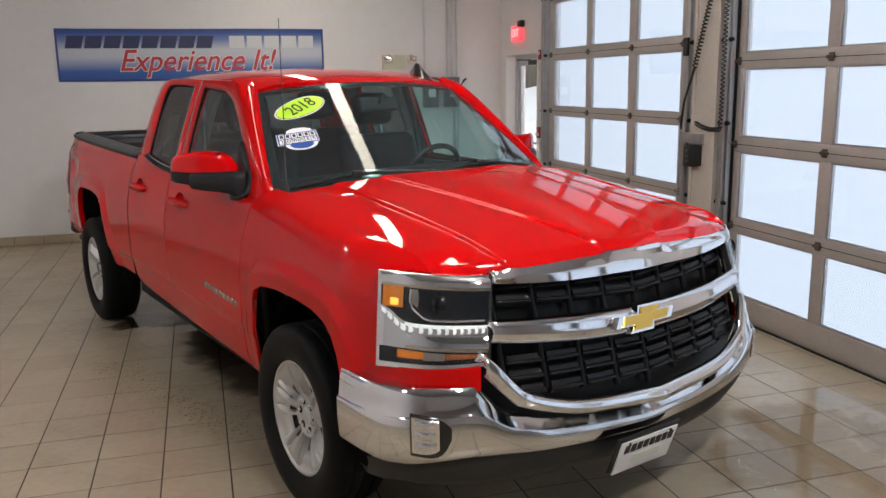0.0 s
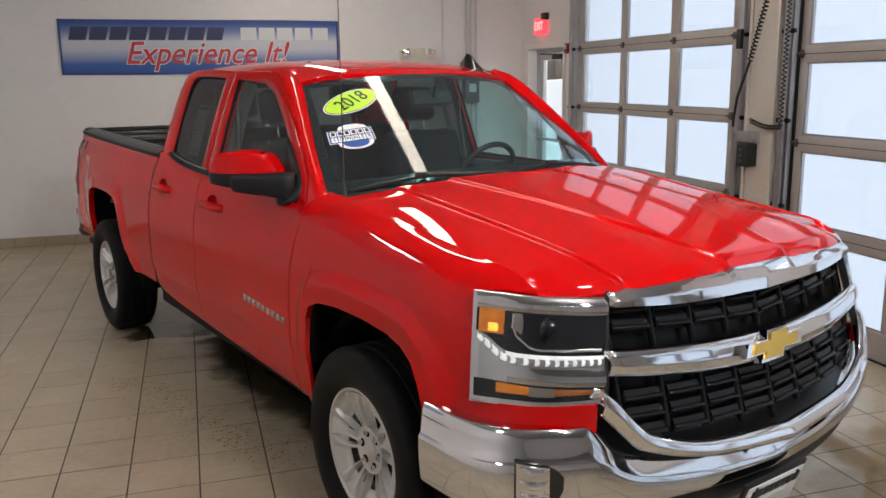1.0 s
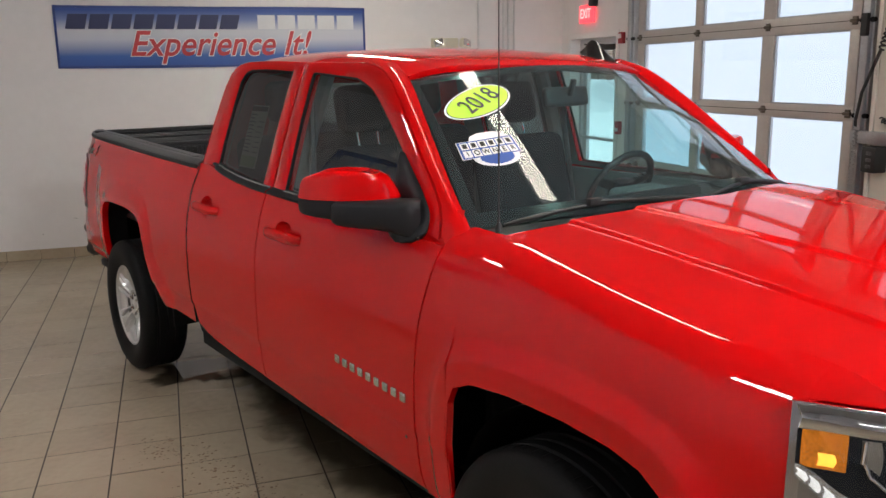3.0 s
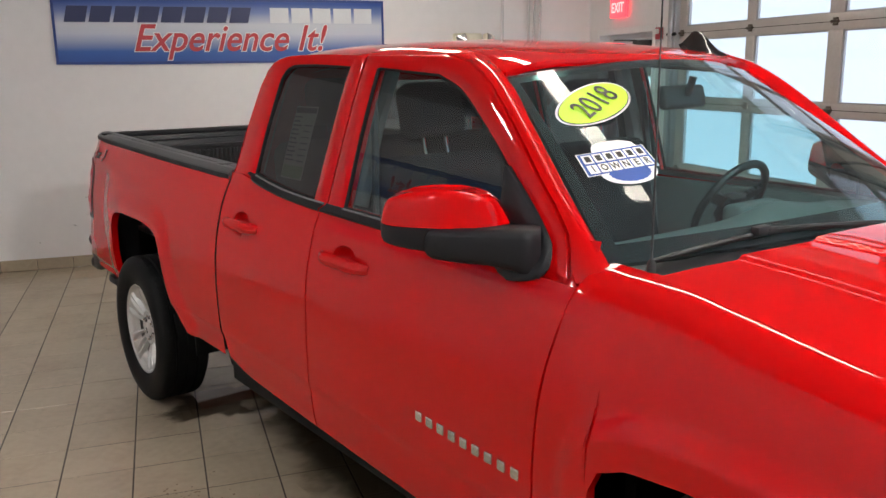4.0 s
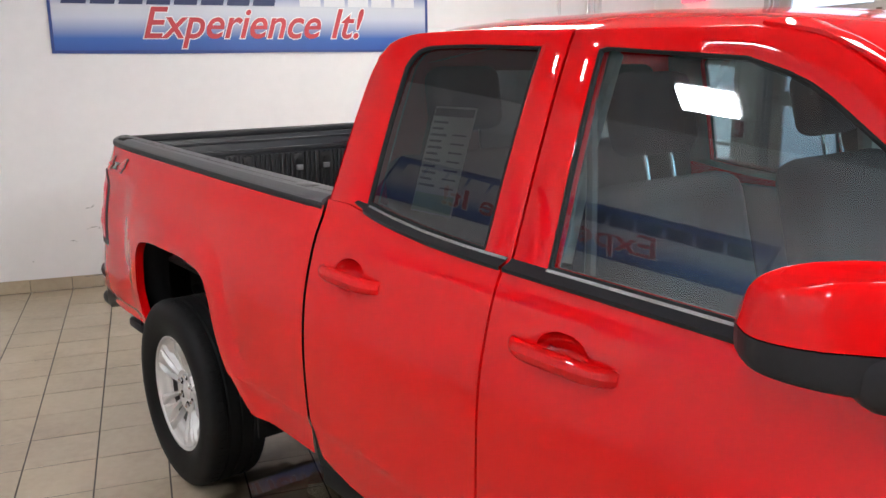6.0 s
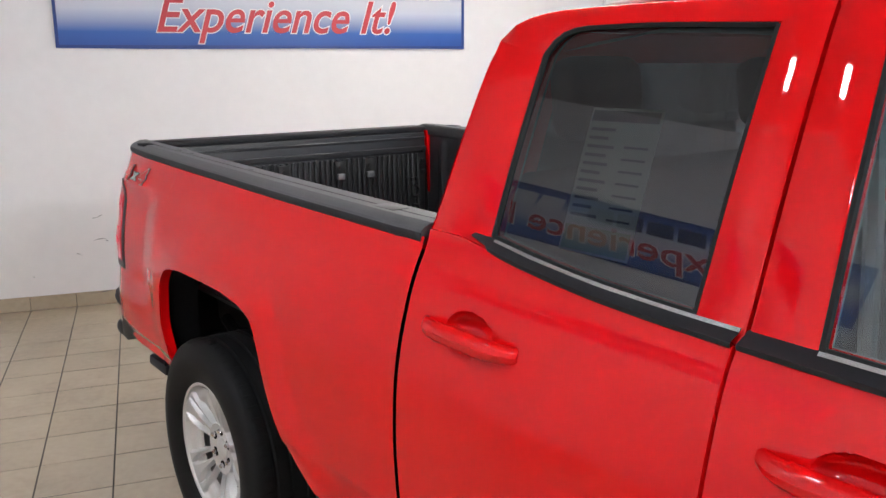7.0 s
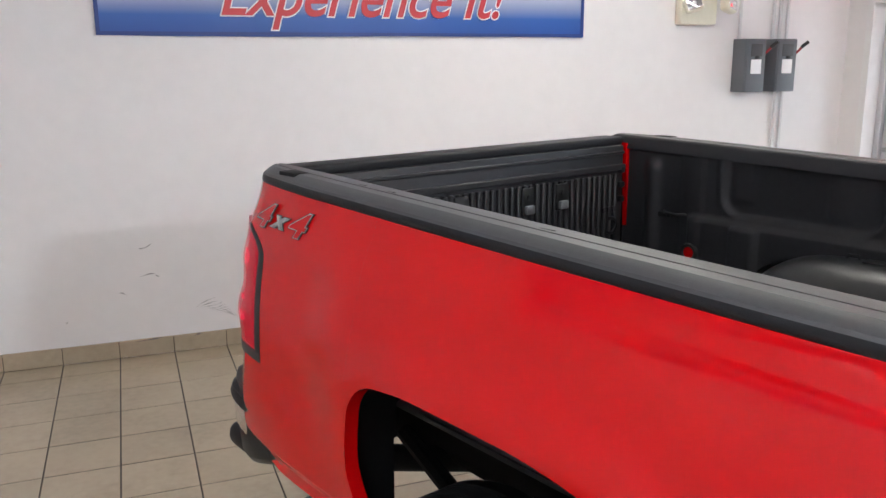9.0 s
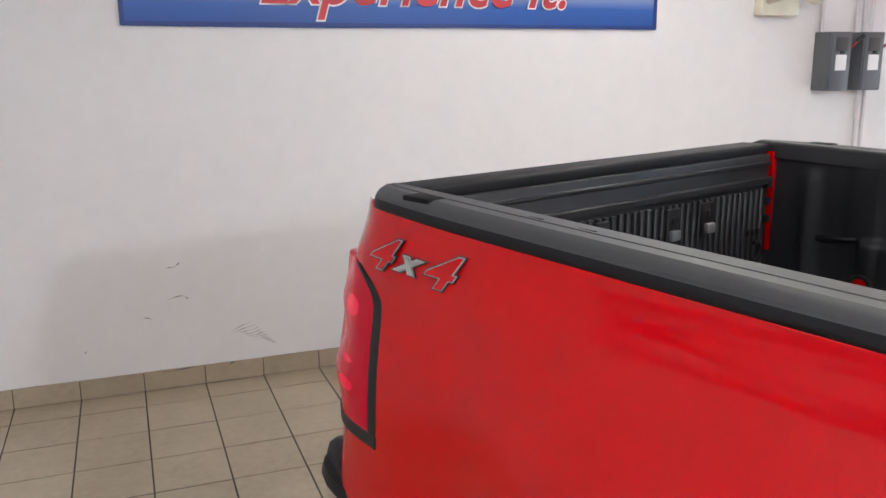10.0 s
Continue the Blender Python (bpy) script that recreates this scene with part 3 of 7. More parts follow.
# parked car seen through the exit door
car = thing("parked_car", "white car parked outside on snow", "car", pose(22.4, 19.2, -0.10, 0, 0, 223))
sec = [(-2.1, 0.35, 0.72, 0.78), (-1.9, 0.28, 0.92, 0.86), (-1.1, 0.25, 0.98, 0.90), (-0.5, 0.25, 1.42, 0.80), (0.6, 0.25, 1.46, 0.80), (1.35, 0.25, 1.05, 0.88), (2.0, 0.28, 0.95, 0.86), (2.2, 0.38, 0.72, 0.78)]
gr = []
for y, z0, z1, w in sec:
    gr.append([(-w, y, z0), (-w - 0.04, y, (z0 + 0.9) / 2), (-w, y, min(0.9, z1 - 0.03)), (-w + 0.14, y, z1), (0, y, z1 + 0.03), (w - 0.14, y, z1), (w, y, min(0.9, z1 - 0.03)), (w + 0.04, y, (z0 + 0.9) / 2), (w, y, z0)])
sheet("body", np.array(gr), WHITE, car, flange=0)
for x in (-0.82, 0.82):
    for y in (-1.35, 1.35):
        w = turned("wheel", [(0.0, -0.09), (0.20, -0.10), (0.22, -0.11)], ALLOY, car, 20)
        w.matrix_basis = pose(x, y, 0.32, 0, 0, 180 if x > 0 else 0)
        turned("tyre", [(0.22, -0.11), (0.30, -0.10), (0.32, 0.0), (0.30, 0.1), (0.22, 0.11)], RUBBER, w, 24)
for s in (-1, 1):
    for y0, y1 in ((-0.40, 0.10), (0.16, 0.80)):
        box("window", (s * 0.82 - 0.02, y0, 0.98), (s * 0.82 + 0.02, y1, 1.34), DARK_GLASS, car, 0.01)
    box("tail_lamp", (s * 0.82 - 0.07, 1.9, 0.72), (s * 0.82 + 0.07, 2.17, 0.88), RED_LENS, car, 0.02)
    box("door_mirror", (s * 0.95 - 0.08, -0.62, 0.95), (s * 0.95 + 0.08, -0.52, 1.08), BLACK, car, 0.03)

# ploughed snow and a bare thicket behind the lot
rs = random.Random(9)
bank = []
for j in range(9):
    f = j / 8
    row = []
    for i in range(49):
        a = radians(5 + 75 * i / 48)
        r = 36 + 10 * f
        hgt = 1.9 * math.sin(math.pi * min(f * 0.62, 1)) * (0.75 + 0.25 * math.sin(i * 0.9) * math.cos(i * 0.37 + j)) + rs.uniform(-0.1, 0.1)
        row.append((r * math.cos(a), r * math.sin(a), -0.12 + max(hgt, 0)))
    bank.append(row)
tagged(sheet("snow_bank", bank, SNOW, flange=0, core=(40, 30, -20)), "ploughed snow bank behind the parking lot", "snow bank", kind="structure")
bm = bmesh.new()
for k in range(240):
    a, r = radians(rs.uniform(8, 78)), rs.uniform(47, 60)
    x, y, h, w = r * math.cos(a), r * math.sin(a), rs.uniform(4, 9), rs.uniform(0.05, 0.14)
    dx, dy = rs.uniform(-0.5, 0.5), rs.uniform(-0.5, 0.5)
    stems = [((x, y, 0), (x + dx, y + dy, h), w)]
    for q in range(5):
        f = rs.uniform(0.25, 0.85)
        bx, by, bz = x + dx * f, y + dy * f, h * f
        stems.append(((bx, by, bz), (bx + rs.uniform(-1.2, 1.2), by + rs.uniform(-1.2, 1.2), bz + rs.uniform(0.6, 1.8)), w * 0.45))
    for p0, p1, w0 in stems:
        lo = [bm.verts.new((p0[0] + w0 * math.cos(t), p0[1] + w0 * math.sin(t), p0[2])) for t in (0, 2.1, 4.2)]
        hi = [bm.verts.new((p1[0] + 0.3 * w0 * math.cos(t), p1[1] + 0.3 * w0 * math.sin(t), p1[2])) for t in (0, 2.1, 4.2)]
        for t in range(3):
            bm.faces.new((lo[t], lo[(t + 1) % 3], hi[(t + 1) % 3], hi[t]))
tagged(part("bare_thicket", bm, BARK), "leafless winter trees behind the lot", "trees", kind="stuff")

# exit sign, alarm stations
sign = thing("exit_sign", "lit red exit sign on wall", "exit sign")
box("panel", (4.705, 4.63, 2.26), (4.745, 4.93, 2.445), EXIT_RED, sign, 0.006)
rot_x = Matrix(((0, 0, -1, 0), (-1, 0, 0, 0), (0, 1, 0, 0), (0, 0, 0, 1)))
text("exit_word", "EXIT", 0.135, EXIT_LETTER, sign, (4.703, 4.78, 2.352), rot_x, 0, 0.001, 0.002, 0.85)
box("canopy", (4.70, 4.60, 2.42), (4.76, 4.72, 2.50), BLACK, sign, 0.012)
al = thing("alarm_station", "dark red fire alarm box on wall", "fire alarm")
box("case", (4.72, 4.03, 2.02), (4.76, 4.11, 2.13), ALARM_RED, al, 0.006)
box("lens", (4.70, 4.045, 2.07), (4.722, 4.095, 2.115), WHITE, al, 0.006)
al2 = thing("pull_station", "dark red pull station on wall", "fire alarm")
box("case", (4.72, 4.05, 1.12), (4.76, 4.13, 1.25), ALARM_RED, al2, 0.006)
box("handle", (4.70, 4.06, 1.15), (4.722, 4.12, 1.18), WHITE, al2, 0.004)

# emergency lamp with two heads
em = thing("emergency_light", "ivory emergency light with two lamp heads", "emergency light")
box("case", (3.17, 5.36, 1.94), (3.47, 5.44, 2.13), IVORY, em, 0.014)
for cx, tilt in ((3.235, -18), (3.53, 14)):
    bm = bmesh.new()
    add_box(bm, (-0.065, -0.035, -0.050), (0.065, 0.035, 0.050), 0.022, 3)
    hd = part("lamp_head", bm, IVORY, em)
    hd.matrix_basis = pose(cx, 5.32, 2.07, -12, tilt, tilt * 1.4)
    box("reflector", (-0.050, -0.040, -0.036), (0.050, -0.034, 0.036), CHROME, hd, 0.004)
    tube("bulb", [(0, -0.036, 0), (0, -0.050, 0)], 0.012, WHITE, hd)

# disconnect switches and conduits
for cx in (3.78, 4.06):
    sw = thing("disconnect_switch", "grey metal disconnect switch box, lever up", "switch box", group="switch boxes")
    box("case", (cx - 0.09, 5.30, 1.47), (cx + 0.09, 5.44, 1.845), BOX_GREY, sw, 0.006)
    box("cover", (cx - 0.082, 5.292, 1.478), (cx + 0.082, 5.302, 1.837), BOX_GREY, sw, 0.004)
    box("recess", (cx - 0.05, 5.288, 1.72), (cx + 0.05, 5.294, 1.81), GREY_PLASTIC, sw, 0.002)
    box("label_plate", (cx - 0.045, 5.288, 1.60), (cx + 0.045, 5.293, 1.70), STICK_WHITE, sw, 0.001)
    box("latch", (cx - 0.012, 5.282, 1.705), (cx + 0.02, 5.292, 1.725), BLACK, sw, 0.002)
    tube("lever", [(cx + 0.09, 5.35, 1.72), (cx + 0.12, 5.33, 1.75), (cx + 0.145, 5.29, 1.80)], 0.009, ALARM_RED, sw)
    tube("lever_grip", [(cx + 0.135, 5.305, 1.785), (cx + 0.165, 5.27, 1.825)], 0.013, BLACK, sw)
for cx, z0, z1 in ((3.72, 1.84, ZC), (4.02, 1.84, ZC), (4.08, 1.84, ZC), (4.15, 0.3, ZC), (4.09, 0.3, 1.475)):
    tagged(tube("conduit", [(cx, 5.415, z0), (cx, 5.415, z1)], 0.013, CONDUIT), "thin painted metal conduit on wall", "conduit", "conduits")


# banners
def banner(at, label):
    bn = thing("banner", label, "banner", at)
    w, h = 3.02, 0.59
    n, k = 60, 6
    verts, faces = [], []
    for j in range(k + 1):
        for i in range(n + 1):
            x, z = w * (i / n - 0.5), h * (j / k - 0.5)
            verts.append((x, -0.010 + 0.003 * math.sin(x * 3.1 + z * 5) + 0.0025 * math.sin(x * 9 + 1), z + 0.004 * math.sin(x * 2.2)))
    for j in range(k):
        for i in range(n):
            a = j * (n + 1) + i
            faces.append((a, a + 1, a + n + 2, a + n + 1))
    obj("cloth", verts, faces, BANNER, bn)
    hem = boxes("hem", [((-w / 2, -0.016, h / 2 - 0.022), (w / 2, -0.013, h / 2 - 0.002)), ((-w / 2, -0.016, -h / 2 + 0.002), (w / 2, -0.013, -h / 2 + 0.022)),
                        ((-w / 2, -0.016, -h / 2 + 0.022), (-w / 2 + 0.022, -0.013, h / 2 - 0.022)), ((w / 2 - 0.022, -0.016, -h / 2 + 0.022), (w / 2, -0.013, h / 2 - 0.022))], BLUE_EDGE, bn, 0)
    rot = Euler((radians(90), 0, 0)).to_matrix().to_4x4()

    def letter_bars(name, x0, x1, count, z0, z1, m, lean):
        # a name, as one plain block per letter
        pitch = (x1 - x0) / count
        for i in range(count):
            bm = bmesh.new()
            a, b = x0 + i * pitch + pitch * 0.07, x0 + (i + 1) * pitch - pitch * 0.07
            q = [bm.verts.new((x + lean * (z - z0), y, z)) for y in (-0.019, -0.015) for x, z in ((a, z0), (b, z0), (b, z1), (a, z1))]
            bm.faces.new(q[:4])
            for s in range(4):
                bm.faces.new((q[s], q[(s + 1) % 4], q[4 + (s + 1) % 4], q[4 + s]))
            bm.faces.new(q[:3:-1])
            part(name, bm, m, bn, smooth=False)

    letter_bars("dark_name_bar", -1.43, 0.20, 8, 0.075, 0.215, NAVY, 0.25)
    letter_bars("pale_name_bar", 0.38, 1.40, 5, 0.075, 0.215, PRINT_WHITE, 0.0)
    text("slogan_outline", "Experience It!", 0.34, STICK_WHITE, bn, (0.02, -0.018, -0.075), rot, 0.32, 0.0005, 0.012, 0.92)
    text("slogan", "Experience It!", 0.34, PRINT_RED, bn, (0.02, -0.0205, -0.075), rot, 0.32, 0.0005, 0.004, 0.92)
    return bn


banner(pose(0.93, YB, 2.145), "blue and white dealer banner with red slogan on wall")
banner(pose(XL, 1.70, 2.36, 0, 0, 90), "blue and white dealer banner with red slogan on wall")


# strip lights and short flood lights under the ceiling, two of them added fill
def ceiling_lamp(name, label, x, y, z, hx, hy, group):
    sl = thing(name, label, "ceiling light", group=group)
    box("housing", (x - hx - 0.015, y - hy - 0.02, z), (x + hx + 0.015, y + hy + 0.02, z + 0.07), WHITE, sl, 0.01)
    box("diffuser", (x - hx, y - hy, z - 0.035), (x + hx, y + hy, z - 0.002), TUBE if name == "strip_light" else FLOOD, sl, 0.012)
    for dy in (-0.7, 0.7):
        tube("stem", [(x, y + dy * hy, z + 0.06), (x, y + dy * hy, ZC)], 0.008, TRACK, sl)


# the strip at y 3.50 is added, to brighten the back wall
for x, y in ((1.94, 0.18), (1.94, 3.50)):
    ceiling_lamp("strip_light", "long white fluorescent strip or added fill light under ceiling, lit", x, y, 3.25, 0.075, 1.2, "strip lights")
fl = thing("flood_light", "bright tilted flood light under ceiling, lit", "ceiling light", look((2.14, -4.46, 3.25), (-0.3, 4.0, 1.0)) @ pose(0, 0, 0, 0, 0, 0), "flood lights")
box("housing", (-0.24, -0.20, 0.0), (0.24, 0.20, 0.09), WHITE, fl, 0.012)
box("diffuser", (-0.14, -0.11, -0.02), (0.14, 0.11, -0.001), BEAM, fl, 0.006)
tube("stem", [(0, 0.05, 0.08), (0, 0.52, 0.14)], 0.010, TRACK, fl)
# the flood at y -2.7 is added, to fill light on the truck's side
for x, y in ((-1.28, 0.63), (-1.28, -2.7), (2.17, -2.15)):
    ceiling_lamp("flood_light", "short bright flood or added fill light under ceiling, lit", x, y, 3.25, 0.16, 0.16, "flood lights")

# scuffs on the back wall
for k, (x, z, lx, lz, rt) in enumerate([(-0.41, 0.66, 0.05, 0.006, 20), (-0.42, 0.49, 0.10, 0.005, 4), (-0.57, 0.39, 0.05, 0.005, -15), (-0.37, 0.478, 0.02, 0.008, 0), (-0.445, 0.652, 0.025, 0.008, 30), (-0.88, 0.25, 0.012, 0.008, 0),
                                            (-0.440, 0.098, 0.17, 0.010, 0), (-0.165, 0.096, 0.05, 0.012, 10)] + [(-0.105 + 0.020 * q, 0.292 - 0.013 * q, 0.13 - 0.008 * q, 0.0030, 24 - 5 * q) for q in range(9)]):
    bm = bmesh.new()
    n = 10
    top, bot = [], []
    for i in range(n + 1):
        f = i / n - 0.5
        wd = lz * (0.25 - f * f) * 4 * (0.6 + 0.4 * math.sin(9 * f + k))
        top.append(bm.verts.new((f * lx, 0, wd / 2 + 0.004 * math.sin(5 * f + k))))
        bot.append(bm.verts.new((f * lx, 0, -wd / 2 + 0.004 * math.sin(5 * f + k) - 0.0004)))
    for i in range(n):
        bm.faces.new((bot[i], bot[i + 1], top[i + 1], top[i]))
    sc = part("scuff_mark", bm, SCUFF)
    sc.matrix_world = pose(x, YB - (0.003 if z > 0.11 else 0.0135), z, 0, -rt, 0)
    tagged(sc, "thin dark scuff on white wall", "scuff mark", "wall scuffs", "structure")

# ---- the pickup truck: x across (visible side minus), y to the rear, front axle at y 0 ----
truck = thing("pickup_truck", "glossy red double cab pickup truck with chrome grille", "pickup truck", pose(2.100, -1.378, 0, 0, 0, 18.3))
WB = 3.655
F_ARCH = [(0.365, 0.44), (0.37, 0.70), (0.36, 0.83), (0.33, 0.893), (0.25, 0.927), (0.10, 0.942), (-0.10, 0.942), (-0.25, 0.930), (-0.34, 0.908), (-0.40, 0.868), (-0.435, 0.80), (-0.455, 0.72)]
R_ARCH = [(2.90, 0.565), (3.00, 0.632), (3.08, 0.705), (3.145, 0.81), (3.19, 0.925), (3.23, 0.985), (3.32, 1.013), (3.50, 1.028), (3.75, 1.028), (3.90, 1.012), (3.96, 0.985), (4.005, 0.92), (4.015, 0.80), (3.97, 0.70), (3.90, 0.62)]
R_ARCH = [tuple(p) for p in curve(R_ARCH, 64)]
R_TURN = max(range(64), key=lambda k: R_ARCH[k][0])
SIDE_Z = [0.40, 0.46, 0.52, 0.60, 0.655, 0.675, 0.80, 0.95, 1.05, 1.12, 1.17, 1.22, 1.27, 1.305, 1.35, 1.42]
SIDE_X = [0.880, 0.908, 0.928, 0.939, 0.943, 0.950, 0.951, 0.949, 0.941, 0.928, 0.916, 0.903, 0.884, 0.863, 0.848, 0.836]
HANDLES = [(1.485, 1.155), (2.29, 1.165)]
# the same profile, eased above the lower crease so that reflections run clean
FINE_Z = np.linspace(0.40, 1.42, 1021)
raw_x = np.array([herm(z, SIDE_Z, SIDE_X) for z in FINE_Z])
bell = np.exp(-(np.arange(-66, 67) / 24.0) ** 2 / 2)
pad = np.r_[2 * raw_x[0] - raw_x[66:0:-1], raw_x, 2 * raw_x[-1] - raw_x[-2:-68:-1]]
eased = np.convolve(pad, bell / bell.sum(), "valid")
mixed = np.clip((FINE_Z - 0.69) / 0.08, 0, 1)
FINE_X = raw_x * (1 - mixed) + eased * mixed


def near_line(pts):
    p = np.asarray(pts, float)
    a, d = p[:-1], np.diff(p, axis=0)
    l2 = (d ** 2).sum(1)

    def dist(y, z):
        q = np.array([y, z])
        t = np.clip(((q - a) * d).sum(1) / l2, 0, 1)
        return float(np.sqrt((((a + d * t[:, None]) - q) ** 2).sum(1)).min())
    return dist


d_front, d_rear = near_line(F_ARCH), near_line(R_ARCH)


def ease(v):
    v = min(max(v, 0.0), 1.0)
    return v * v * (3 - 2 * v)


def side_x(y, z):
    x = float(np.interp(z, FINE_Z, FINE_X))
    if y < 0.62:
        x += 0.024 * ease((0.13 - d_front(y, z)) / 0.07)
    if y > 2.6:
        x += (0.020 - 0.012 * ease((y - 3.80) / 0.22)) * ease((0.135 - d_rear(y, z)) / 0.11) * ease((y - 2.6) / 0.3)
        x += 0.004 * ease((z - 1.2) / 0.1)
    if y < -0.38:
        x -= 0.30 * (-0.38 - y) ** 2 + 0.02 * ease((-0.38 - y) / 0.25)
    if y > 4.25:
        x -= 0.036 * max((y - 4.57) / 0.13, 0) ** 2.2
    if y > 4.0:
        # hollow between the wheel flare and the tail lamp
        w = ease((z - 0.74) / 0.16) * ease((1.27 - z) / 0.11)
        x -= (1 - w) * 0.19 * max(y - 4.25, 0) ** 2 + w * (0.020 * ease((y - 4.07) / 0.20) + 0.42 * max(y - 4.41, 0) ** 2)
    for hy, hz in HANDLES:
        r = ((y - hy) / 0.070) ** 2 + ((z - hz - 0.010) / 0.039) ** 2
        if r < 1:
            x -= 0.040 * (1 - r) ** 0.5
    return x


def skin_normals(ob, mirror):
    """Smooth normals straight from the body side's shape, so that neighbouring skins meet without a crease."""
    e, out = 0.003, []
    for v in ob.data.vertices:
        y, z = v.co.y, v.co.z
        n_ = Vector((1 if mirror else -1, -(side_x(y + e, z) - side_x(y - e, z)) / (2 * e), -(side_x(y, z + e) - side_x(y, z - e)) / (2 * e)))
        out.append(n_.normalized())
    ob.data.normals_split_custom_set_from_vertices(out)


def cut_front(z):      # fender to front door
    return herm(z, [0.40, 0.60, 0.77, 0.94, 1.10, 1.21, 1.30, 1.34], [0.555, 0.56, 0.56, 0.55, 0.525, 0.50, 0.475, 0.465])


def cut_rear(z):       # rear door to bed
    return herm(z, [0.50, 0.59, 0.71, 0.90, 1.12, 1.25, 1.36], [2.40, 2.455, 2.495, 2.508, 2.505, 2.502, 2.505])


CUT_MID = 1.712


def z_belt(y):         # top of the belt moulding
    return herm(y, [0.45, 0.65, 1.0, 1.4, 1.8, 1.99, 2.18, 2.30, 2.40], [1.283, 1.287, 1.295, 1.304, 1.313, 1.322, 1.340, 1.357, 1.372])


def z_rocker(y):
    return herm(y, [0.3, 0.56, 0.84, 1.32, 1.79, 2.34, 2.52], [0.462, 0.466, 0.472, 0.488, 0.506, 0.532, 0.575])


def z_bed(y):          # lower edge of the bed rail
    return herm(y, [2.5, 3.2, 3.85, 4.5, 4.8], [1.331, 1.345, 1.362, 1.380, 1.386])


def cowl_z(y):         # height of the hood cut line on the fender
    return herm(y, [-0.80, -0.75, -0.70, -0.52, -0.17, 0.10, 0.25, 0.52], [1.143, 1.160, 1.190, 1.211, 1.250, 1.288, 1.306, 1.312])


for sgn in (False, True):
    # door skins
    for name, ya, yb, n in (("front_door", lambda z: cut_front(z) + 0.004, lambda z: CUT_MID - 0.004, 84), ("rear_door", lambda z: CUT_MID + 0.004, lambda z: cut_rear(z) - 0.002, 62)):
        g = []
        hy = HANDLES[0][0] if name == "front_door" else HANDLES[1][0]
        uh = (hy - ya(0.9)) / (yb(0.9) - ya(0.9))
        du = 0.080 / (yb(0.9) - ya(0.9))
        us = np.unique(np.round(np.r_[np.linspace(0, uh - du, 24), np.linspace(uh - du, uh + du, 61), np.linspace(uh + du, 1, 18)], 6))
        vs_ = np.unique(np.round(np.r_[np.linspace(0, 0.76, 40), np.linspace(0.76, 0.93, 49), np.linspace(0.93, 1, 8)], 6))
        for v in vs_:
            row = []
            for u in us:
                ym = ya(0.9) + u * (yb(0.9) - ya(0.9))
                z = z_rocker(ym) + (z_belt(ym) - 0.021 - z_rocker(ym)) * v
                y = ya(z) + u * (yb(z) - ya(z))
                row.append((-side_x(y, z), y, z))
            g.append(row)
        door = sheet(name, g, RED, truck, flange=0.016, mirror=sgn)
        # handle
        hy, hz = HANDLES[0] if name == "front_door" else HANDLES[1]
        hg = []
        for k in range(25):
            u = k / 24
            y = hy - 0.150 + 0.30 * u
            bow = 0.040 * (1 - (2 * u - 1) ** 4) + 0.003
            hh = 0.023 * (1 - 0.30 * abs(2 * u - 1) ** 4)
            zc = hz - 0.004 + 0.006 * (1 - (2 * u - 1) ** 2)
            ring = []
            for q in range(13):
                w = 2 * math.pi * q / 12
                xx = side_x(hy - 0.15, hz) + bow - 0.014 + 0.016 * math.cos(w)
                ring.append((-(xx), y, zc + hh * math.sin(w)))
            hg.append(ring)
        sheet("door_handle", hg, RED, door, flange=0, mirror=sgn, sharp=60)

    # front fender
    def fender_bottom(y):
        if y > 0.372:
            return 0.455
        if y < -0.455:
            return 0.756
        p = sorted(F_ARCH)
        return float(np.interp(y, [a for a, _ in p], [b for _, b in p]))

    ys = np.unique(np.r_[np.linspace(-0.645, -0.46, 10), np.linspace(-0.455, -0.30, 22), np.linspace(-0.30, 0.28, 26), np.linspace(0.28, 0.3725, 26), np.linspace(0.3735, 0.556, 12)])
    g = [[] for _ in range(56)]
    for y0 in ys:
        zc = cowl_z(y0)
        zs = zc - 0.165
        w = ease((y0 - 0.372) / 0.184)
        for j in range(56):
            if j < 36:
                z = fender_bottom(y0) + (zs - fender_bottom(y0)) * j / 35
                y = y0 + (cut_front(z) - 0.004 - 0.556) * w
                g[j].append((-side_x(y, z), y, z))
            else:
                v = (j - 35) / 20
                y = y0 + (cut_front(min(zs + 0.15 * v, 1.33)) - 0.004 - 0.556) * w
                xs = side_x(y, zs)
                x = herm(v, [0, 0.3, 0.6, 0.82, 1.0], [xs, xs - 0.020, xs - 0.055, xs - 0.100, 0.782])
                z = herm(v, [0, 0.3, 0.6, 0.82, 1.0], [zs, zs + 0.070, zs + 0.128, zs + 0.155, zc])
                g[j].append((-x, y, z))
    sheet("front_fender", g, RED, truck, flange=0.02, mirror=sgn)
    # nose of the fender over the headlamp
    zs = cowl_z(-0.645) - 0.165
    xs = side_x(-0.645, zs)
    hi = []
    for v in np.linspace(0, 1, 41):
        hi.append((herm(v, [0, 0.3, 0.6, 0.82, 1.0], [xs, xs - 0.020, xs - 0.055, xs - 0.100, 0.782]), herm(v, [0, 0.3, 0.6, 0.82, 1.0], [zs, zs + 0.070, zs + 0.128, zs + 0.155, cowl_z(-0.645)])))
    hi = along([(x, -0.643, z) for x, z in hi if z > 1.144], 14)
    g = []
    for j in range(10):
        f = j / 9
        row = []
        for i in range(14):
            u = i / 13
            lo_ = np.array((hi[0][0] + (0.782 - hi[0][0]) * u, -0.648 + (-0.790 + 0.648) * u, 1.146))
            p = np.array(hi[i]) * (1 - f) + lo_ * f
            p[2] += 0.012 * math.sin(math.pi * f) * u
            row.append((-p[0], p[1], p[2]))
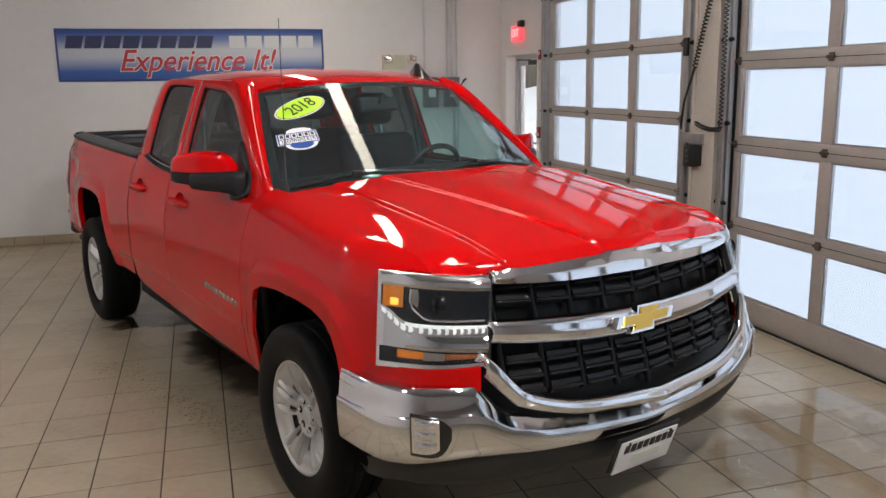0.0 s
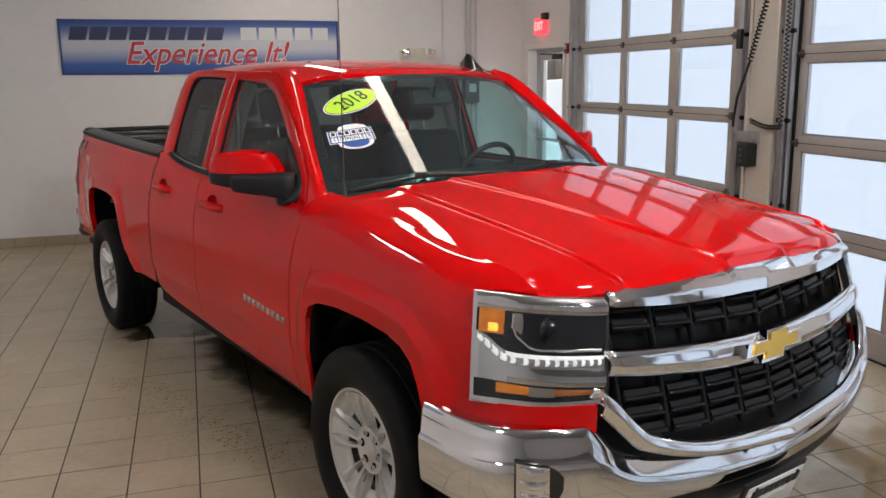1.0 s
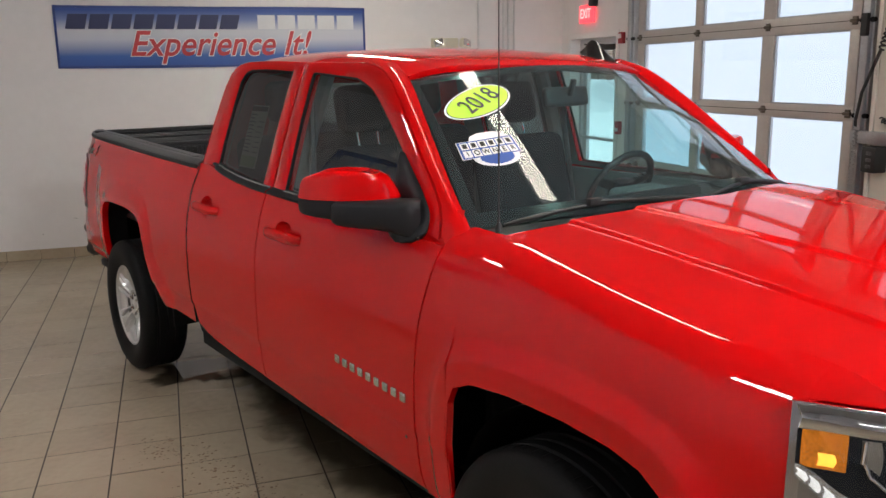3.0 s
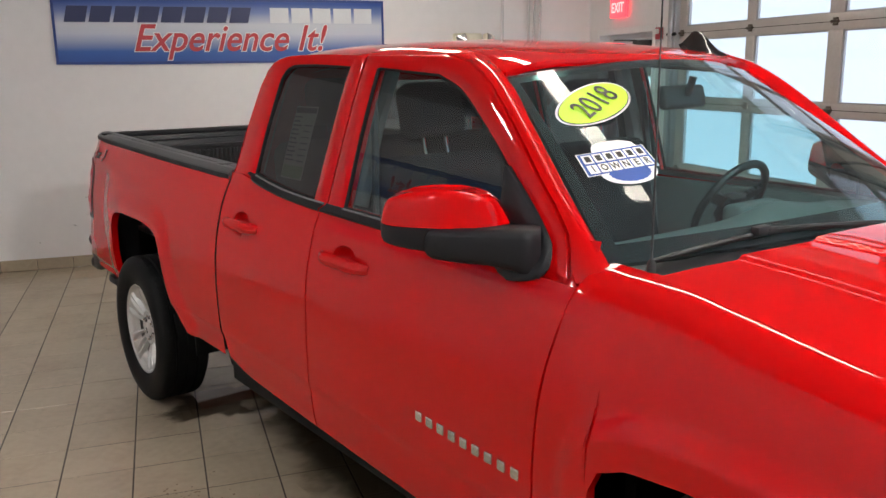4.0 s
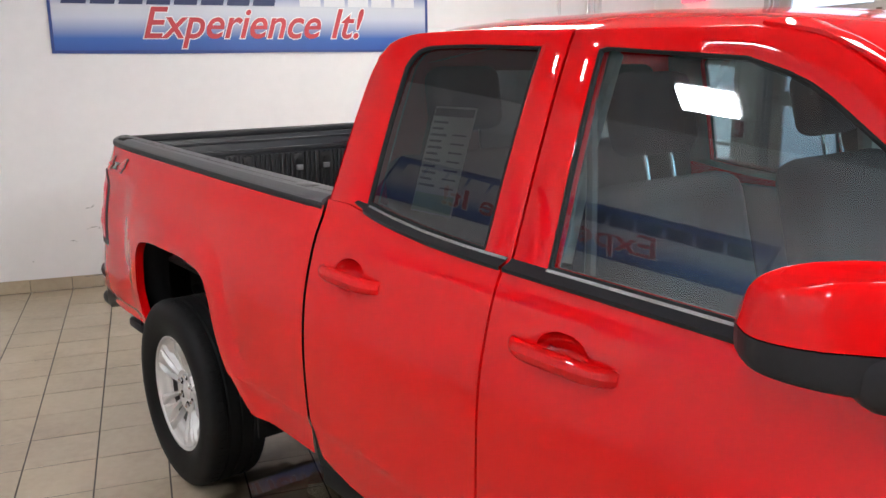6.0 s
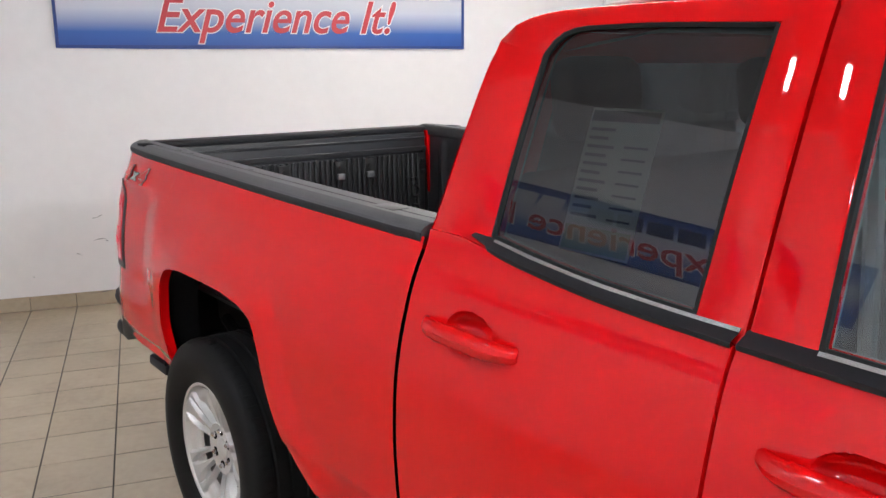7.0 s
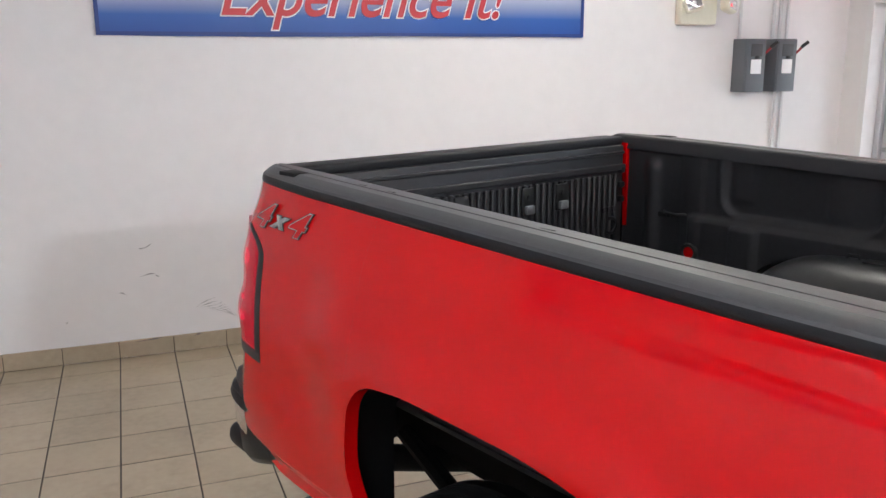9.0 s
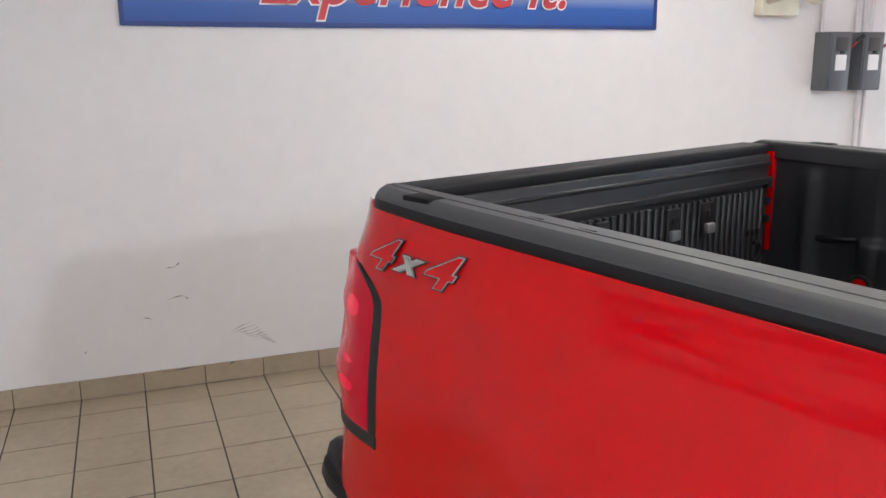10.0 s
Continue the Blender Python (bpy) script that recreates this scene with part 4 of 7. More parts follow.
        g.append(row)
    sheet("fender_nose", g, RED, truck, flange=0.01, mirror=sgn)

    # bed side
    # forward of the rear arch edge, over it, and behind it
    up = R_ARCH[:R_TURN + 1]
    ysa = np.unique(np.r_[np.linspace(2.530, 2.90, 12), np.linspace(2.90, 3.30, 44), np.linspace(3.30, 3.90, 24), np.linspace(3.90, 4.014, 24)])
    rows = 52
    g = [[] for _ in range(rows)]
    for y in ysa:
        zb = float(np.interp(y, [a for a, _ in up], [b for _, b in up])) if y > 2.90 else 0.565
        for j in range(rows):
            z = zb + (z_bed(y) - zb) * (j / (rows - 1))
            y_ = y + (cut_rear(max(z, 0.66)) + 0.012 - 2.530) * (1 - ease((y - 2.53) / 0.12))
            g[j].append((-side_x(y_, z), y_, z))
    bed = sheet("bed_side", g, RED, truck, flange=0, edge=0, mirror=sgn)
    skin_normals(bed, sgn)
    g = [[] for _ in range(rows)]
    for y in np.unique(np.r_[np.linspace(4.0142, 4.10, 14), np.linspace(4.10, 4.70, 32)]):
        zb = 0.62 + 0.07 * ease((y - 4.35) / 0.3)
        for j in range(rows):
            z = zb + (z_bed(y) - zb) * (j / (rows - 1))
            yy = y
            if z < R_ARCH[R_TURN][1] and y < 4.10:
                edge_y = float(np.interp(z, [b for _, b in R_ARCH[:R_TURN - 1:-1]], [a for a, _ in R_ARCH[:R_TURN - 1:-1]]))
                yy = edge_y + (y - 4.0142) * (4.10 - edge_y) / (4.10 - 4.0142)
            g[j].append((-side_x(yy, z), yy, z))
    skin_normals(sheet("rear_corner", g, RED, bed, flange=0, edge=0, mirror=sgn), sgn)

    lip = R_ARCH
    g = [[(-(side_x(y, z) - d), y, z) for y, z in lip] for d in (0.0, 0.003, 0.036)]
    sheet("arch_lip", g, RED, bed, flange=0, mirror=sgn)

    # black sheet painting the deep shade in the gap between cab and bed
    sheet("cab_bed_gap_shade", [[(-(side_x(2.5, z) - 0.026), cut_rear(max(z, 0.60)) + dy, z) for dy in (-0.03, 0.0, 0.03, 0.075)] for z in np.linspace(0.50, 1.335, 24)], UNDER, truck, flange=0.1, mirror=sgn)
    # glasshouse
    def gx(z):
        return herm(z, [1.24, 1.28, 1.31, 1.54, 1.765, 1.80, 1.835], [0.872, 0.860, 0.849, 0.774, 0.692, 0.676, 0.655])

    def frame_ring(name, outer, inner, parent_):
        strips = []
        for o, q in zip(outer, inner):
            for k in range(len(o)):
                strips.append((o[k], q[k]))
        g2 = []
        for f in (0.0, 0.06, 0.5, 0.92, 1.0):
            lift = {0.0: 0.003, 0.06: 0.0, 0.5: 0.0, 0.92: 0.0, 1.0: 0.005}[f]
            g2.append([(-(gx(z) - lift), y, z) for y, z in [tuple((1 - f) * np.array(o) + f * np.array(q)) for o, q in strips]])
        g2.append([(x + 0.03, y, z) for x, y, z in g2[-1]])
        g2.insert(0, [(x + 0.03, y, z) for x, y, z in g2[0]])
        fr = sheet(name, g2, RED, parent_, flange=0, mirror=sgn, sharp=60)
        inner_ = [[(x + 0.036, y, z) for x, y, z in g2[k]] for k in (2, 3, 4, 5)]
        sheet("inner_trim", inner_, DASH, fr, "dark inner door trim", flange=0, mirror=sgn)
        return fr

    n1 = 18
    belt = lambda ya, yb, n, dz=0.0: [(y, z_belt(y) + dz) for y in np.linspace(ya, yb, n)]
    fo = [curve([(0.540, 1.272), (0.566, 1.351), (0.622, 1.41), (0.716, 1.488), (0.872, 1.622), (1.046, 1.745), (1.14, 1.785), (1.24, 1.802)], n1),
          along([(1.24, 1.802), (1.692, 1.812)], n1), along([(1.696, 1.812), (1.704, 1.285)], n1), along(belt(1.704, 0.540, n1, -0.025), n1)]
    fi = [curve([(0.625, z_belt(0.625)), (0.725, 1.413), (0.866, 1.529), (1.004, 1.627), (1.13, 1.705), (1.25, 1.744)], n1),
          along([(1.25, 1.744), (1.585, 1.768), (1.605, 1.764)], n1), along([(1.606, 1.76), (1.592, z_belt(1.592))], n1), along(belt(1.592, 0.625, n1), n1)]
    ffr = frame_ring("window_frame", fo, fi, truck)
    ro = [along([(1.711, 1.285), (1.704, 1.812)], n1), curve([(1.704, 1.812), (2.10, 1.824), (2.28, 1.823), (2.40, 1.806), (2.448, 1.765)], n1),
          along([(2.448, 1.765), (2.470, 1.66), (2.490, 1.51), (2.515, 1.345)], n1), along([(2.515, 1.345), (2.40, 1.345), (2.3, 1.325), (2.18, 1.308), (1.98, 1.290), (1.711, 1.282)], n1)]
    ri = [along([(1.805, z_belt(1.805)), (1.79, 1.772)], n1), curve([(1.79, 1.774), (2.10, 1.785), (2.20, 1.785), (2.268, 1.770), (2.298, 1.730)], n1),
          along([(2.298, 1.730), (2.306, 1.55), (2.314, z_belt(2.314))], n1), along(belt(2.314, 1.805, n1), n1)]
    rfr = frame_ring("window_frame", ro, ri, truck)
    for nm, q, gm, par in (("door_window", fi, SIDE_GLASS, ffr), ("quarter_window", ri, DARK_GLASS, rfr)):
        l, t, r, b = q
        pat = coons(np.array(b)[::-1], np.array(t), np.array(l), np.array(r)[::-1])
        gg = [[(-(0.849 - 0.345 * (p[1] - 1.31) + 0.20 * (p[1] - 1.31) * (1.765 - p[1]) - 0.014), p[0], p[1]) for p in rw] for rw in pat]
        sheet(nm, gg, gm, par, flange=0, mirror=sgn)
        # black gasket round the glass
        loop = [tuple(p) for s_ in q for p in s_]
        gp = [(-(gx(z) - 0.008), y, z) for y, z in loop]
        if sgn:
            gp = [(-x, y, z) for x, y, z in gp]
        tube("gasket", gp, 0.007, DOOR_DARK, par, 6, closed=True)
    # belt moulding
    for ya, yb in ((0.60, 1.706), (1.716, 2.365)):
        g2 = []
        for y in np.linspace(ya, yb, 30):
            zt = z_belt(y)
            xb, xt = side_x(y, zt - 0.024) if y < 2.3 else gx(zt - 0.024), gx(zt)
            g2.append([(-(xb - 0.004), y, zt - 0.026), (-(xb + 0.005), y, zt - 0.023), (-(xb + 0.006), y, zt - 0.014), (-(xt + 0.007), y, zt - 0.003), (-(xt + 0.002), y, zt + 0.002), (-(xt - 0.012), y, zt + 0.002)])
        for k in range(6):      # tapered rear end
            if yb > 2.2:
                w = (k + 1) / 6
                g2[-1 - (5 - k)] = [tuple(np.array(p) * np.array((1, 1, 1)) + np.array((0, 0, (g2[-6 + k][0][2] + 0.020 - p[2]) * w ** 2 * 0.75))) for p in g2[-6 + k]]
        bmo = sheet("belt_moulding", g2, PLASTIC, truck, flange=0, mirror=sgn, sharp=60)
        sheet("bright_strip", [[(p[3][0] - 0.0015, p[3][1], p[3][2] + 0.001), (p[4][0] - 0.001, p[4][1], p[4][2] + 0.0015)] for p in g2[:-3]], STRIP_BRIGHT, bmo, "thin bright trim strip", flange=0, mirror=sgn)

    # A pillar between windshield and door
    pil_o = curve([(0.515, 1.262), (0.552, 1.351), (0.608, 1.41), (0.702, 1.488), (0.860, 1.622), (1.034, 1.748), (1.13, 1.790), (1.24, 1.808)], 24)
    ws_e = curve([(-0.808, 0.43, 1.282), (-0.74, 0.66, 1.455), (-0.678, 0.85, 1.605), (-0.615, 1.035, 1.738), (-0.595, 1.14, 1.795)], 24)
    g2 = []
    for k in range(24):
        y, z = pil_o[k]
        a, b = np.array((-gx(z) if z > 1.31 else -0.858, y, z)), ws_e[k]
        row = []
        for q in range(9):
            f = q / 8
            p = a * (1 - f) + b * f
            row.append(tuple(p + np.array((-0.35, -0.55, 0.45)) * 0.022 * math.sin(math.pi * f)))
        g2.append(row)
    sheet("a_pillar", g2, RED, truck, flange=0.02, mirror=sgn)
    # foot of the pillar between fender, door and cowl
    g2 = []
    for z in np.linspace(1.18, 1.36, 10):
        g2.append([(-(herm(z, [1.17, 1.22, 1.26, 1.31, 1.40], [0.905, 0.890, 0.868, 0.846, 0.818]) - 0.006 - 0.03 * ease((0.55 - y) / 0.06)), y, z) for y in np.linspace(0.495, 0.66, 14)])
    sheet("pillar_foot", g2, RED, truck, flange=0, mirror=sgn)


def hood_front(x):
    ax = abs(x)
    return herm(ax, [0, 0.3, 0.5, 0.62, 0.70, 0.782], [-0.985, -0.972, -0.945, -0.900, -0.855, -0.785])


def hood_back(x):
    return herm(abs(x), [0, 0.4, 0.6, 0.782], [0.15, 0.20, 0.255, 0.335])


def hood_z(x, y):
    ax = abs(x)
    centre = herm(y, [-0.99, -0.95, -0.85, -0.70, -0.45, -0.2, 0.1, 0.35], [1.168, 1.184, 1.209, 1.240, 1.282, 1.317, 1.350, 1.370])
    wb = ease((ax - 0.50) / 0.27)
    side = wb * cowl_z(min(max(y, -0.80), 0.52)) + (1 - wb) * herm(y, [-0.95, -0.87, -0.78, -0.70, -0.52, -0.17, 0.10, 0.33], [1.118, 1.145, 1.175, 1.193, 1.214, 1.253, 1.290, 1.312])
    f = (ax / 0.782) ** 2.8
    z = centre * (1 - f) + side * f
    xc = herm(y, [-0.95, -0.5, 0.3], [0.56, 0.575, 0.60])
    z += 0.010 * (ease((xc + 0.007 - ax) / 0.014) - 0.5) * ease((ax - 0.25) / 0.1) + (0.004 if ax < 0.25 else 0.004 * (1 - ease((ax - 0.25) / 0.1)))
    xi = herm(y, [-0.95, -0.3, 0.3], [0.16, 0.30, 0.40])
    z += 0.010 * ease((xi + 0.007 - ax) / 0.014) * ease((0.35 - y) / 0.2)
    return z


xs = np.linspace(-0.777, 0.777, 311)
g = []
for j in range(60):
    v = j / 59
    row = []
    for x in xs:
        y = hood_front(x) + (hood_back(x) - hood_front(x)) * v
        z = hood_z(x, y) - 0.014 * (1 - ease(v / 0.035)) - 0.004 * (1 - ease(v / 0.012))
        row.append((x, y, z))
    g.append(row)
sheet("hood", g, RED, truck, flange=0.03, core=(0, 0, 0))

# windshield with black band, cowl, wipers
def ws_point(u, v):
    """u across -1..1, v up 0..1"""
    b = np.array((0.80 * u, 0.20 + 0.265 * u * u, 1.358 - 0.050 * u * u))
    t = np.array((0.615 * u, 0.935 + 0.10 * u * u, 1.785 - 0.047 * u * u))
    p = b * (1 - v) + t * v
    return p + np.array((0, -0.35, 0.6)) * 0.016 * math.sin(math.pi * v)


g = [[ws_point(-1 + 2 * i / 40, j / 24) for i in range(41)] for j in range(25)]
ws = sheet("windshield", g, WS_GLASS, truck, flange=0, core=(0, 1.5, 0.8))
for nm, us, vs in (("black_border", (-1, 1), (-0.01, 0.085)), ("black_border", (-1, 1), (0.955, 1.01)), ("black_border", (-1.005, -0.955), (0.0, 1.0)), ("black_border", (0.955, 1.005), (0.0, 1.0))):
    gg = [[ws_point(us[0] + (us[1] - us[0]) * i / 40, vs[0] + (vs[1] - vs[0]) * j / 12) + np.array((0, 0.003, -0.005)) for i in range(41)] for j in range(13)]
    sheet(nm, gg, GLOSS_BLACK, ws, flange=0)
g = []
for i in range(41):
    u = -1 + i / 20
    p = ws_point(u, 0.0)
    q = np.array((0.778 * u, hood_back(0.778 * u) + 0.006, hood_z(0.778 * u, hood_back(0.778 * u)) - 0.020))
    g.append([tuple(q - np.array((0, 0, 0.02))), tuple(q), tuple(q * 0.5 + p * 0.5 + np.array((0, 0, -0.014))), tuple(p + np.array((0, 0.01, -0.004)))])
sheet("cowl", g, PLASTIC, truck, flange=0, core=(0, 0.3, 0.5))
for u0, u1 in ((-0.90, 0.02), (-0.04, 0.80)):
    off = np.array((0, -0.014, 0.012))
    base = ws_point(u1, -0.06) + off
    uc = u0 + 0.36 * (u1 - u0)
    tip = ws_point(uc, 0.040) + off
    wp = tube("wiper_arm", [base, base * 0.7 + tip * 0.3 + np.array((0, -0.008, 0.014)), base * 0.3 + tip * 0.7 + np.array((0, -0.004, 0.008)), tip], [0.012, 0.010, 0.008, 0.007], BLACK, truck)
    mid = [ws_point(u0 + (u1 - u0) * 0.74 * k / 14, -0.012 + 0.045 * math.sin(math.pi * k / 14 * 0.9)) + off * 0.62 for k in range(15)]
    tube("wiper_blade", mid, [0.005] + [0.0075] * 13 + [0.005], BLACK, wp)
    box("clip", tuple(tip - np.array((0.028, 0.012, 0.012))), tuple(tip + np.array((0.028, 0.012, 0.012))), BLACK, wp, 0.005)
    tube("pivot", [base + np.array((0, 0, -0.03)), base + np.array((0, 0, 0.012))], 0.018, BLACK, wp, 10)

# roof
g = []
for j in range(49):
    v = j / 48
    row = []
    for i in range(41):
        u = -1 + i / 20
        y0 = 0.948 + 0.095 * u * u
        y1 = 2.475 - 0.055 * u * u
        y = y0 + (y1 - y0) * v
        top = herm(y, [0.94, 1.0, 1.15, 1.4, 1.7, 2.0, 2.25, 2.40, 2.48], [1.782, 1.804, 1.832, 1.858, 1.872, 1.873, 1.866, 1.846, 1.805])
        half = herm(y, [0.94, 1.05, 1.24, 1.5, 2.25, 2.48], [0.600, 0.612, 0.652, 0.664, 0.664, 0.640])
        a = abs(u)
        z = top - 0.026 * a ** 2 - 0.036 * a ** 7
        if 0.30 < a < 0.62 and 1.2 < y < 2.3:
            z -= 0.004 * math.sin(math.pi * (a - 0.30) / 0.32)
        row.append((half * u, y, z))
    g.append(row)
roof = sheet("roof", g, RED, truck, flange=0.02, core=(0, 1.7, 1.0))


# roof fin
gg = []
for k in range(17):
    f = k / 16
    y = 0.0 + 0.17 * f
    h = 0.010 + 0.062 * ease(f / 0.62) * (1 - 0.80 * ease((f - 0.66) / 0.34))
    w = 0.004 + 0.030 * math.sin(math.pi * min(f * 0.9 + 0.08, 1)) ** 0.7
    gg.append([(w * math.cos(a) * (1 - 0.75 * math.sin(a)), y + 0.03 * math.sin(a), h * math.sin(a)) for a in np.linspace(0, math.pi, 11)])
fin = sheet("roof_fin", gg, GLOSS_BLACK, truck, flange=0, core=(0, None, 0))
fin.matrix_basis = pose(0.456, 1.02, 1.795, 6, 0, 0) @ Matrix.Diagonal((1.2, 1.2, 1.1, 1))

# mast antenna
tube("mast_antenna", [(-0.775, 0.363, 1.29), (-0.775, 0.363, 1.33), (-0.775, 0.363, 1.34), (-0.774, 0.364, 2.055)], [0.012, 0.010, 0.0028, 0.0016], BLACK, truck)

# cab back, cab floor and inner panels
g = []
for j in range(21):
    v = j / 20
    z = 1.30 + 0.49 * v
    row = []
    for i in range(21):
        u = -1 + i / 10
        hw = herm(z, [1.24, 1.28, 1.31, 1.54, 1.765, 1.80, 1.835], [0.872, 0.860, 0.849, 0.774, 0.692, 0.676, 0.655]) - 0.045 * ease((z - 1.71) / 0.09) ** 2
        yr = herm(z, [1.30, 1.345, 1.53, 1.70, 1.755, 1.83], [2.53, 2.515, 2.488, 2.462, 2.450, 2.425])
        row.append((hw * u, yr + 0.045 * (1 - abs(u) ** 4), z))
    g.append(row)
back = sheet("cab_back", [r[:5] for r in g], RED, truck, flange=0, core=(0, 1.5, 1.5))
sheet("cab_back", [r[16:] for r in g], RED, truck, flange=0, core=(0, 1.5, 1.5))
sheet("cab_back", [r[4:17] for r in g[:4]], RED, truck, flange=0, core=(0, 1.5, 1.5))
sheet("cab_back", [r[4:17] for r in g[17:]], RED, truck, flange=0, core=(0, 1.5, 1.5))
sheet("rear_window", [r[4:17] for r in g[3:18]], DARK_GLASS, truck, flange=0, core=(0, 1.5, 1.5))
box("cab_floor", (-0.84, 0.55, 0.50), (0.84, 2.50, 0.56), UNDER, truck, 0.01)
box("firewall", (-0.80, 0.36, 0.50), (0.80, 0.40, 1.29), UNDER, truck, 0.01)
box("cab_rear_wall", (-0.82, 2.46, 0.50), (0.82, 2.50, 1.31), UNDER, truck, 0.01)
for s in (-1, 1):
    box("door_trim", (min(s * 0.80, s * 0.835), 0.58, 0.52), (max(s * 0.80, s * 0.835), 2.45, 1.275), DASH, truck, 0.012)
    box("rocker_liner", (min(s * 0.80, s * 0.90), 0.50, 0.44), (max(s * 0.80, s * 0.90), 2.52, 0.52), UNDER, truck, 0.01)
g = [[(x, y, herm(y, [1.05, 1.4, 2.0, 2.3], [1.765, 1.815, 1.825, 1.79]) - 0.05 * (abs(x) / 0.62) ** 3) for x in np.linspace(-0.62, 0.62, 13)] for y in np.linspace(1.06, 2.32, 13)]
sheet("headliner", g, HEADLINER, truck, flange=0, core=(0, 1.7, 3.0))

# dash and steering wheel
g = []
for i in range(33):
    x = -0.79 + 1.58 * i / 32
    hump = 0.035 * math.exp(-((x - 0.40) / 0.20) ** 2)
    g.append([(x, 0.42, 1.26), (x, 0.50, 1.275), (x, 0.66, 1.275 + hump * 0.6), (x, 0.78, 1.262 + hump), (x, 0.84, 1.225 + hump * 0.8), (x, 0.86, 1.12), (x, 0.84, 0.95), (x, 0.74, 0.80), (x, 0.55, 0.78)])
sheet("dashboard", g, DASH, truck, flange=0, core=(0, 0.6, 0.9))
sw = turned("steering_wheel", [(0.175 + 0.015 * math.cos(a), 0.015 * math.sin(a)) for a in np.linspace(0, 2 * math.pi, 11)], BLACK, truck, 40)
sw.matrix_basis = pose(0.41, 0.96, 1.265, 0, 0, 0) @ pose(0, 0, 0, 0, 0, -90) @ pose(0, 0, 0, 0, 28, 0)
bm = bmesh.new()
add_box(bm, (-0.02, -0.055, -0.06), (0.03, 0.055, 0.05), 0.02, 2)
for a in (20, 160, 270):
    c, s = math.cos(radians(a)), math.sin(radians(a))
    for f in np.linspace(0.05, 0.165, 6):
        add_box(bm, (-0.008, c * f - 0.018, s * f - 0.016), (0.008, c * f + 0.018, s * f + 0.016))
part("hub", bm, BLACK, sw)
box("gauge_hood", (0.26, 0.80, 1.18), (0.54, 0.90, 1.29), DASH, truck, 0.03, seg=4)
box("centre_stack", (-0.17, 0.80, 0.80), (0.17, 0.90, 1.22), GLOSS_BLACK, truck, 0.02)
mir = box("inside_mirror", (-0.13, -0.018, -0.038), (0.13, 0.018, 0.038), BLACK, truck, 0.016, seg=3)
mir.matrix_basis = pose(0.02, 0.90, 1.665, -12, 0, 8)
tube("stalk", [(0, -0.02, 0.0), (0, -0.05, 0.055)], 0.012, BLACK, mir)


def seat(x, y, w, rear=False):
    bm = bmesh.new()
    add_box(bm, (-w / 2, -0.26, 0.70), (w / 2, 0.26, 0.90), 0.06, 3)
    cu = part("seat_cushion", bm, CLOTH, truck)
    bm = bmesh.new()
    add_box(bm, (-w / 2, -0.07, 0.0), (w / 2, 0.07, 0.64), 0.06, 3)
    bk = part("seat_back", bm, CLOTH, cu)
    cu.location = (x, y, 0)
    bk.matrix_basis = pose(0, 0.26, 0.84, -14 if not rear else -8, 0, 0)
    for hx in ([0] if w < 0.7 else [-w * 0.28, w * 0.28]):
        bm = bmesh.new()
        add_box(bm, (hx - 0.13, -0.055, 0.70), (hx + 0.13, 0.055, 0.90), 0.045, 4)
        part("headrest", bm, CLOTH, bk)
        for d in (-0.05, 0.05):
            tube("post", [(hx + d, 0, 0.62), (hx + d, 0, 0.74)], 0.006, CHROME, bk)


seat(-0.42, 1.22, 0.54)
seat(0.42, 1.22, 0.54)
box("seat_console", (-0.13, 1.0, 0.60), (0.13, 1.62, 0.95), DASH, truck, 0.04, seg=3)
seat(0.0, 2.05, 1.40, True)
for s in (-1, 1):
    tube("seat_belt", [(s * 0.70, 1.62, 1.70), (s * 0.71, 1.60, 1.50), (s * 0.74, 1.57, 1.20), (s * 0.76, 1.55, 0.90)], 0.014, GREY_PLASTIC, truck, 6)
    tube("b_pillar_trim", [(s * 0.60, 1.66, 1.76), (s * 0.68, 1.66, 1.55), (s * 0.75, 1.66, 1.30)], 0.035, HEADLINER, truck, 8)


# ---- front end ----
def front_y(x, z):
    return -1.05 + herm(abs(x), [0, 0.3, 0.5, 0.65, 0.75, 0.82, 0.88, 0.93], [0, 0.018, 0.050, 0.092, 0.155, 0.225, 0.33, 0.44]) + 0.28 * (z - 0.90)


def fbar(name, xs, top, bot, proud, m, parent, nv=9, label="", round_=0.6, facets=None):
    """A rounded bar that follows the front's curve, between a top and a bottom line."""
    g2 = []
    for x in xs:
        zt, zb = top(x), bot(x)
        col_ = []
        vs = [k / (nv - 1) for k in range(nv)] if not facets else [0, 0.02, 0.08, 0.25, 0.42, 0.47, 0.53, 0.58, 0.75, 0.92, 0.98, 1]
        for v in vs:
            z = zb + (zt - zb) * v
            p = proud * (math.sin(math.pi * v) ** round_) if 0 < v < 1 else 0.0
            if facets:
                p = float(np.interp(v, [a for a, _ in facets], [b for _, b in facets]))
            col_.append((x, front_y(x, z) - p, z))
        g2.append(col_)
    return sheet(name, g2, m, parent, label, flange=0.03, core=(0, 0, 0.9), sharp=70)


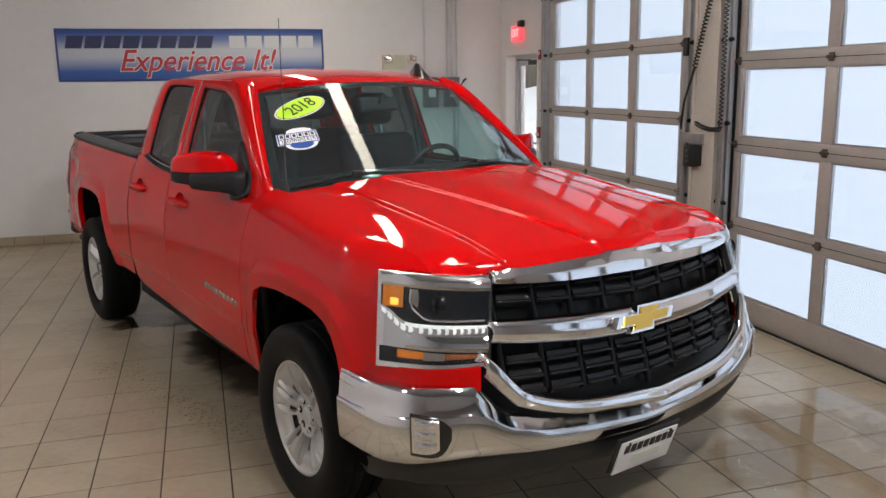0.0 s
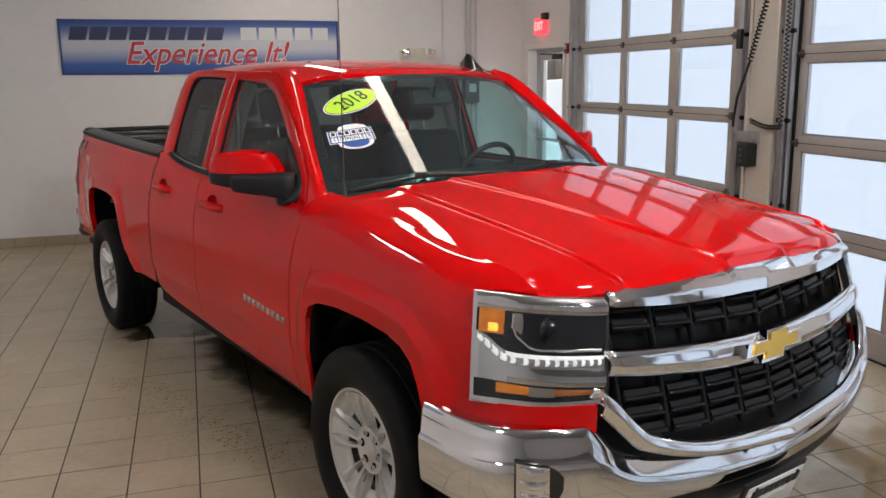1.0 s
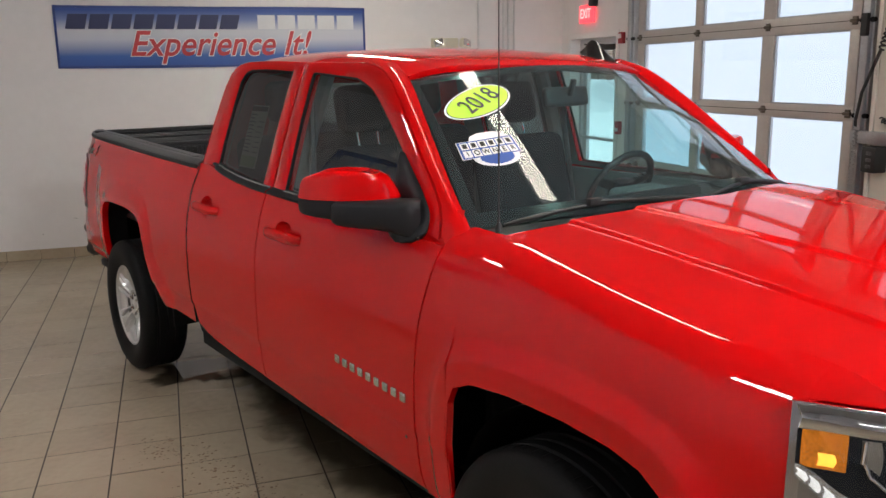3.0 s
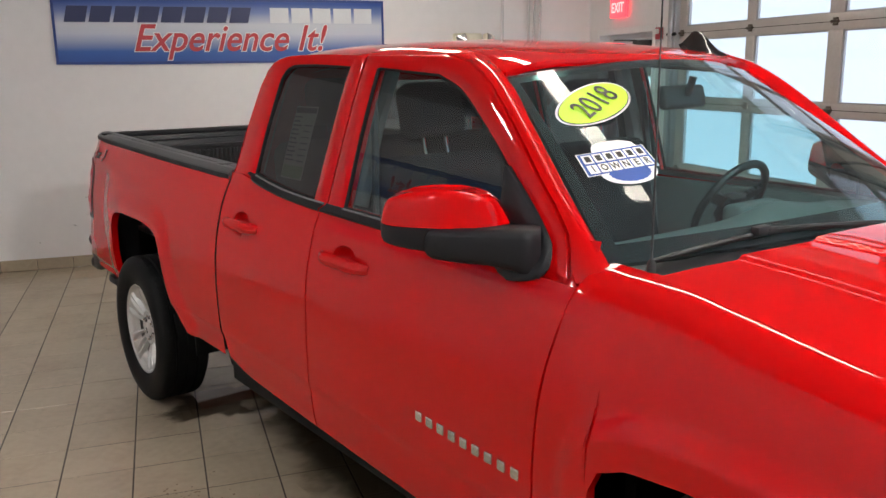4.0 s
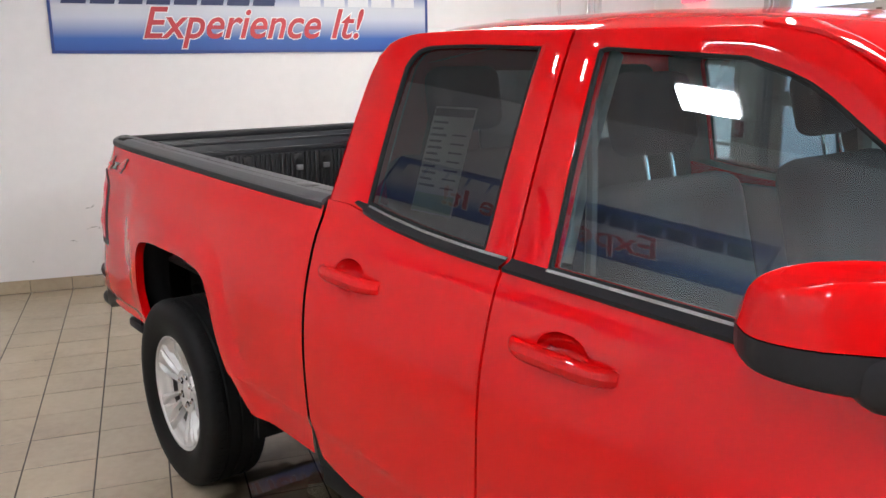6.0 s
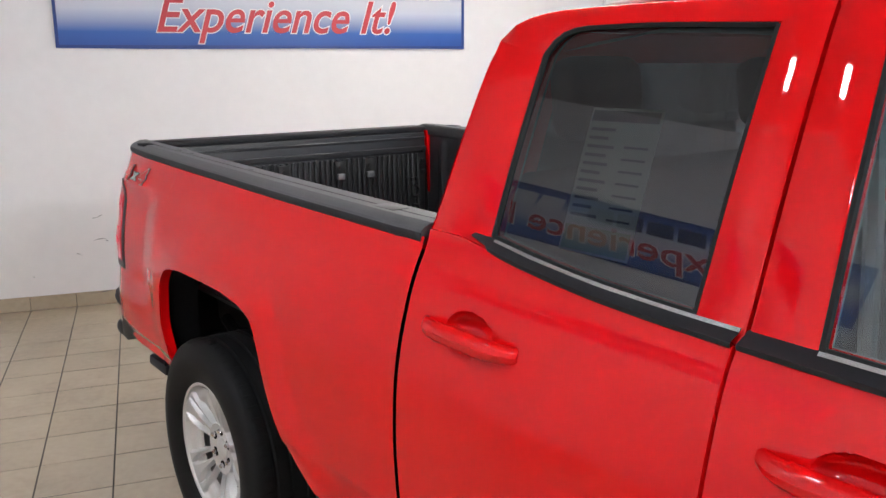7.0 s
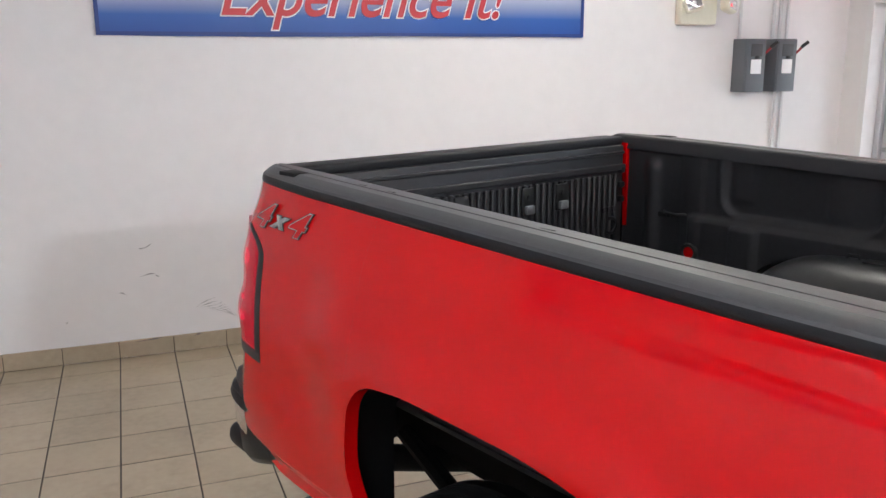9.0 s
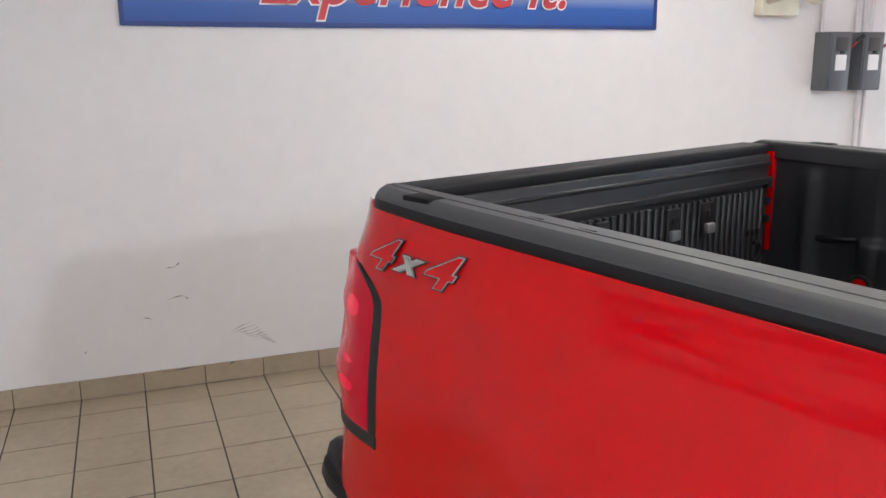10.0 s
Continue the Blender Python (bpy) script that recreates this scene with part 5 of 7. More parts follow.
grille = sheet("grille", [[(x, front_y(x, z) + 0.075, z) for x in np.linspace(-0.74, 0.74, 31)] for z in np.linspace(0.60, 1.13, 8)], GRILLE, truck, "black mesh grille in chrome surround", flange=0, core=(0, 0, 0.9))
lin = np.linspace
hood_edge = lambda x: hood_z(x, hood_front(x) + 0.01) - 0.017
fbar("top_bar", lin(-0.618, 0.618, 61), lambda x: min(hood_edge(x), 1.178), lambda x: herm(abs(x), [0, 0.35, 0.68], [1.083, 1.088, 1.112]), 0.030, CHROME, grille, facets=[(0, 0), (0.06, 0.026), (0.50, 0.032), (0.95, 0.012), (1, 0)])
fbar("middle_bar", lin(-0.655, 0.655, 61), lambda x: herm(abs(x), [0, 0.2, 0.5, 0.7], [0.962, 0.966, 0.980, 0.992]), lambda x: herm(abs(x), [0, 0.2, 0.5, 0.7], [0.868, 0.872, 0.895, 0.918]), 0.030, CHROME, grille, facets=[(0, 0), (0.06, 0.010), (0.48, 0.031), (0.94, 0.028), (1, 0)])
up_lo = lambda x: herm(abs(x), [0, 0.35, 0.60, 0.64, 0.70, 0.735], [0.612, 0.640, 0.700, 0.740, 0.815, 0.862])
up_hi = lambda x: herm(abs(x), [0, 0.35, 0.57, 0.61, 0.67, 0.735], [0.668, 0.690, 0.748, 0.790, 0.868, 0.915])
fbar("lower_surround", lin(-0.694, 0.694, 91), up_hi, up_lo, 0.034, CHROME, grille, facets=[(0, 0), (0.08, 0.016), (0.50, 0.034), (0.94, 0.024), (1, 0)])
# mesh: bars of the upper and lower grille
for zlo, zhi, levels in ((0.955, 1.105, (1.005, 1.055)), (0.665, 0.905, (0.715, 0.765, 0.815))):
    for z in levels:
        zf = lambda x, z=z: z + 0.05 * abs(x) * (1 if z > 0.9 else 0.55)
        w = 0.66 if z > 0.9 else (0.56 if z < 0.74 else 0.62)
        for i in range(-5, 5):
            xa, xb = i * 0.152 + 0.016, i * 0.152 + 0.138
            xa, xb = max(xa, -w + 0.004), min(xb, w - 0.004)
            if xb - xa < 0.04:
                continue
            if max(abs(xa), abs(xb)) < w:
                fbar("grille_slat", lin(xa, xb, 9), lambda x: zf(x) + 0.008, lambda x: zf(x) - 0.007, 0.010, GRILLE_DASH, grille, 6).location.y = 0.036
    nb = 4
    for i in range(-nb, nb + 1):
        x = i * 0.152
        if abs(x) > 0.62:
            continue
        add = 0.05 * abs(x)
        pts = [(x, front_y(x, z) + 0.046, z) for z in lin(zlo + (0.07 * abs(x) * 2 if zlo < 0.9 else 0), zhi + add * 0.5, 5)]
        tube("grille_bar", pts, 0.012, GRILLE, grille, 8)
# cross emblem
bw, bh = 0.155, 0.047
def cross(scale, d):
    w, h = bw * scale, bh * scale
    a, b, sl = w * 0.40, h * 0.42, 0.022
    return [(-w + sl, b), (-a + sl, b), (-a + sl * 1.4, h), (a + sl * 0.6 + 0.012, h), (a + sl * 0.3, b), (w, b), (w - sl, -b), (a - sl, -b), (a - sl * 1.4, -h), (-a - sl * 0.6 - 0.012, -h), (-a - sl * 0.3, -b), (-w, -b)]


for nm, sc, d0, d1, m, lb in (("emblem_rim", 1.0, 0.0, 0.018, CHROME, "chrome emblem rim"), ("emblem_face", 0.80, 0.012, 0.024, GOLD, "gold cross-shaped emblem")):
    bm = bmesh.new()
    pts = cross(sc, 0)
    f_ = [bm.verts.new((x, -d1, z)) for x, z in pts]
    b_ = [bm.verts.new((x, -d0 + 0.01, z)) for x, z in pts]
    bm.faces.new(f_)
    bm.faces.new(b_[::-1])
    for k in range(12):
        bm.faces.new((f_[k], f_[(k + 1) % 12], b_[(k + 1) % 12], b_[k]))
    e = part(nm, bm, m, grille, lb, smooth=False)
    e.matrix_basis = pose(-0.05, front_y(0, 0.925) - 0.030, 0.925, -15, 0, 0)

# headlamps
def lamp_xy(s, z):
    xo = herm(z, [0.80, 0.95, 1.142], [0.912, 0.897, 0.876])
    xi = herm(z, [0.84, 1.0, 1.136], [0.678, 0.650, 0.622])
    return xo + (xi - xo) * s


for sgn in (False, True):
    def lamp_patch(name, s0, s1, z0, z1, lift, m, par, n=12, nv=6, flange=0.02, label="", bulge=0.0, tip=0.0):
        gg = []
        for j in range(nv):
            row = []
            for i in range(n):
                s = s0 + (s1 - s0) * i / (n - 1)
                zz = (z0(s) if callable(z0) else z0) + ((z1(s) if callable(z1) else z1) - (z0(s) if callable(z0) else z0)) * j / (nv - 1)
                x = lamp_xy(s, zz)
                fwd = lift + 0.012 * ease((0.05 - s) / 0.12)
                zm = (z0(s) if callable(z0) else z0) * 0.5 + (z1(s) if callable(z1) else z1) * 0.5
                row.append((-x, front_y(x, zz) - fwd - bulge * math.sin(math.pi * j / (nv - 1)) - 0.28 * tip * (zz - zm), zz))
            gg.append(row)
        return sheet(name, gg, m, par, label, flange=flange, core=(0, 0, 0.9), mirror=sgn)

    zlow = lambda s: 0.812 + 0.030 * s
    ztop = lambda s: 1.143 - 0.010 * s
    hl = lamp_patch("headlamp", -0.07, 1.020, zlow, ztop, -0.003, CHROME, truck, 28, 12, 0.03, "chrome headlamp unit with amber and white lamps")
    lamp_patch("seam", 1.010, 1.038, lambda s: 0.83, lambda s: 1.15, 0.004, BLACK, hl, 3, 8)
    lamp_patch("bezel_top", -0.055, 1.015, lambda s: 1.096 - 0.012 * s, lambda s: 1.121 - 0.012 * s, 0.006, CHROME, hl, 24, 5, bulge=0.002, tip=0.7)
    lamp_patch("bezel_brow", -0.055, 1.015, lambda s: 1.121 - 0.012 * s, ztop, 0.001, CHROME, hl, 24, 5, bulge=0.002, tip=-2.2)
    ledlo = lambda s: herm(s, [-0.05, 0.0, 0.155, 0.22, 1.0], [1.004, 0.986, 0.940, 0.938, 0.944])
    ledhi = lambda s: herm(s, [-0.05, 0.0, 0.155, 0.22, 1.0], [1.028, 1.020, 0.976, 0.974, 0.974])
    lamp_patch("amber_marker", -0.040, 0.118, lambda s: max(1.024, ledhi(s) + 0.002), lambda s: 1.095 - 0.03 * max(0.0, -s), 0.004, AMBER, hl, 8, 5, label="amber turn lamp")
    lamp_patch("amber_bulb", 0.020, 0.075, 1.030, 1.054, 0.006, AMBER_LIT, hl, 5, 5, 0.002, "glowing amber bulb", bulge=0.004)
    lamp_patch("dark_divider", -0.050, 1.005, lambda s: ledhi(s) - 0.002, 1.099, 0.0005, DARK_LENS, hl, 24, 5)
    lamp_patch("projector_box", 0.20, 1.000, lambda s: 0.990, lambda s: 1.093, 0.002, DARK_LENS, hl, 12, 5, label="dark projector lens")
    trim_ = [(lamp_xy(s, z), z) for s, z in ((0.175, 1.088), (0.175, 1.046), (0.205, 1.022), (0.290, 0.994), (0.36, 0.988), (0.60, 0.988), (0.95, 0.990))]
    tube("projector_trim", [(x * (1 if sgn else -1), front_y(x, z) - 0.004, z) for x, z in trim_], 0.0045, CHROME, hl, 10)
    lamp_patch("projector_cheek", 0.165, 0.235, lambda s: 1.046 - 0.30 * max(0.0, s - 0.175), 1.088, 0.0030, LENS_GREY, hl, 5, 5, 0.003, "bright reflector cheek", bulge=0.003)
    px_ = lamp_xy(0.52, 1.042)
    pj = turned("projector_lens", [(0.0, -0.016), (0.018, -0.013), (0.030, -0.004), (0.034, 0.004), (0.040, 0.004), (0.042, -0.004), (0.046, 0.010)], DARK_LENS, hl, 24)
    pj.matrix_basis = pose(px_ * (1 if sgn else -1), front_y(px_, 1.042) + 0.012, 1.042, 0, 0, 90)
    lamp_patch("led_strip", -0.050, 0.985, ledlo, ledhi, 0.001, LED_BASE, hl, 28, 4, label="white running lamp strip, lit")
    lamp_patch("led_band", 0.14, 0.98, lambda q: ledlo(q) * 0.35 + ledhi(q) * 0.65, lambda q: ledhi(q) - 0.001, 0.003, LED_CELL, hl, 24, 3, 0.004, bulge=0.002)
    for k in range(14):
        s = -0.030 + 0.052 * k if k < 4 else 0.185 + 0.0835 * (k - 4)
        w_ = 0.018 if k < 4 else 0.014
        lamp_patch("led", s - w_, s + w_, lambda q: ledlo(q) + 0.004, lambda q: ledlo(q) * 0.3 + ledhi(q) * 0.7, 0.002, LED_CELL, hl, 5, 6, 0.002, bulge=0.005)
    lamp_patch("lower_bar", 0.155, 1.010, 0.888, lambda s: 0.934, 0.000, CHROME, hl, 20, 9, bulge=0.006, tip=-0.4)
    lamp_patch("lower_marker", -0.052, 1.005, lambda s: 0.832 + 0.022 * s, lambda s: 0.884, 0.001, DARK_LENS, hl, 20, 4)
    lamp_patch("lower_amber", 0.09, 0.30, lambda s: 0.850 + 0.022 * s, lambda s: 0.880, 0.003, AMBER, hl, 8, 4, bulge=0.002)
    lamp_patch("lower_reflector", 0.30, 0.50, lambda s: 0.846 + 0.022 * s, lambda s: 0.880, 0.003, LENS_GREY, hl, 8, 4, bulge=0.002)
    lamp_patch("lower_lens", 0.50, 0.99, lambda s: 0.850 + 0.020 * s, lambda s: 0.880, 0.003, AMBER_DULL, hl, 8, 4, bulge=0.002)
    lamp_patch("bezel_foot", -0.06, 1.015, zlow, lambda s: 0.830 + 0.024 * s, 0.0, CHROME, hl, 24, 3)
    lamp_patch("cover", -0.052, 1.008, lambda s: 0.83 + 0.026 * s, lambda s: 1.10 - 0.006 * s, 0.012, CLEAR, hl, 24, 6, 0).visible_shadow = False
    # red strip under the lamp
    sheet("lamp_filler", [[(-(0.922 + (0.70 - 0.922) * i / 17), front_y(0.922 + (0.70 - 0.922) * i / 17, 0.79) + 0.006 + 0.010 * max(0, 3 - i), 0.755 + (0.058 + 0.028 * i / 17) * j / 5) for i in range(18)] for j in range(6)], RED, truck, flange=0.02, core=(0, 0, 0.8), mirror=sgn)

# front bumper
BP = [(0.988, -0.47), (0.985, -0.58), (0.972, -0.70), (0.935, -0.81), (0.87, -0.89), (0.78, -0.955), (0.65, -1.005), (0.45, -1.050), (0.2, -1.078), (0.0, -1.085)]
path = curve(BP + [(-x, y) for x, y in BP[-2::-1]], 121)
b_top = lambda x: herm(abs(x), [0, 0.35, 0.58, 0.635, 0.69, 0.735, 0.85, 0.99], [0.592, 0.622, 0.668, 0.700, 0.752, 0.776, 0.776, 0.762])
b_bot = lambda x: herm(abs(x), [0, 0.45, 0.75, 0.93, 0.99], [0.482, 0.500, 0.520, 0.490, 0.462])
g = []
for x, y in path:
    zt, zb = b_top(x), b_bot(x)
    h = zt - zb
    k = 1.0 if abs(x) < 0.95 else 0.4
    nx = 0 if abs(x) < 0.6 else (1 if x > 0 else -1) * ease((abs(x) - 0.6) / 0.38)
    fc = 1 - 0.65 * abs(nx)
    pr = [(-0.085, -0.004), (-0.050 * fc - 0.012, -0.003), (-0.046 * fc - 0.004, -0.008), (-0.030 * fc, -0.15 * h), (-0.004, -0.335 * h), (0.003, -0.355 * h), (0.007, -0.38 * h), (0.007, -0.62 * h), (0.001, -0.85 * h), (-0.012, -0.96 * h), (-0.045, -h)]
    g.append([(x + nx * d, y - d * (1 - 0.8 * abs(nx)), zt + dz) for d, dz in pr])
bumper = sheet("front_bumper", g, BUMPER, truck, "chrome front bumper with fog lamps", flange=0, core=(0, 0, 0.6), sharp=70)
for s in (-1, 1):
    # fog lamp: a black upright pocket, rounded to the inside, with a bright lens of three cells
    def fog(nm, xa, xb, zlo, zhi, lift, m, par, bulge=0.0, label="", flange=0.014):
        gg = []
        for i in range(9):
            u = i / 8
            x = xa + (xb - xa) * u
            y = float(np.interp(x, [p[0] for p in BP][::-1], [p[1] for p in BP][::-1]))
            k = ease((x - 0.6) / 0.38)
            z0, z1 = zlo(u), zhi(u)
            row = []
            for j in range(7):
                d = lift + bulge * math.sin(math.pi * u) * math.sin(math.pi * j / 6)
                row.append((s * (x + k * d), y - d * (1 - 0.8 * k), z0 + (z1 - z0) * j / 6))
            gg.append(row)
        return sheet(nm, gg, m, par, label, flange=flange, core=(0, 0, 0.6))
    fl = fog("fog_lamp", 0.906, 0.806, lambda u: 0.545 - 0.016 * u + 0.075 * u ** 5, lambda u: 0.690 - 0.016 * u - 0.030 * u ** 6, 0.013, GLOSS_BLACK, bumper, label="black fog lamp pocket")
    hs = fog("fog_housing", 0.901, 0.836, lambda u: 0.556 - 0.006 * u + 0.020 * u ** 4, lambda u: 0.683 - 0.013 * u, 0.018, CHROME, fl, 0.004, "bright fog lamp lens")
    for k in range(3):
        z0 = 0.566 + 0.039 * k
        fog("fog_lens", 0.893, 0.844, lambda u: z0 + 0.003 * u, lambda u: z0 + 0.030 - 0.003 * u, 0.022, LED_BASE, hs, 0.008)

# lower valance with openings, skid and plate
g = []
for x, y in path[8:-8]:
    zb = b_bot(x)
    g.append([(x * 0.985, y + 0.035, zb + 0.02), (x * 0.98, y + 0.020, zb - 0.015), (x * 0.975, y + 0.045, zb - 0.07), (x * 0.97, y + 0.085, herm(abs(x), [0, 0.5, 1.0], [0.375, 0.38, 0.41])), (x * 0.96, y + 0.13, herm(abs(x), [0, 0.5, 1.0], [0.368, 0.372, 0.40]))])
val = sheet("valance", g, BLACK, truck, flange=0, core=(0, 0, 0.6))
plate = box("front_plate", (-0.150, -0.006, -0.075), (0.150, 0.0, 0.075), STICK_WHITE, truck, 0.002, "white dealer plate with dark bars")
plate.matrix_basis = pose(-0.045, -1.100, 0.420, 20, 0, 0)
box("holder", (-0.165, 0.001, -0.07), (0.165, 0.012, 0.09), BLACK, plate, 0.003)
for k in range(8):
    box("name_bar", (-0.125 + 0.033 * k, -0.009, 0.022), (-0.125 + 0.033 * k + 0.024, -0.005, 0.058), BLACK, plate, 0)
box("text_bar", (-0.07, -0.008, -0.035), (0.08, -0.005, 0.000), PAPER, plate, 0)
for x in (-0.11, 0.11):
    tube("screw", [(x, -0.005, 0.066), (x, -0.010, 0.066)], 0.006, BLACK, plate)


# ---- mirrors ----
for sgn in (1, -1):
    def mpt(f, w, z):
        # f: 0 inner to 1 outer along the head; w: 0 front to 1 rear
        ax = np.array((-0.890, 0.715)) * (1 - f) + np.array((-1.122, 0.955)) * f
        d = np.array((0.70, 0.71))
        bulge = 0.055 * math.sin(math.pi * min(max(f, 0), 1)) ** 0.7
        front = ax + np.array((-0.70, -0.71)) * bulge
        p = front + d * (0.12 + bulge * 0.8) * w
        return (p[0] * sgn, p[1], z)
    for nm, z0, z1, m in (("mirror_cap", 1.378, 1.476, RED), ("mirror_case", 1.290, 1.376, PLASTIC)):
        gg = []
        for j in range(15):
            v = j / 14
            row = []
            for i in range(33):
                a = 2 * math.pi * i / 32
                ca, sa = math.cos(a), math.sin(a)
                f = 0.5 + 0.5 * (abs(ca) ** 0.40) * (1 if ca > 0 else -1)
                w = 0.5 + 0.5 * (abs(sa) ** 0.45) * (1 if sa > 0 else -1)
                if nm == "mirror_cap":
                    sh = 1 - 0.06 * v - 0.22 * v ** 6
                    ztop_ = z0 + (z1 - z0) * (1 - (1 - v) ** 1.35) * (1 - 0.08 * (2 * f - 1) ** 4 - 0.10 * (1 - f) - 0.20 * f ** 3)
                else:
                    sh = 1 - 0.14 * (1 - v) ** 5
                    ztop_ = z0 + (z1 - z0) * v + 0.034 * (f - 0.30) * (1 - v) + 0.018 * (1 - v) ** 6
                f1 = 0.5 + (f - 0.5) * sh
                if nm == "mirror_cap":
                    f1 += 0.13 * v * (1 - f1) - 0.04 * v * f1
                row.append(mpt(f1, 0.5 + (w - 0.5) * sh, ztop_))
            gg.append(row)
        vlist = np.array(gg)
        ob_ = sheet(nm, vlist, m, truck, flange=0, core=(vlist[..., 0].mean(), vlist[..., 1].mean(), 1.2 if nm == "mirror_cap" else 1.5), sharp=60)
        # close the end
        endr = vlist[-1] if nm == "mirror_cap" else vlist[0]
        bm = bmesh.new()
        vs = [bm.verts.new(tuple(p)) for p in endr[:-1]]
        bm.faces.new(vs)
        part("cap_end", bm, m, ob_)
    arm = []
    for cx, cy, cz, hz_, hd in curve([(-0.835, 0.660, 1.316, 0.064, 0.050), (-0.868, 0.664, 1.320, 0.062, 0.052), (-0.900, 0.694, 1.328, 0.054, 0.054), (-0.940, 0.738, 1.333, 0.047, 0.056), (-0.990, 0.790, 1.336, 0.044, 0.058), (-1.035, 0.840, 1.338, 0.038, 0.050), (-1.055, 0.862, 1.338, 0.004, 0.015)], 18):
        ring = []
        for q in range(21):
            w_ = 2 * math.pi * q / 20
            a_ = abs(math.cos(w_)) ** 0.5 * (1 if math.cos(w_) > 0 else -1)
            b_ = abs(math.sin(w_)) ** 0.5 * (1 if math.sin(w_) > 0 else -1)
            ring.append(((cx + 0.63 * hd * a_) * sgn, cy + 0.71 * hd * a_, cz + hz_ * b_))
        arm.append(ring)
    sheet("mirror_arm", arm, PLASTIC, truck, flange=0, core=(-0.9 * sgn, 0.75, 1.0), sharp=50)
    bm = bmesh.new()
    front = curve([(0.640, 1.252), (0.612, 1.264), (0.602, 1.290), (0.608, 1.328), (0.658, 1.383), (0.744, 1.450), (0.826, 1.510)], 22)
    rear = curve([(0.720, 1.248), (0.76, 1.258), (0.80, 1.29), (0.815, 1.34), (0.822, 1.385), (0.829, 1.450), (0.834, 1.506)], 22)
    sx = lambda z: herm(z, [1.24, 1.28, 1.31, 1.54], [0.892, 0.872, 0.852, 0.776])
    gg = []
    for (y0, z0), (y1, z1) in zip(front, rear):
        row = []
        for f, lift in ((0.0, -0.010), (0.0, 0.008), (0.06, 0.014), (0.3, 0.016), (0.6, 0.016), (0.94, 0.014), (1.0, 0.008), (1.0, -0.010)):
            y, z = y0 + (y1 - y0) * f, z0 + (z1 - z0) * f
            row.append((-(sx(z) + lift + 0.020 * ease((1.32 - z) / 0.05) * math.sin(math.pi * min(max(f, 0.0), 1.0)) * (lift > 0)) * sgn, y, z))
        gg.append(row)
    sheet("mirror_sail", gg, PLASTIC, truck, flange=0, core=(-0.7 * sgn, None, 1.35), sharp=60)

# ---- bed ----
BX = 0.742
liner = box("bed_floor", (-BX, 2.60, 0.84), (BX, 4.60, 0.88), LINER, truck, 0.004, "black plastic bed liner")
bm = bmesh.new()
for k in range(14):
    x = -0.66 + k * 0.1015
    add_box(bm, (x - 0.022, 2.64, 0.876), (x + 0.022, 4.56, 0.890), 0.004, 1)
part("floor_rib", bm, LINER, liner)
box("bed_front_wall", (-BX, 2.58, 0.84), (BX, 2.62, 1.34), LINER, truck, 0.006)
for s in (-1, 1):
    ix = lambda d: s * (BX - d)

    def rounded(y, z, y0, y1, z0, z1, r):
        qy, qz = abs(y - (y0 + y1) / 2) - (y1 - y0) / 2 + r, abs(z - (z0 + z1) / 2) - (z1 - z0) / 2 + r
        return math.hypot(max(qy, 0), max(qz, 0)) + min(max(qy, qz), 0) - r

    def relief(y, z):
        # pressed shapes of the liner: ledge, two rounded pockets, upright ribs
        d = 0.024 * ease((1.140 - z) / 0.022) * ease((4.30 - y) / 0.03)
        for y0, y1, z1 in ((3.60, 4.155, 1.42), (2.78, 3.457, 1.42)):
            q = rounded(y, z, y0, y1, 1.150, z1, 0.075)
            d += -0.014 * ease((0.008 - q) / 0.018) + 0.007 * math.exp(-((q - 0.006) / 0.011) ** 2)
        for y0, y1, z0, z1, h in ((4.04, 4.12, 1.20, 1.40, 0.006), (3.70, 3.782, 1.18, 1.40, 0.006), (3.36, 3.43, 1.19, 1.30, 0.007), (4.005, 4.107, 0.80, 1.116, 0.014), (3.05, 3.14, 0.80, 1.116, 0.014), (4.235, 4.325, 0.80, 1.40, 0.007)):
            d += h * ease((0.006 - rounded(y, z, y0, y1, z0, z1, 0.015)) / 0.012)
        d += 0.020 * math.exp(-((y - 4.458) / 0.026) ** 2) * ease((1.345 - z) / 0.05)
        return d

    nm = sheet("bed_inner_wall", [[(ix(relief(y, z)), y, z) for y in lin(2.60, 4.60, 190)] for z in lin(0.86, 1.352, 52)], LINER, truck, flange=0.03, core=(s * 1.5, None, 1.0), sharp=70)
    # wheel housing
    gg = []
    for y in lin(3.16, 3.98, 45):
        t = (y - 3.57) / 0.41
        e_ = max(1 - abs(t) ** 3.4, 0) ** 0.55
        h, xi, r = 0.878 + 0.205 * e_, 0.520 + 0.06 * (1 - e_), 0.185 * (0.3 + 0.7 * e_)
        rz = min(r, (h - 0.872) * 0.98)
        gg.append([(s * xi, y, 0.872)] + [(s * (xi + r * (1 - math.cos(a))), y, h - rz + rz * math.sin(a)) for a in lin(0, math.pi / 2, 14)] + [(s * (BX + 0.01), y, h)])
    sheet("wheel_housing", gg, LINER, truck, flange=0, core=(s * 0.8, 3.65, 0.5), sharp=60)
    tube("housing_loop", [(s * 0.70, 3.64, 1.080), (s * 0.70, 3.645, 1.094), (s * 0.70, 3.675, 1.094), (s * 0.70, 3.68, 1.080)], 0.004, BLACK, nm)
    box("housing_recess", (min(s * 0.67, s * 0.73), 3.44, 1.080), (max(s * 0.67, s * 0.73), 3.62, 1.086), BLACK, nm, 0.002)
    box("liner_clip", (min(ix(0.018), ix(0.008)), 4.365, 1.112), (max(ix(0.018), ix(0.008)), 4.42, 1.130), BLACK, nm, 0.003)
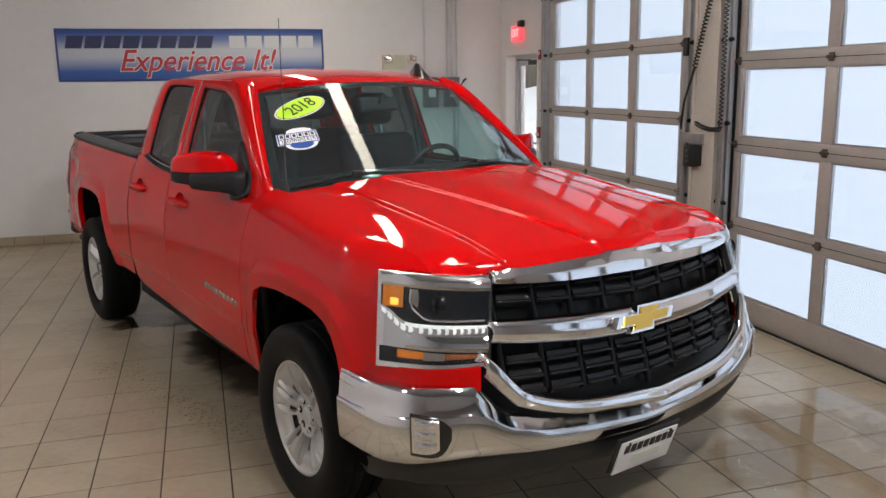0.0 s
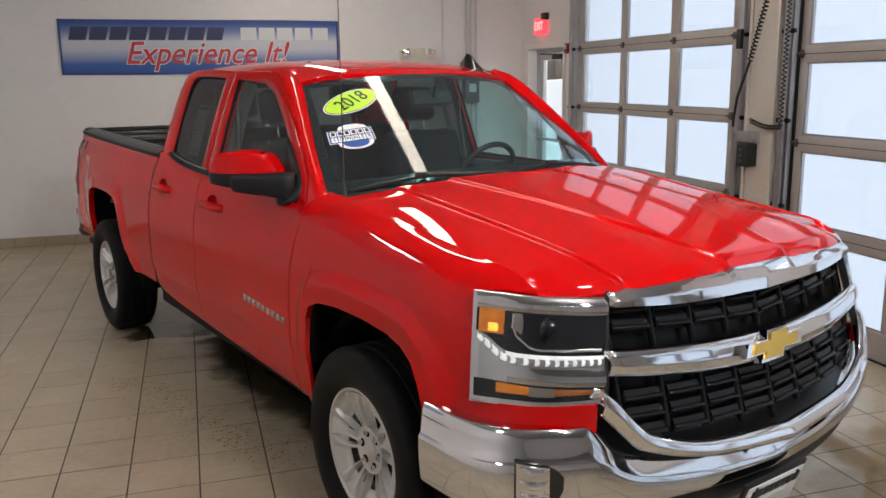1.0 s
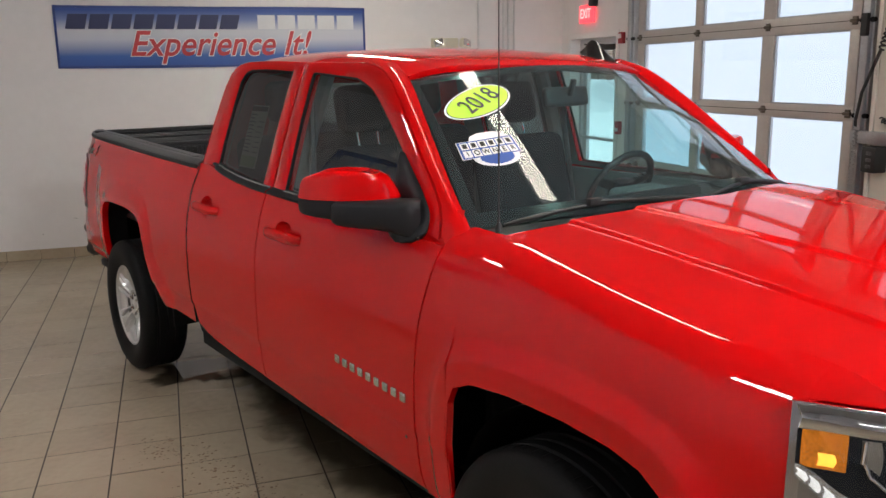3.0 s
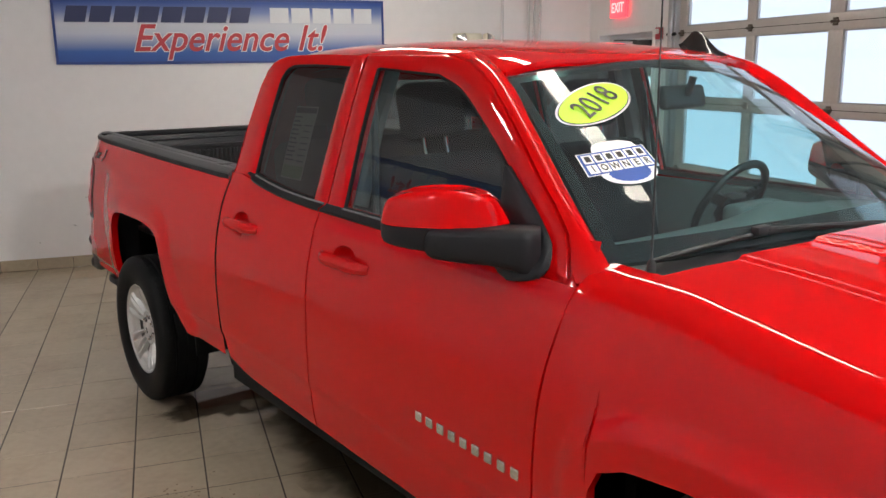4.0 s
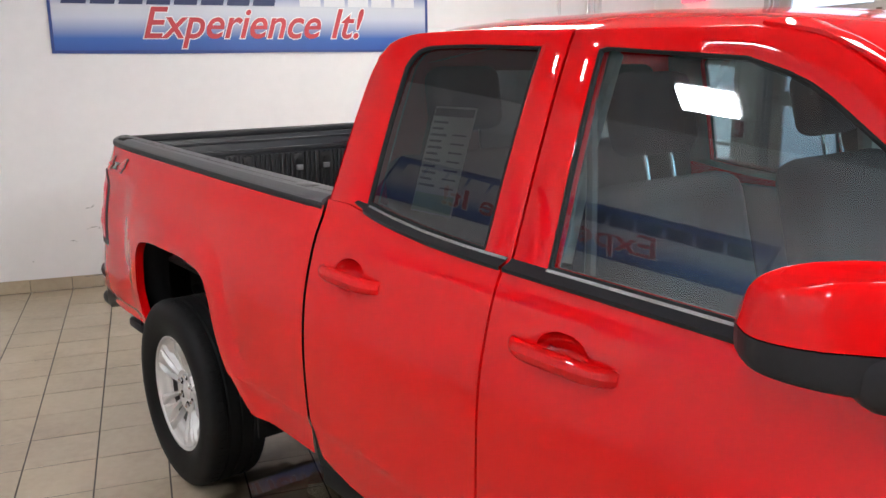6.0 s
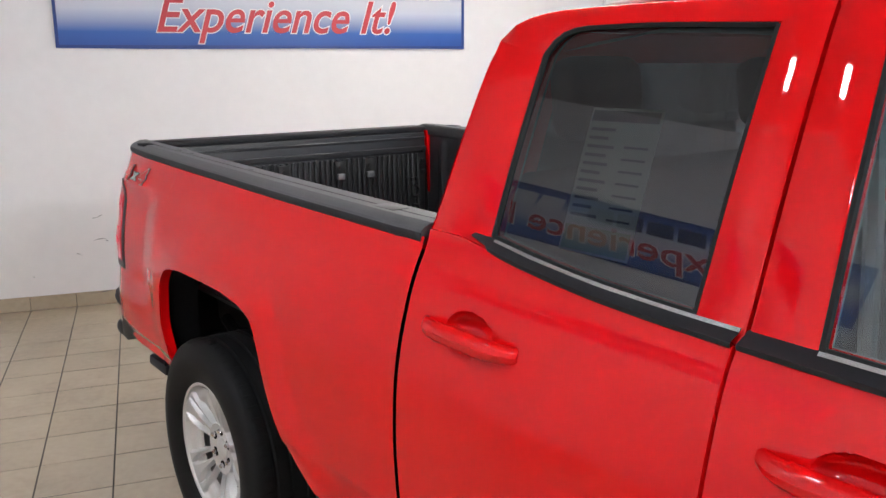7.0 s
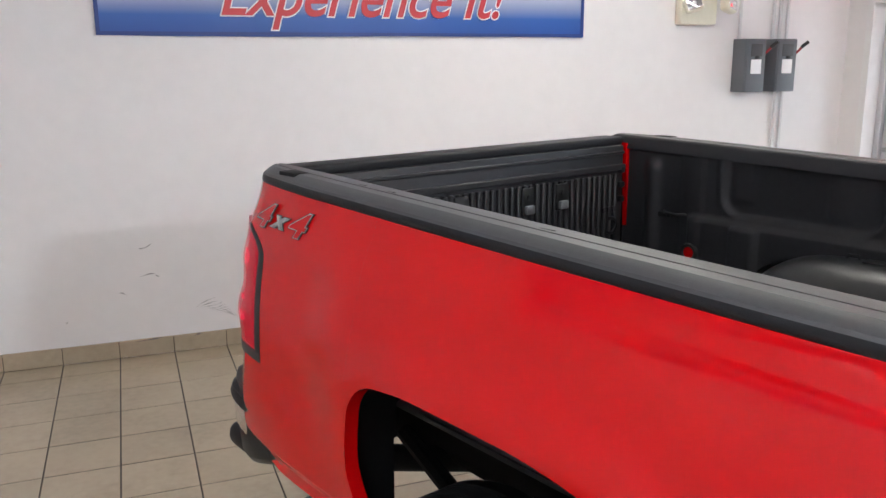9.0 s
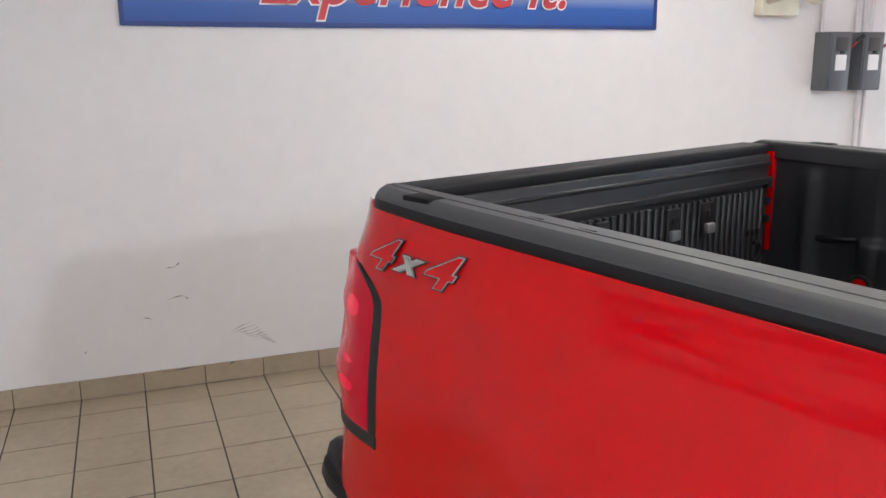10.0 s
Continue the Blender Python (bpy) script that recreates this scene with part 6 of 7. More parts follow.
    tube("tie_down", [(s * (BX - 0.004), 4.30, 1.13), (s * (BX - 0.03), 4.33, 1.13), (s * (BX - 0.03), 4.37, 1.13), (s * (BX - 0.004), 4.40, 1.13)], 0.006, BLACK, nm)
    hole = turned("liner_port", [(0.0, -0.004 * s), (0.019, -0.003 * s), (0.022, -0.004 * s)], RED, nm, 20)
    hole.location = (s * (BX - 0.030), 4.262, 0.998)
    pr_ = turned("port_rim", [(0.021, 0.006 * -s), (0.026, -0.010 * s), (0.032, -0.010 * s), (0.036, 0.004 * s)], BLACK, nm, 20)
    pr_.location = (s * (BX - 0.030), 4.262, 0.998)
    # rail cap: grooved top and a rolled outer edge, coloured lit and shaded
    top_, edge_, lip_ = [], [], []
    for y in lin(2.528, 4.676, 70):
        zb = z_bed(y)
        xo = max(side_x(y, zb) + 0.004, BX + 0.045) - 0.040 * ease((y - 4.60) / 0.085) ** 2
        drop = 0.016 * ease((y - 4.64) / 0.04) ** 2
        edge_.append([(s * x, y, zb + dz - (drop if dz > 0 else 0)) for x, dz in ((xo - 0.004, -0.016), (xo, -0.013), (xo + 0.002, -0.006), (xo + 0.0015, 0.002), (xo - 0.001, 0.008))])
        xw = xo - 0.024 - (BX - 0.004)
        prof = [(xo - 0.001, 0.008), (xo - 0.005, 0.014), (xo - 0.013, 0.020), (xo - 0.024, 0.0250), (xo - 0.034, 0.0285)]
        for f in (0.46,):
            xg = xo - 0.024 - f * xw
            prof += [(xg + 0.0035, 0.0285), (xg + 0.002, 0.0262), (xg - 0.002, 0.0262), (xg - 0.0035, 0.0285)]
        prof += [(BX + 0.008, 0.0285), (BX - 0.002, 0.0275)]
        lip_.append([(s * x, y, zb + dz - (drop if dz > 0 else 0)) for x, dz in ((BX - 0.002, 0.0275), (BX - 0.008, 0.024), (BX - 0.011, 0.016), (BX - 0.014, -0.024))])
        top_.append([(s * x, y, zb + dz - (drop if dz > 0 else 0)) for x, dz in prof])
    top_.insert(0, [(x, y - 0.002, min(z, z_bed(2.55) - 0.02)) for x, y, z in top_[0]])
    edge_.insert(0, [(x, y - 0.002, min(z, z_bed(2.55) - 0.02)) for x, y, z in edge_[0]])
    top_.append([(x, y + 0.004, z - 0.020) for x, y, z in top_[-1]])
    edge_.append([(x, y + 0.004, z - 0.020) for x, y, z in edge_[-1]])
    rail = sheet("bed_rail_cap", top_, GREY_PLASTIC, truck, "grooved plastic rail cap, greyer for its lit top", flange=0, core=(s * 0.8, 3.6, 1.0), sharp=15)
    sheet("shaded_rail_edge", edge_, PLASTIC, rail, "rolled rail edge, darker copy for its shaded side", flange=0, core=(s * 0.7, 3.6, 1.35), sharp=60)
    sheet("rail_lip", lip_, LINER, rail, "black inner lip of the rail", flange=0, core=(s * 0.9, 3.6, 1.35), sharp=60)
    # dark plate on the cap paints the shade of an open stake hole
    box("stake_pocket_shade", (min(s * 0.786, s * 0.828), 4.425, z_bed(4.46) + 0.020), (max(s * 0.786, s * 0.828), 4.505, z_bed(4.46) + 0.0300), DOOR_DARK, rail, 0.0008)
    box("stake_cover", (min(s * 0.762, s * 0.812), 2.70, z_bed(2.75) + 0.0262), (max(s * 0.762, s * 0.812), 2.80, z_bed(2.75) + 0.0300), GREY_PLASTIC, rail, 0.002)
    for y0 in (4.05, 4.17, 3.55):
        box("rail_mark", (min(s * 0.772, s * 0.776), y0, z_bed(y0) + 0.0270), (max(s * 0.772, s * 0.776), y0 + 0.07, z_bed(y0) + 0.0296), PLASTIC, rail, 0.0005)

# tailgate
tg = box("tailgate", (-0.745, 4.625, 0.80), (0.745, 4.70, 1.372), RED, truck, 0.012, "red tailgate with ribbed black liner")
box("liner_panel", (-0.715, 4.585, 0.86), (0.715, 4.628, 1.372), LINER, tg, 0.006)
bm = bmesh.new()
for k in range(44):
    x = -0.66 + k * 0.0307
    add_box(bm, (x - 0.009, 4.570, 0.90), (x + 0.009, 4.588, 1.265), 0.004, 1)
part("liner_rib", bm, LINER, tg)
boxes("liner_ledge", [((-0.712, 4.568, 1.278), (0.712, 4.60, 1.300)), ((-0.712, 4.576, 1.338), (0.712, 4.60, 1.350))], LINER, tg, 0.003)
box("top_cap", (-0.735, 4.60, 1.368), (0.735, 4.70, 1.402), PLASTIC, tg, 0.010, seg=3)
for x in (-0.46, -0.137, 0.171, 0.344):
    box("latch_plate", (x - 0.030, 4.560, 1.160), (x + 0.030, 4.572, 1.258), BLACK, tg, 0.005)
    box("bracket", (x - 0.020, 4.546, 1.166), (x + 0.020, 4.562, 1.196), TRACK, tg, 0.004)
    tube("bolt", [(x, 4.562, 1.225), (x, 4.553, 1.225)], 0.011, BLACK, tg, 10)
for s in (-1, 1):
    sheet("gate_gap_strip", [[(s * (0.785 - w), 4.600, z), (s * (0.785 - w), 4.580, z), (s * (0.785 - 0.5 * w), 4.577, z), (s * 0.785, 4.580, z), (s * 0.785, 4.602, z)] for z, w in ((0.96, 0.040), (1.05, 0.043), (1.15, 0.047), (1.25, 0.054), (1.32, 0.062), (1.380, 0.066))], RED, truck, flange=0, core=(s * 0.76, 4.62, 1.2))
    box("gate_gap_filler", (min(s * 0.70, s * 0.79), 4.604, 0.84), (max(s * 0.70, s * 0.79), 4.622, 1.366), UNDER, truck, 0.002)
    for z in (1.277, 1.220, 1.163):
        box("liner_clip", (min(s * 0.684, s * 0.708), 4.566, z - 0.012), (max(s * 0.684, s * 0.708), 4.588, z + 0.012), PLASTIC, tg, 0.005)
    for z in (1.066, 0.963):
        ring = [(s * (0.628 + 0.030 * math.cos(a)), 4.566, z + 0.030 * math.sin(a)) for a in lin(-2.2, 1.9, 14)]
        tube("liner_boss", ring, 0.007, PLASTIC, tg, 8)
    boxes("liner_tab", [((s * 0.614 + q - 0.007, 4.562, 1.120), (s * 0.614 + q + 0.007, 4.574, 1.140)) for q in (-0.028, 0.0, 0.028)], PLASTIC, tg, 0.002)

# tail lamps: black bezel with a red lens that bulges twice
for s in (-1, 1):
    def lamp_edge(z):
        return herm(z, [0.90, 0.94, 1.19, 1.225, 1.27], [4.485, 4.478, 4.500, 4.535, 4.640])
    zz = lin(0.925, 1.256, 40)
    gg, ll = [], []
    for z in zz:
        y0 = lamp_edge(z)
        x0 = side_x(y0, z)
        bul = 0.020 * (1 + math.cos(2 * math.pi * (z - 1.165) / 0.155)) * 0.5
        pts = [(x0 + 0.001, y0), (x0 + 0.004, y0 + 0.006), (side_x(y0 + 0.023, z) + 0.005, y0 + 0.025)]
        gg.append([(s * x, y, z) for x, y in pts])
        yl0 = y0 + 0.022
        row = []
        for k in range(13):
            f = k / 12
            y = yl0 + (4.72 - yl0) * min(f / 0.55, 1.0)
            x = side_x(min(y, 4.70), z) + 0.002
            if f > 0.55:
                q = (f - 0.55) / 0.45
                x = (side_x(4.70, z) + 0.002) * (1 - q) + 0.76 * q
                y = 4.72 + (0.022 + bul) * math.sin(math.pi * q * 0.5) ** 0.5
            else:
                x += (0.004 + bul * 0.5) * (f / 0.55)
                y += bul * (f / 0.55) ** 3
            row.append((s * x, y, z))
        ll.append(row)
    ll.append([(x - s * 0.040, y - 0.030, z + 0.004) for x, y, z in ll[-1]])
    tl = sheet("tail_lamp", ll, RED_LENS, truck, "red tail lamp in black bezel", flange=0.004, core=(0, 4.0, 1.1), sharp=60)
    sheet("bezel", gg, BLACK, tl, flange=0.01, core=(0, 4.4, 1.1))
    for zc_, rad in ((1.165, 0.034), (1.010, 0.034)):
        bulb = []
        for j in range(9):
            row = []
            for k in range(9):
                q, z = 0.10 + 0.5 * k / 8, zc_ + rad * (j / 4 - 1)
                half = math.sqrt(max(1 - ((z - zc_) / rad) ** 2, 0.0))
                q = 0.35 + (q - 0.35) * half
                x = (side_x(4.70, z) + 0.002) * (1 - q) + 0.76 * q
                row.append((s * (x + 0.002), 4.7215 + (0.022 + 0.018) * math.sin(math.pi * q * 0.5) ** 0.5, z))
            bulb.append(row)
        sheet("lamp_bulb", bulb, TAIL_LIT, tl, "brighter round bulb field", flange=0, core=(0, 4.0, 1.1))
    for zc_, ga, gb, rad in ((1.168, 0.30, 0.62, 0.022), (1.056, 0.34, 0.60, 0.007), (1.004, 0.30, 0.64, 0.014)):
        glow = []
        for j in range(9):
            row = []
            for k in range(9):
                z = zc_ + rad * (j / 4 - 1)
                half = math.sqrt(max(1 - (j / 4 - 1) ** 2, 0.02))
                g_ = (ga + gb) / 2 + (gb - ga) / 2 * (k / 4 - 1) * half
                yl0 = lamp_edge(z) + 0.022
                bul = 0.020 * (1 + math.cos(2 * math.pi * (z - 1.165) / 0.155)) * 0.5
                y = yl0 + (4.72 - yl0) * g_
                row.append((s * (side_x(min(y, 4.70), z) + 0.0035 + (0.004 + bul * 0.5) * g_), y + bul * g_ ** 3, z))
            glow.append(row)
        sheet("lamp_bulb", glow, TAIL_LIT, tl, "brighter bulb field", flange=0, core=(0, 4.0, 1.1))
    g3 = [[(s * (side_x(lamp_edge(0.925) + f * (4.70 - lamp_edge(0.925)), 0.92) + 0.003), lamp_edge(0.925) + f * (4.71 - lamp_edge(0.925)), z) for f in lin(0, 1, 10)] for z in (0.898, 0.912, 0.926)]
    sheet("bezel_foot", g3, BLACK, tl, flange=0.01, core=(0, 4.4, 1.1))

# badges
rot = Matrix(((0, 0, -1, 0), (-1, 0, 0, 0), (0, 1, 0, 0), (0, 0, 0, 1)))
for ch, y, size in (("4", 4.532, 0.092), ("x", 4.432, 0.062), ("4", 4.336, 0.092)):
    for off, mm, dep in ((0.0050, BLACK, 0.0005), (0.0032, BADGE_EDGE, 0.0020), (0.0012, RED if ch == "4" else BADGE, 0.0040)):
        zc_ = 1.290
        xx = -(side_x(y, zc_) + 0.0024 + dep * 0.6 + 0.002 * ease((y - 4.4) / 0.1))
        slope = math.degrees(math.atan2(side_x(y, 1.25) - side_x(y, 1.33), 0.08))
        yaw = math.degrees(math.atan2(side_x(y - 0.05, zc_) - side_x(y + 0.05, zc_), 0.10))
        t = text("four_by_four_badge" if mm is BLACK else "badge_face", ch, size, mm, truck, (0, 0, 0), Matrix(), 0.30, 0.0010, off)
        t.matrix_basis = Matrix.Translation((xx, y, zc_)) @ Euler((0, radians(slope), radians(-yaw))).to_matrix().to_4x4() @ rot @ Matrix.Diagonal((1.80, 1, 1, 1))
# model name, as plain bars
for k in range(9):
    y = 1.045 - 0.0515 * k
    z = 0.782 - 0.0017 * k
    box("name_bar", (-(side_x(y, z) + 0.006), y - 0.030, z - 0.015), (-(side_x(y, z) - 0.004), y, z + 0.015), BADGE, truck, 0.003, "chrome model name bar")
tube("wheel_pin", [(-(side_x(0.62, 0.62) + 0.002), 0.62, 0.632), (-(side_x(0.62, 0.62) - 0.01), 0.62, 0.632)], 0.006, BLACK, truck)


# windshield stickers
def on_ws(u, v, lift):
    p, e = ws_point(u, v), 0.01
    n_ = np.cross(ws_point(u + e, v) - p, ws_point(u, v + e) - p)
    n_ /= np.linalg.norm(n_)
    if n_[1] > 0:
        n_ = -n_
    return p + n_ * lift


def disc_on_ws(name, u0, v0, pts, lift, m, parent_):
    """A flat sticker whose outline pts (metres across and up) bends with the glass."""
    vs = []
    for a, b in pts:
        vs.append(on_ws(u0 + a / 0.69, v0 + b / 0.92, lift))
    c = np.mean(vs, 0)
    verts = [tuple(c)] + [tuple(p) for p in vs]
    n = len(vs)
    return obj(name, verts, [(0, 1 + k, 1 + (k + 1) % n) for k in range(n)], m, parent_)


def oval(a, b, ang, n=40, wob=0.0):
    c, s = math.cos(radians(ang)), math.sin(radians(ang))
    return [(a * math.cos(w) * c - b * math.sin(w) * (1 + wob) * s, a * math.cos(w) * s + b * math.sin(w) * c) for w in [2 * math.pi * k / n for k in range(n)]]


U1, V1 = -0.720, 0.750
yr = disc_on_ws("year_sticker", U1, V1, oval(0.150, 0.086, 33), 0.004, STICK_WHITE, truck)
tagged(yr, "lime green oval sticker with year")
disc_on_ws("oval_line", U1, V1, oval(0.1435, 0.0795, 33), 0.005, BLACK, yr)
disc_on_ws("oval_face", U1, V1, oval(0.1405, 0.0765, 33), 0.006, LIME, yr)
p0 = on_ws(U1, V1, 0.0075)
ex_ = on_ws(U1 + 0.05, V1, 0.0075) - on_ws(U1 - 0.05, V1, 0.0075)
ey_ = on_ws(U1, V1 + 0.05, 0.0075) - on_ws(U1, V1 - 0.05, 0.0075)
ex_, ey_ = Vector(ex_).normalized(), Vector(ey_)
ez_ = ex_.cross(ey_).normalized()
ey_ = ez_.cross(ex_)
mt = Matrix((ex_, ey_, ez_)).transposed().to_4x4()
tx = text("year", "2018", 0.100, BLACK, yr, (0, 0, 0), Matrix(), 0.05, 0.0006, 0, 0.85)
tx.matrix_basis = Matrix.Translation(p0) @ mt @ Matrix.Rotation(radians(31), 4, "Z") @ Matrix.Diagonal((0.84, 1.08, 1, 1))
U2, V2 = -0.810, 0.432
rp = disc_on_ws("report_sticker", U2 + 0.015, V2 - 0.055, oval(0.066, 0.056, 0), 0.0035, STICK_WHITE, truck)
tagged(rp, "white and blue history report sticker")
disc_on_ws("sticker_top", U2 + 0.02, V2 + 0.065, [(-0.062, -0.02), (0.062, -0.02), (0.052, 0.018), (0.024, 0.034), (-0.024, 0.034), (-0.052, 0.018)], 0.0038, STICK_WHITE, rp)
disc_on_ws("seal", U2 + 0.015, V2 - 0.060, [(0.050 * (1 - 0.07 * (k % 2)) * math.cos(k * math.pi / 20), 0.042 * (1 - 0.07 * (k % 2)) * math.sin(k * math.pi / 20)) for k in range(40)], 0.005, STICK_BLUE, rp)
disc_on_ws("plate_edge", U2, V2, [(-0.086, -0.054), (0.086, -0.048), (0.086, 0.056), (-0.086, 0.050)], 0.0055, STICK_WHITE, rp)
disc_on_ws("plate_field", U2, V2, [(-0.083, -0.051), (0.083, -0.045), (0.083, 0.053), (-0.083, 0.047)], 0.0062, STICK_BLUE, rp)
for r_ in (0.5, -0.5):
    for k in range(6):
        cx_ = (-2.5 + k) * 0.0262
        cy_ = r_ * 0.046 + cx_ * 0.035
        disc_on_ws("letter_tile", U2 + cx_ / 0.69, V2 + cy_ / 0.92, [(-0.0115, -0.0195), (0.0115, -0.0195), (0.0115, 0.0195), (-0.0115, 0.0195)], 0.0069, STICK_WHITE, rp)
        if r_ > 0:
            disc_on_ws("letter_bar", U2 + cx_ / 0.69, V2 + cy_ / 0.92, [(-0.0065, -0.013), (0.0065, -0.013), (0.0065, 0.013), (-0.0065, 0.013)], 0.0076, BLACK, rp)
        else:
            q0 = on_ws(U2 + cx_ / 0.69, V2 + cy_ / 0.92, 0.0078)
            t_ = text("letter", "1OWNER"[k], 0.034, BLACK, rp, (0, 0, 0), Matrix(), 0, 0.0003, 0.0006)
            t_.matrix_basis = Matrix.Translation(q0) @ mt @ Matrix.Diagonal((0.72, 1, 1, 1))

# paper sheet inside the quarter window
gg = [[(-(herm(z, [1.24, 1.31, 1.54, 1.765], [0.872, 0.849, 0.774, 0.692]) - 0.030), y, z) for y in lin(1.98, 2.15, 6)] for z in lin(1.36, 1.63, 8)]
pp = sheet("window_sheet", gg, PAPER, truck, "printed price sheet inside rear window", flange=0)
for z0, z1, m in ((1.605, 1.625, BLACK), (1.365, 1.41, PAPER_GREEN)):
    sheet("print_band", [[(-(herm(z, [1.24, 1.31, 1.54, 1.765], [0.872, 0.849, 0.774, 0.692]) - 0.028), y, z) for y in lin(1.985, 2.145, 4)] for z in lin(z0, z1, 3)], m, pp, flange=0)

for r in range(11):
    z0 = 1.590 - 0.016 * r
    w_ = (0.060, 0.048, 0.066, 0.052)[r % 4]
    sheet("print_line", [[(-(herm(z, [1.24, 1.31, 1.54, 1.765], [0.872, 0.849, 0.774, 0.692]) - 0.028), y, z) for y in lin(2.140 - w_, 2.140, 3)] for z in (z0 - 0.0028, z0 + 0.0028)], BOX_GREY, pp, flange=0)
for r in range(7):
    z0 = 1.560 - 0.022 * r
    sheet("print_line", [[(-(herm(z, [1.24, 1.31, 1.54, 1.765], [0.872, 0.849, 0.774, 0.692]) - 0.028), y, z) for y in lin(1.995, 2.050, 3)] for z in (z0 - 0.002, z0 + 0.002)], BOX_GREY, pp, flange=0)

# ---- rear bumper, frame and running gear ----
g = []
RBP = [(0.925, 4.46), (0.922, 4.58), (0.908, 4.69), (0.875, 4.765), (0.79, 4.815), (0.5, 4.85), (0.0, 4.86)]
for x, y in curve(RBP + [(-a, b) for a, b in RBP[-2::-1]], 61):
    g.append([(x * 0.93, y - 0.05, 0.745), (x * 0.985, y - 0.012, 0.750), (x, y, 0.735), (x * 1.003, y + 0.003, 0.700), (x, y, 0.640), (x * 0.985, y - 0.012, 0.600), (x * 0.95, y - 0.06, 0.590)])
rb = sheet("rear_bumper", g, CHROME, truck, "chrome rear bumper with black step pad", flange=0, core=(0, 4.3, 0.65), sharp=60)
g = []
for x, y in curve(RBP + [(-a, b) for a, b in RBP[-2::-1]], 61):
    g.append([(x * 0.86, y - 0.10, 0.752), (x * 0.97, y - 0.02, 0.762), (x * 1.004, y + 0.004, 0.752), (x * 1.010, y + 0.008, 0.730), (x * 1.006, y + 0.006, 0.716)])
sheet("step_pad", g, PLASTIC, rb, flange=0.006, core=(0, 4.3, 0.5))
for s in (-1, 1):
    cap_ = []
    for f in lin(0, 1, 22):
        y = 4.30 + 0.48 * f
        zt, zb, x = 0.660 + 0.130 * ease(f * 1.15), 0.635 - 0.100 * ease(f * 1.2), 0.938 - 0.075 * f ** 3
        cap_.append([(s * x_, y + dy, z) for x_, dy, z in ((0.78, 0, zt - 0.005), (x - 0.03, 0, zt), (x - 0.008, 0, zt - 0.008), (x, 0, zt - 0.03), (x + 0.003, 0, (zt * 0.6 + zb * 0.4)), (x, 0, zb + 0.025), (x - 0.012, 0, zb + 0.004), (x - 0.05, 0, zb), (0.78, 0, zb))])
    cap_.append([(x_ * 0.98, y + 0.012, 0.66 + (z - 0.66) * 0.8) for x_, y, z in cap_[-1]])
    sheet("end_cap", cap_, PLASTIC, rb, "black plastic bumper corner", flange=0, core=(s * 0.7, 4.5, 0.65), sharp=60)
    box("corner_step", (min(s * 0.72, s * 0.895), 4.66, 0.525), (max(s * 0.72, s * 0.895), 4.815, 0.605), PLASTIC, rb, 0.036, seg=4)
    box("frame_rail", (min(s * 0.40, s * 0.48), -0.80, 0.47), (max(s * 0.40, s * 0.48), 3.10, 0.62), UNDER, truck, 0.01)
    box("frame_kickup", (min(s * 0.40, s * 0.53), 3.08, 0.600), (max(s * 0.40, s * 0.53), 4.62, 0.80), UNDER, truck, 0.01)
    # leaf spring and damper
    tube("leaf_spring", [(s * 0.58, 2.95, 0.60), (s * 0.58, 3.3, 0.50), (s * 0.58, WB, 0.47), (s * 0.58, 4.0, 0.52), (s * 0.58, 4.3, 0.66)], 0.026, UNDER, truck, 8)
    tube("damper", [(s * 0.55, WB + 0.10, 0.42), (s * 0.46, WB + 0.30, 0.84)], 0.030, UNDER, truck, 10)
    # front wheel liner
    gg = []
    for a in lin(-20, 200, 23):
        c, sn = math.cos(radians(a)), math.sin(radians(a))
        gg.append([(s * 0.52, 0.44 * c * 0.95 - 0.04, 0.47 + 0.46 * sn), (s * 0.92, 0.44 * c * 0.95 - 0.04, 0.47 + 0.46 * sn)])
    sheet("wheel_liner", gg, UNDER, truck, flange=0)
    box("engine_bay_side", (min(s * 0.48, s * 0.52), -0.70, 0.40), (max(s * 0.48, s * 0.52), 0.40, 1.05), UNDER, truck, 0)
    gg = []
    for a in lin(0, 180, 25):
        c, sn = math.cos(radians(a)), math.sin(radians(a))
        yy_ = WB - 0.065 + 0.455 * (abs(c) ** 0.55) * (1 if c > 0 else -1)
        zz_ = 0.60 + 0.46 * abs(sn) ** 0.45
        gg.append([(s * (0.80 if yy_ > 3.9 and zz_ < 0.90 else 0.69), yy_, zz_), (s * 0.945, yy_, zz_)])
    sheet("wheel_liner", gg, UNDER, truck, flange=0)
    box("liner_wall", (min(s * 0.54, s * 0.56), 2.95, 0.40), (max(s * 0.54, s * 0.56), 3.88, 0.93), UNDER, truck, 0)
    box("liner_wall", (min(s * 0.54, s * 0.56), 3.88, 0.655), (max(s * 0.54, s * 0.56), 4.30, 0.84), UNDER, truck, 0)
    # added plate that keeps bright floor from showing through the wheel well
    box("well_block_plate", (min(s * 0.40, s * 0.80), 4.50, 0.53), (max(s * 0.40, s * 0.80), 4.53, 0.80), UNDER, truck, 0.004)
    box("bed_underside", (min(s * 0.60, s * 0.75), 2.60, 0.80), (max(s * 0.60, s * 0.75), 3.2, 0.86), UNDER, truck, 0)
    box("mud_flap", (min(s * 0.70, s * 0.875), 3.02, 0.40), (max(s * 0.70, s * 0.875), 3.04, 0.62), UNDER, truck, 0.004)
    box("mud_flap", (min(s * 0.80, s * 0.925), 4.10, 0.535), (max(s * 0.80, s * 0.925), 4.29, 0.580), PLASTIC, truck, 0.012)
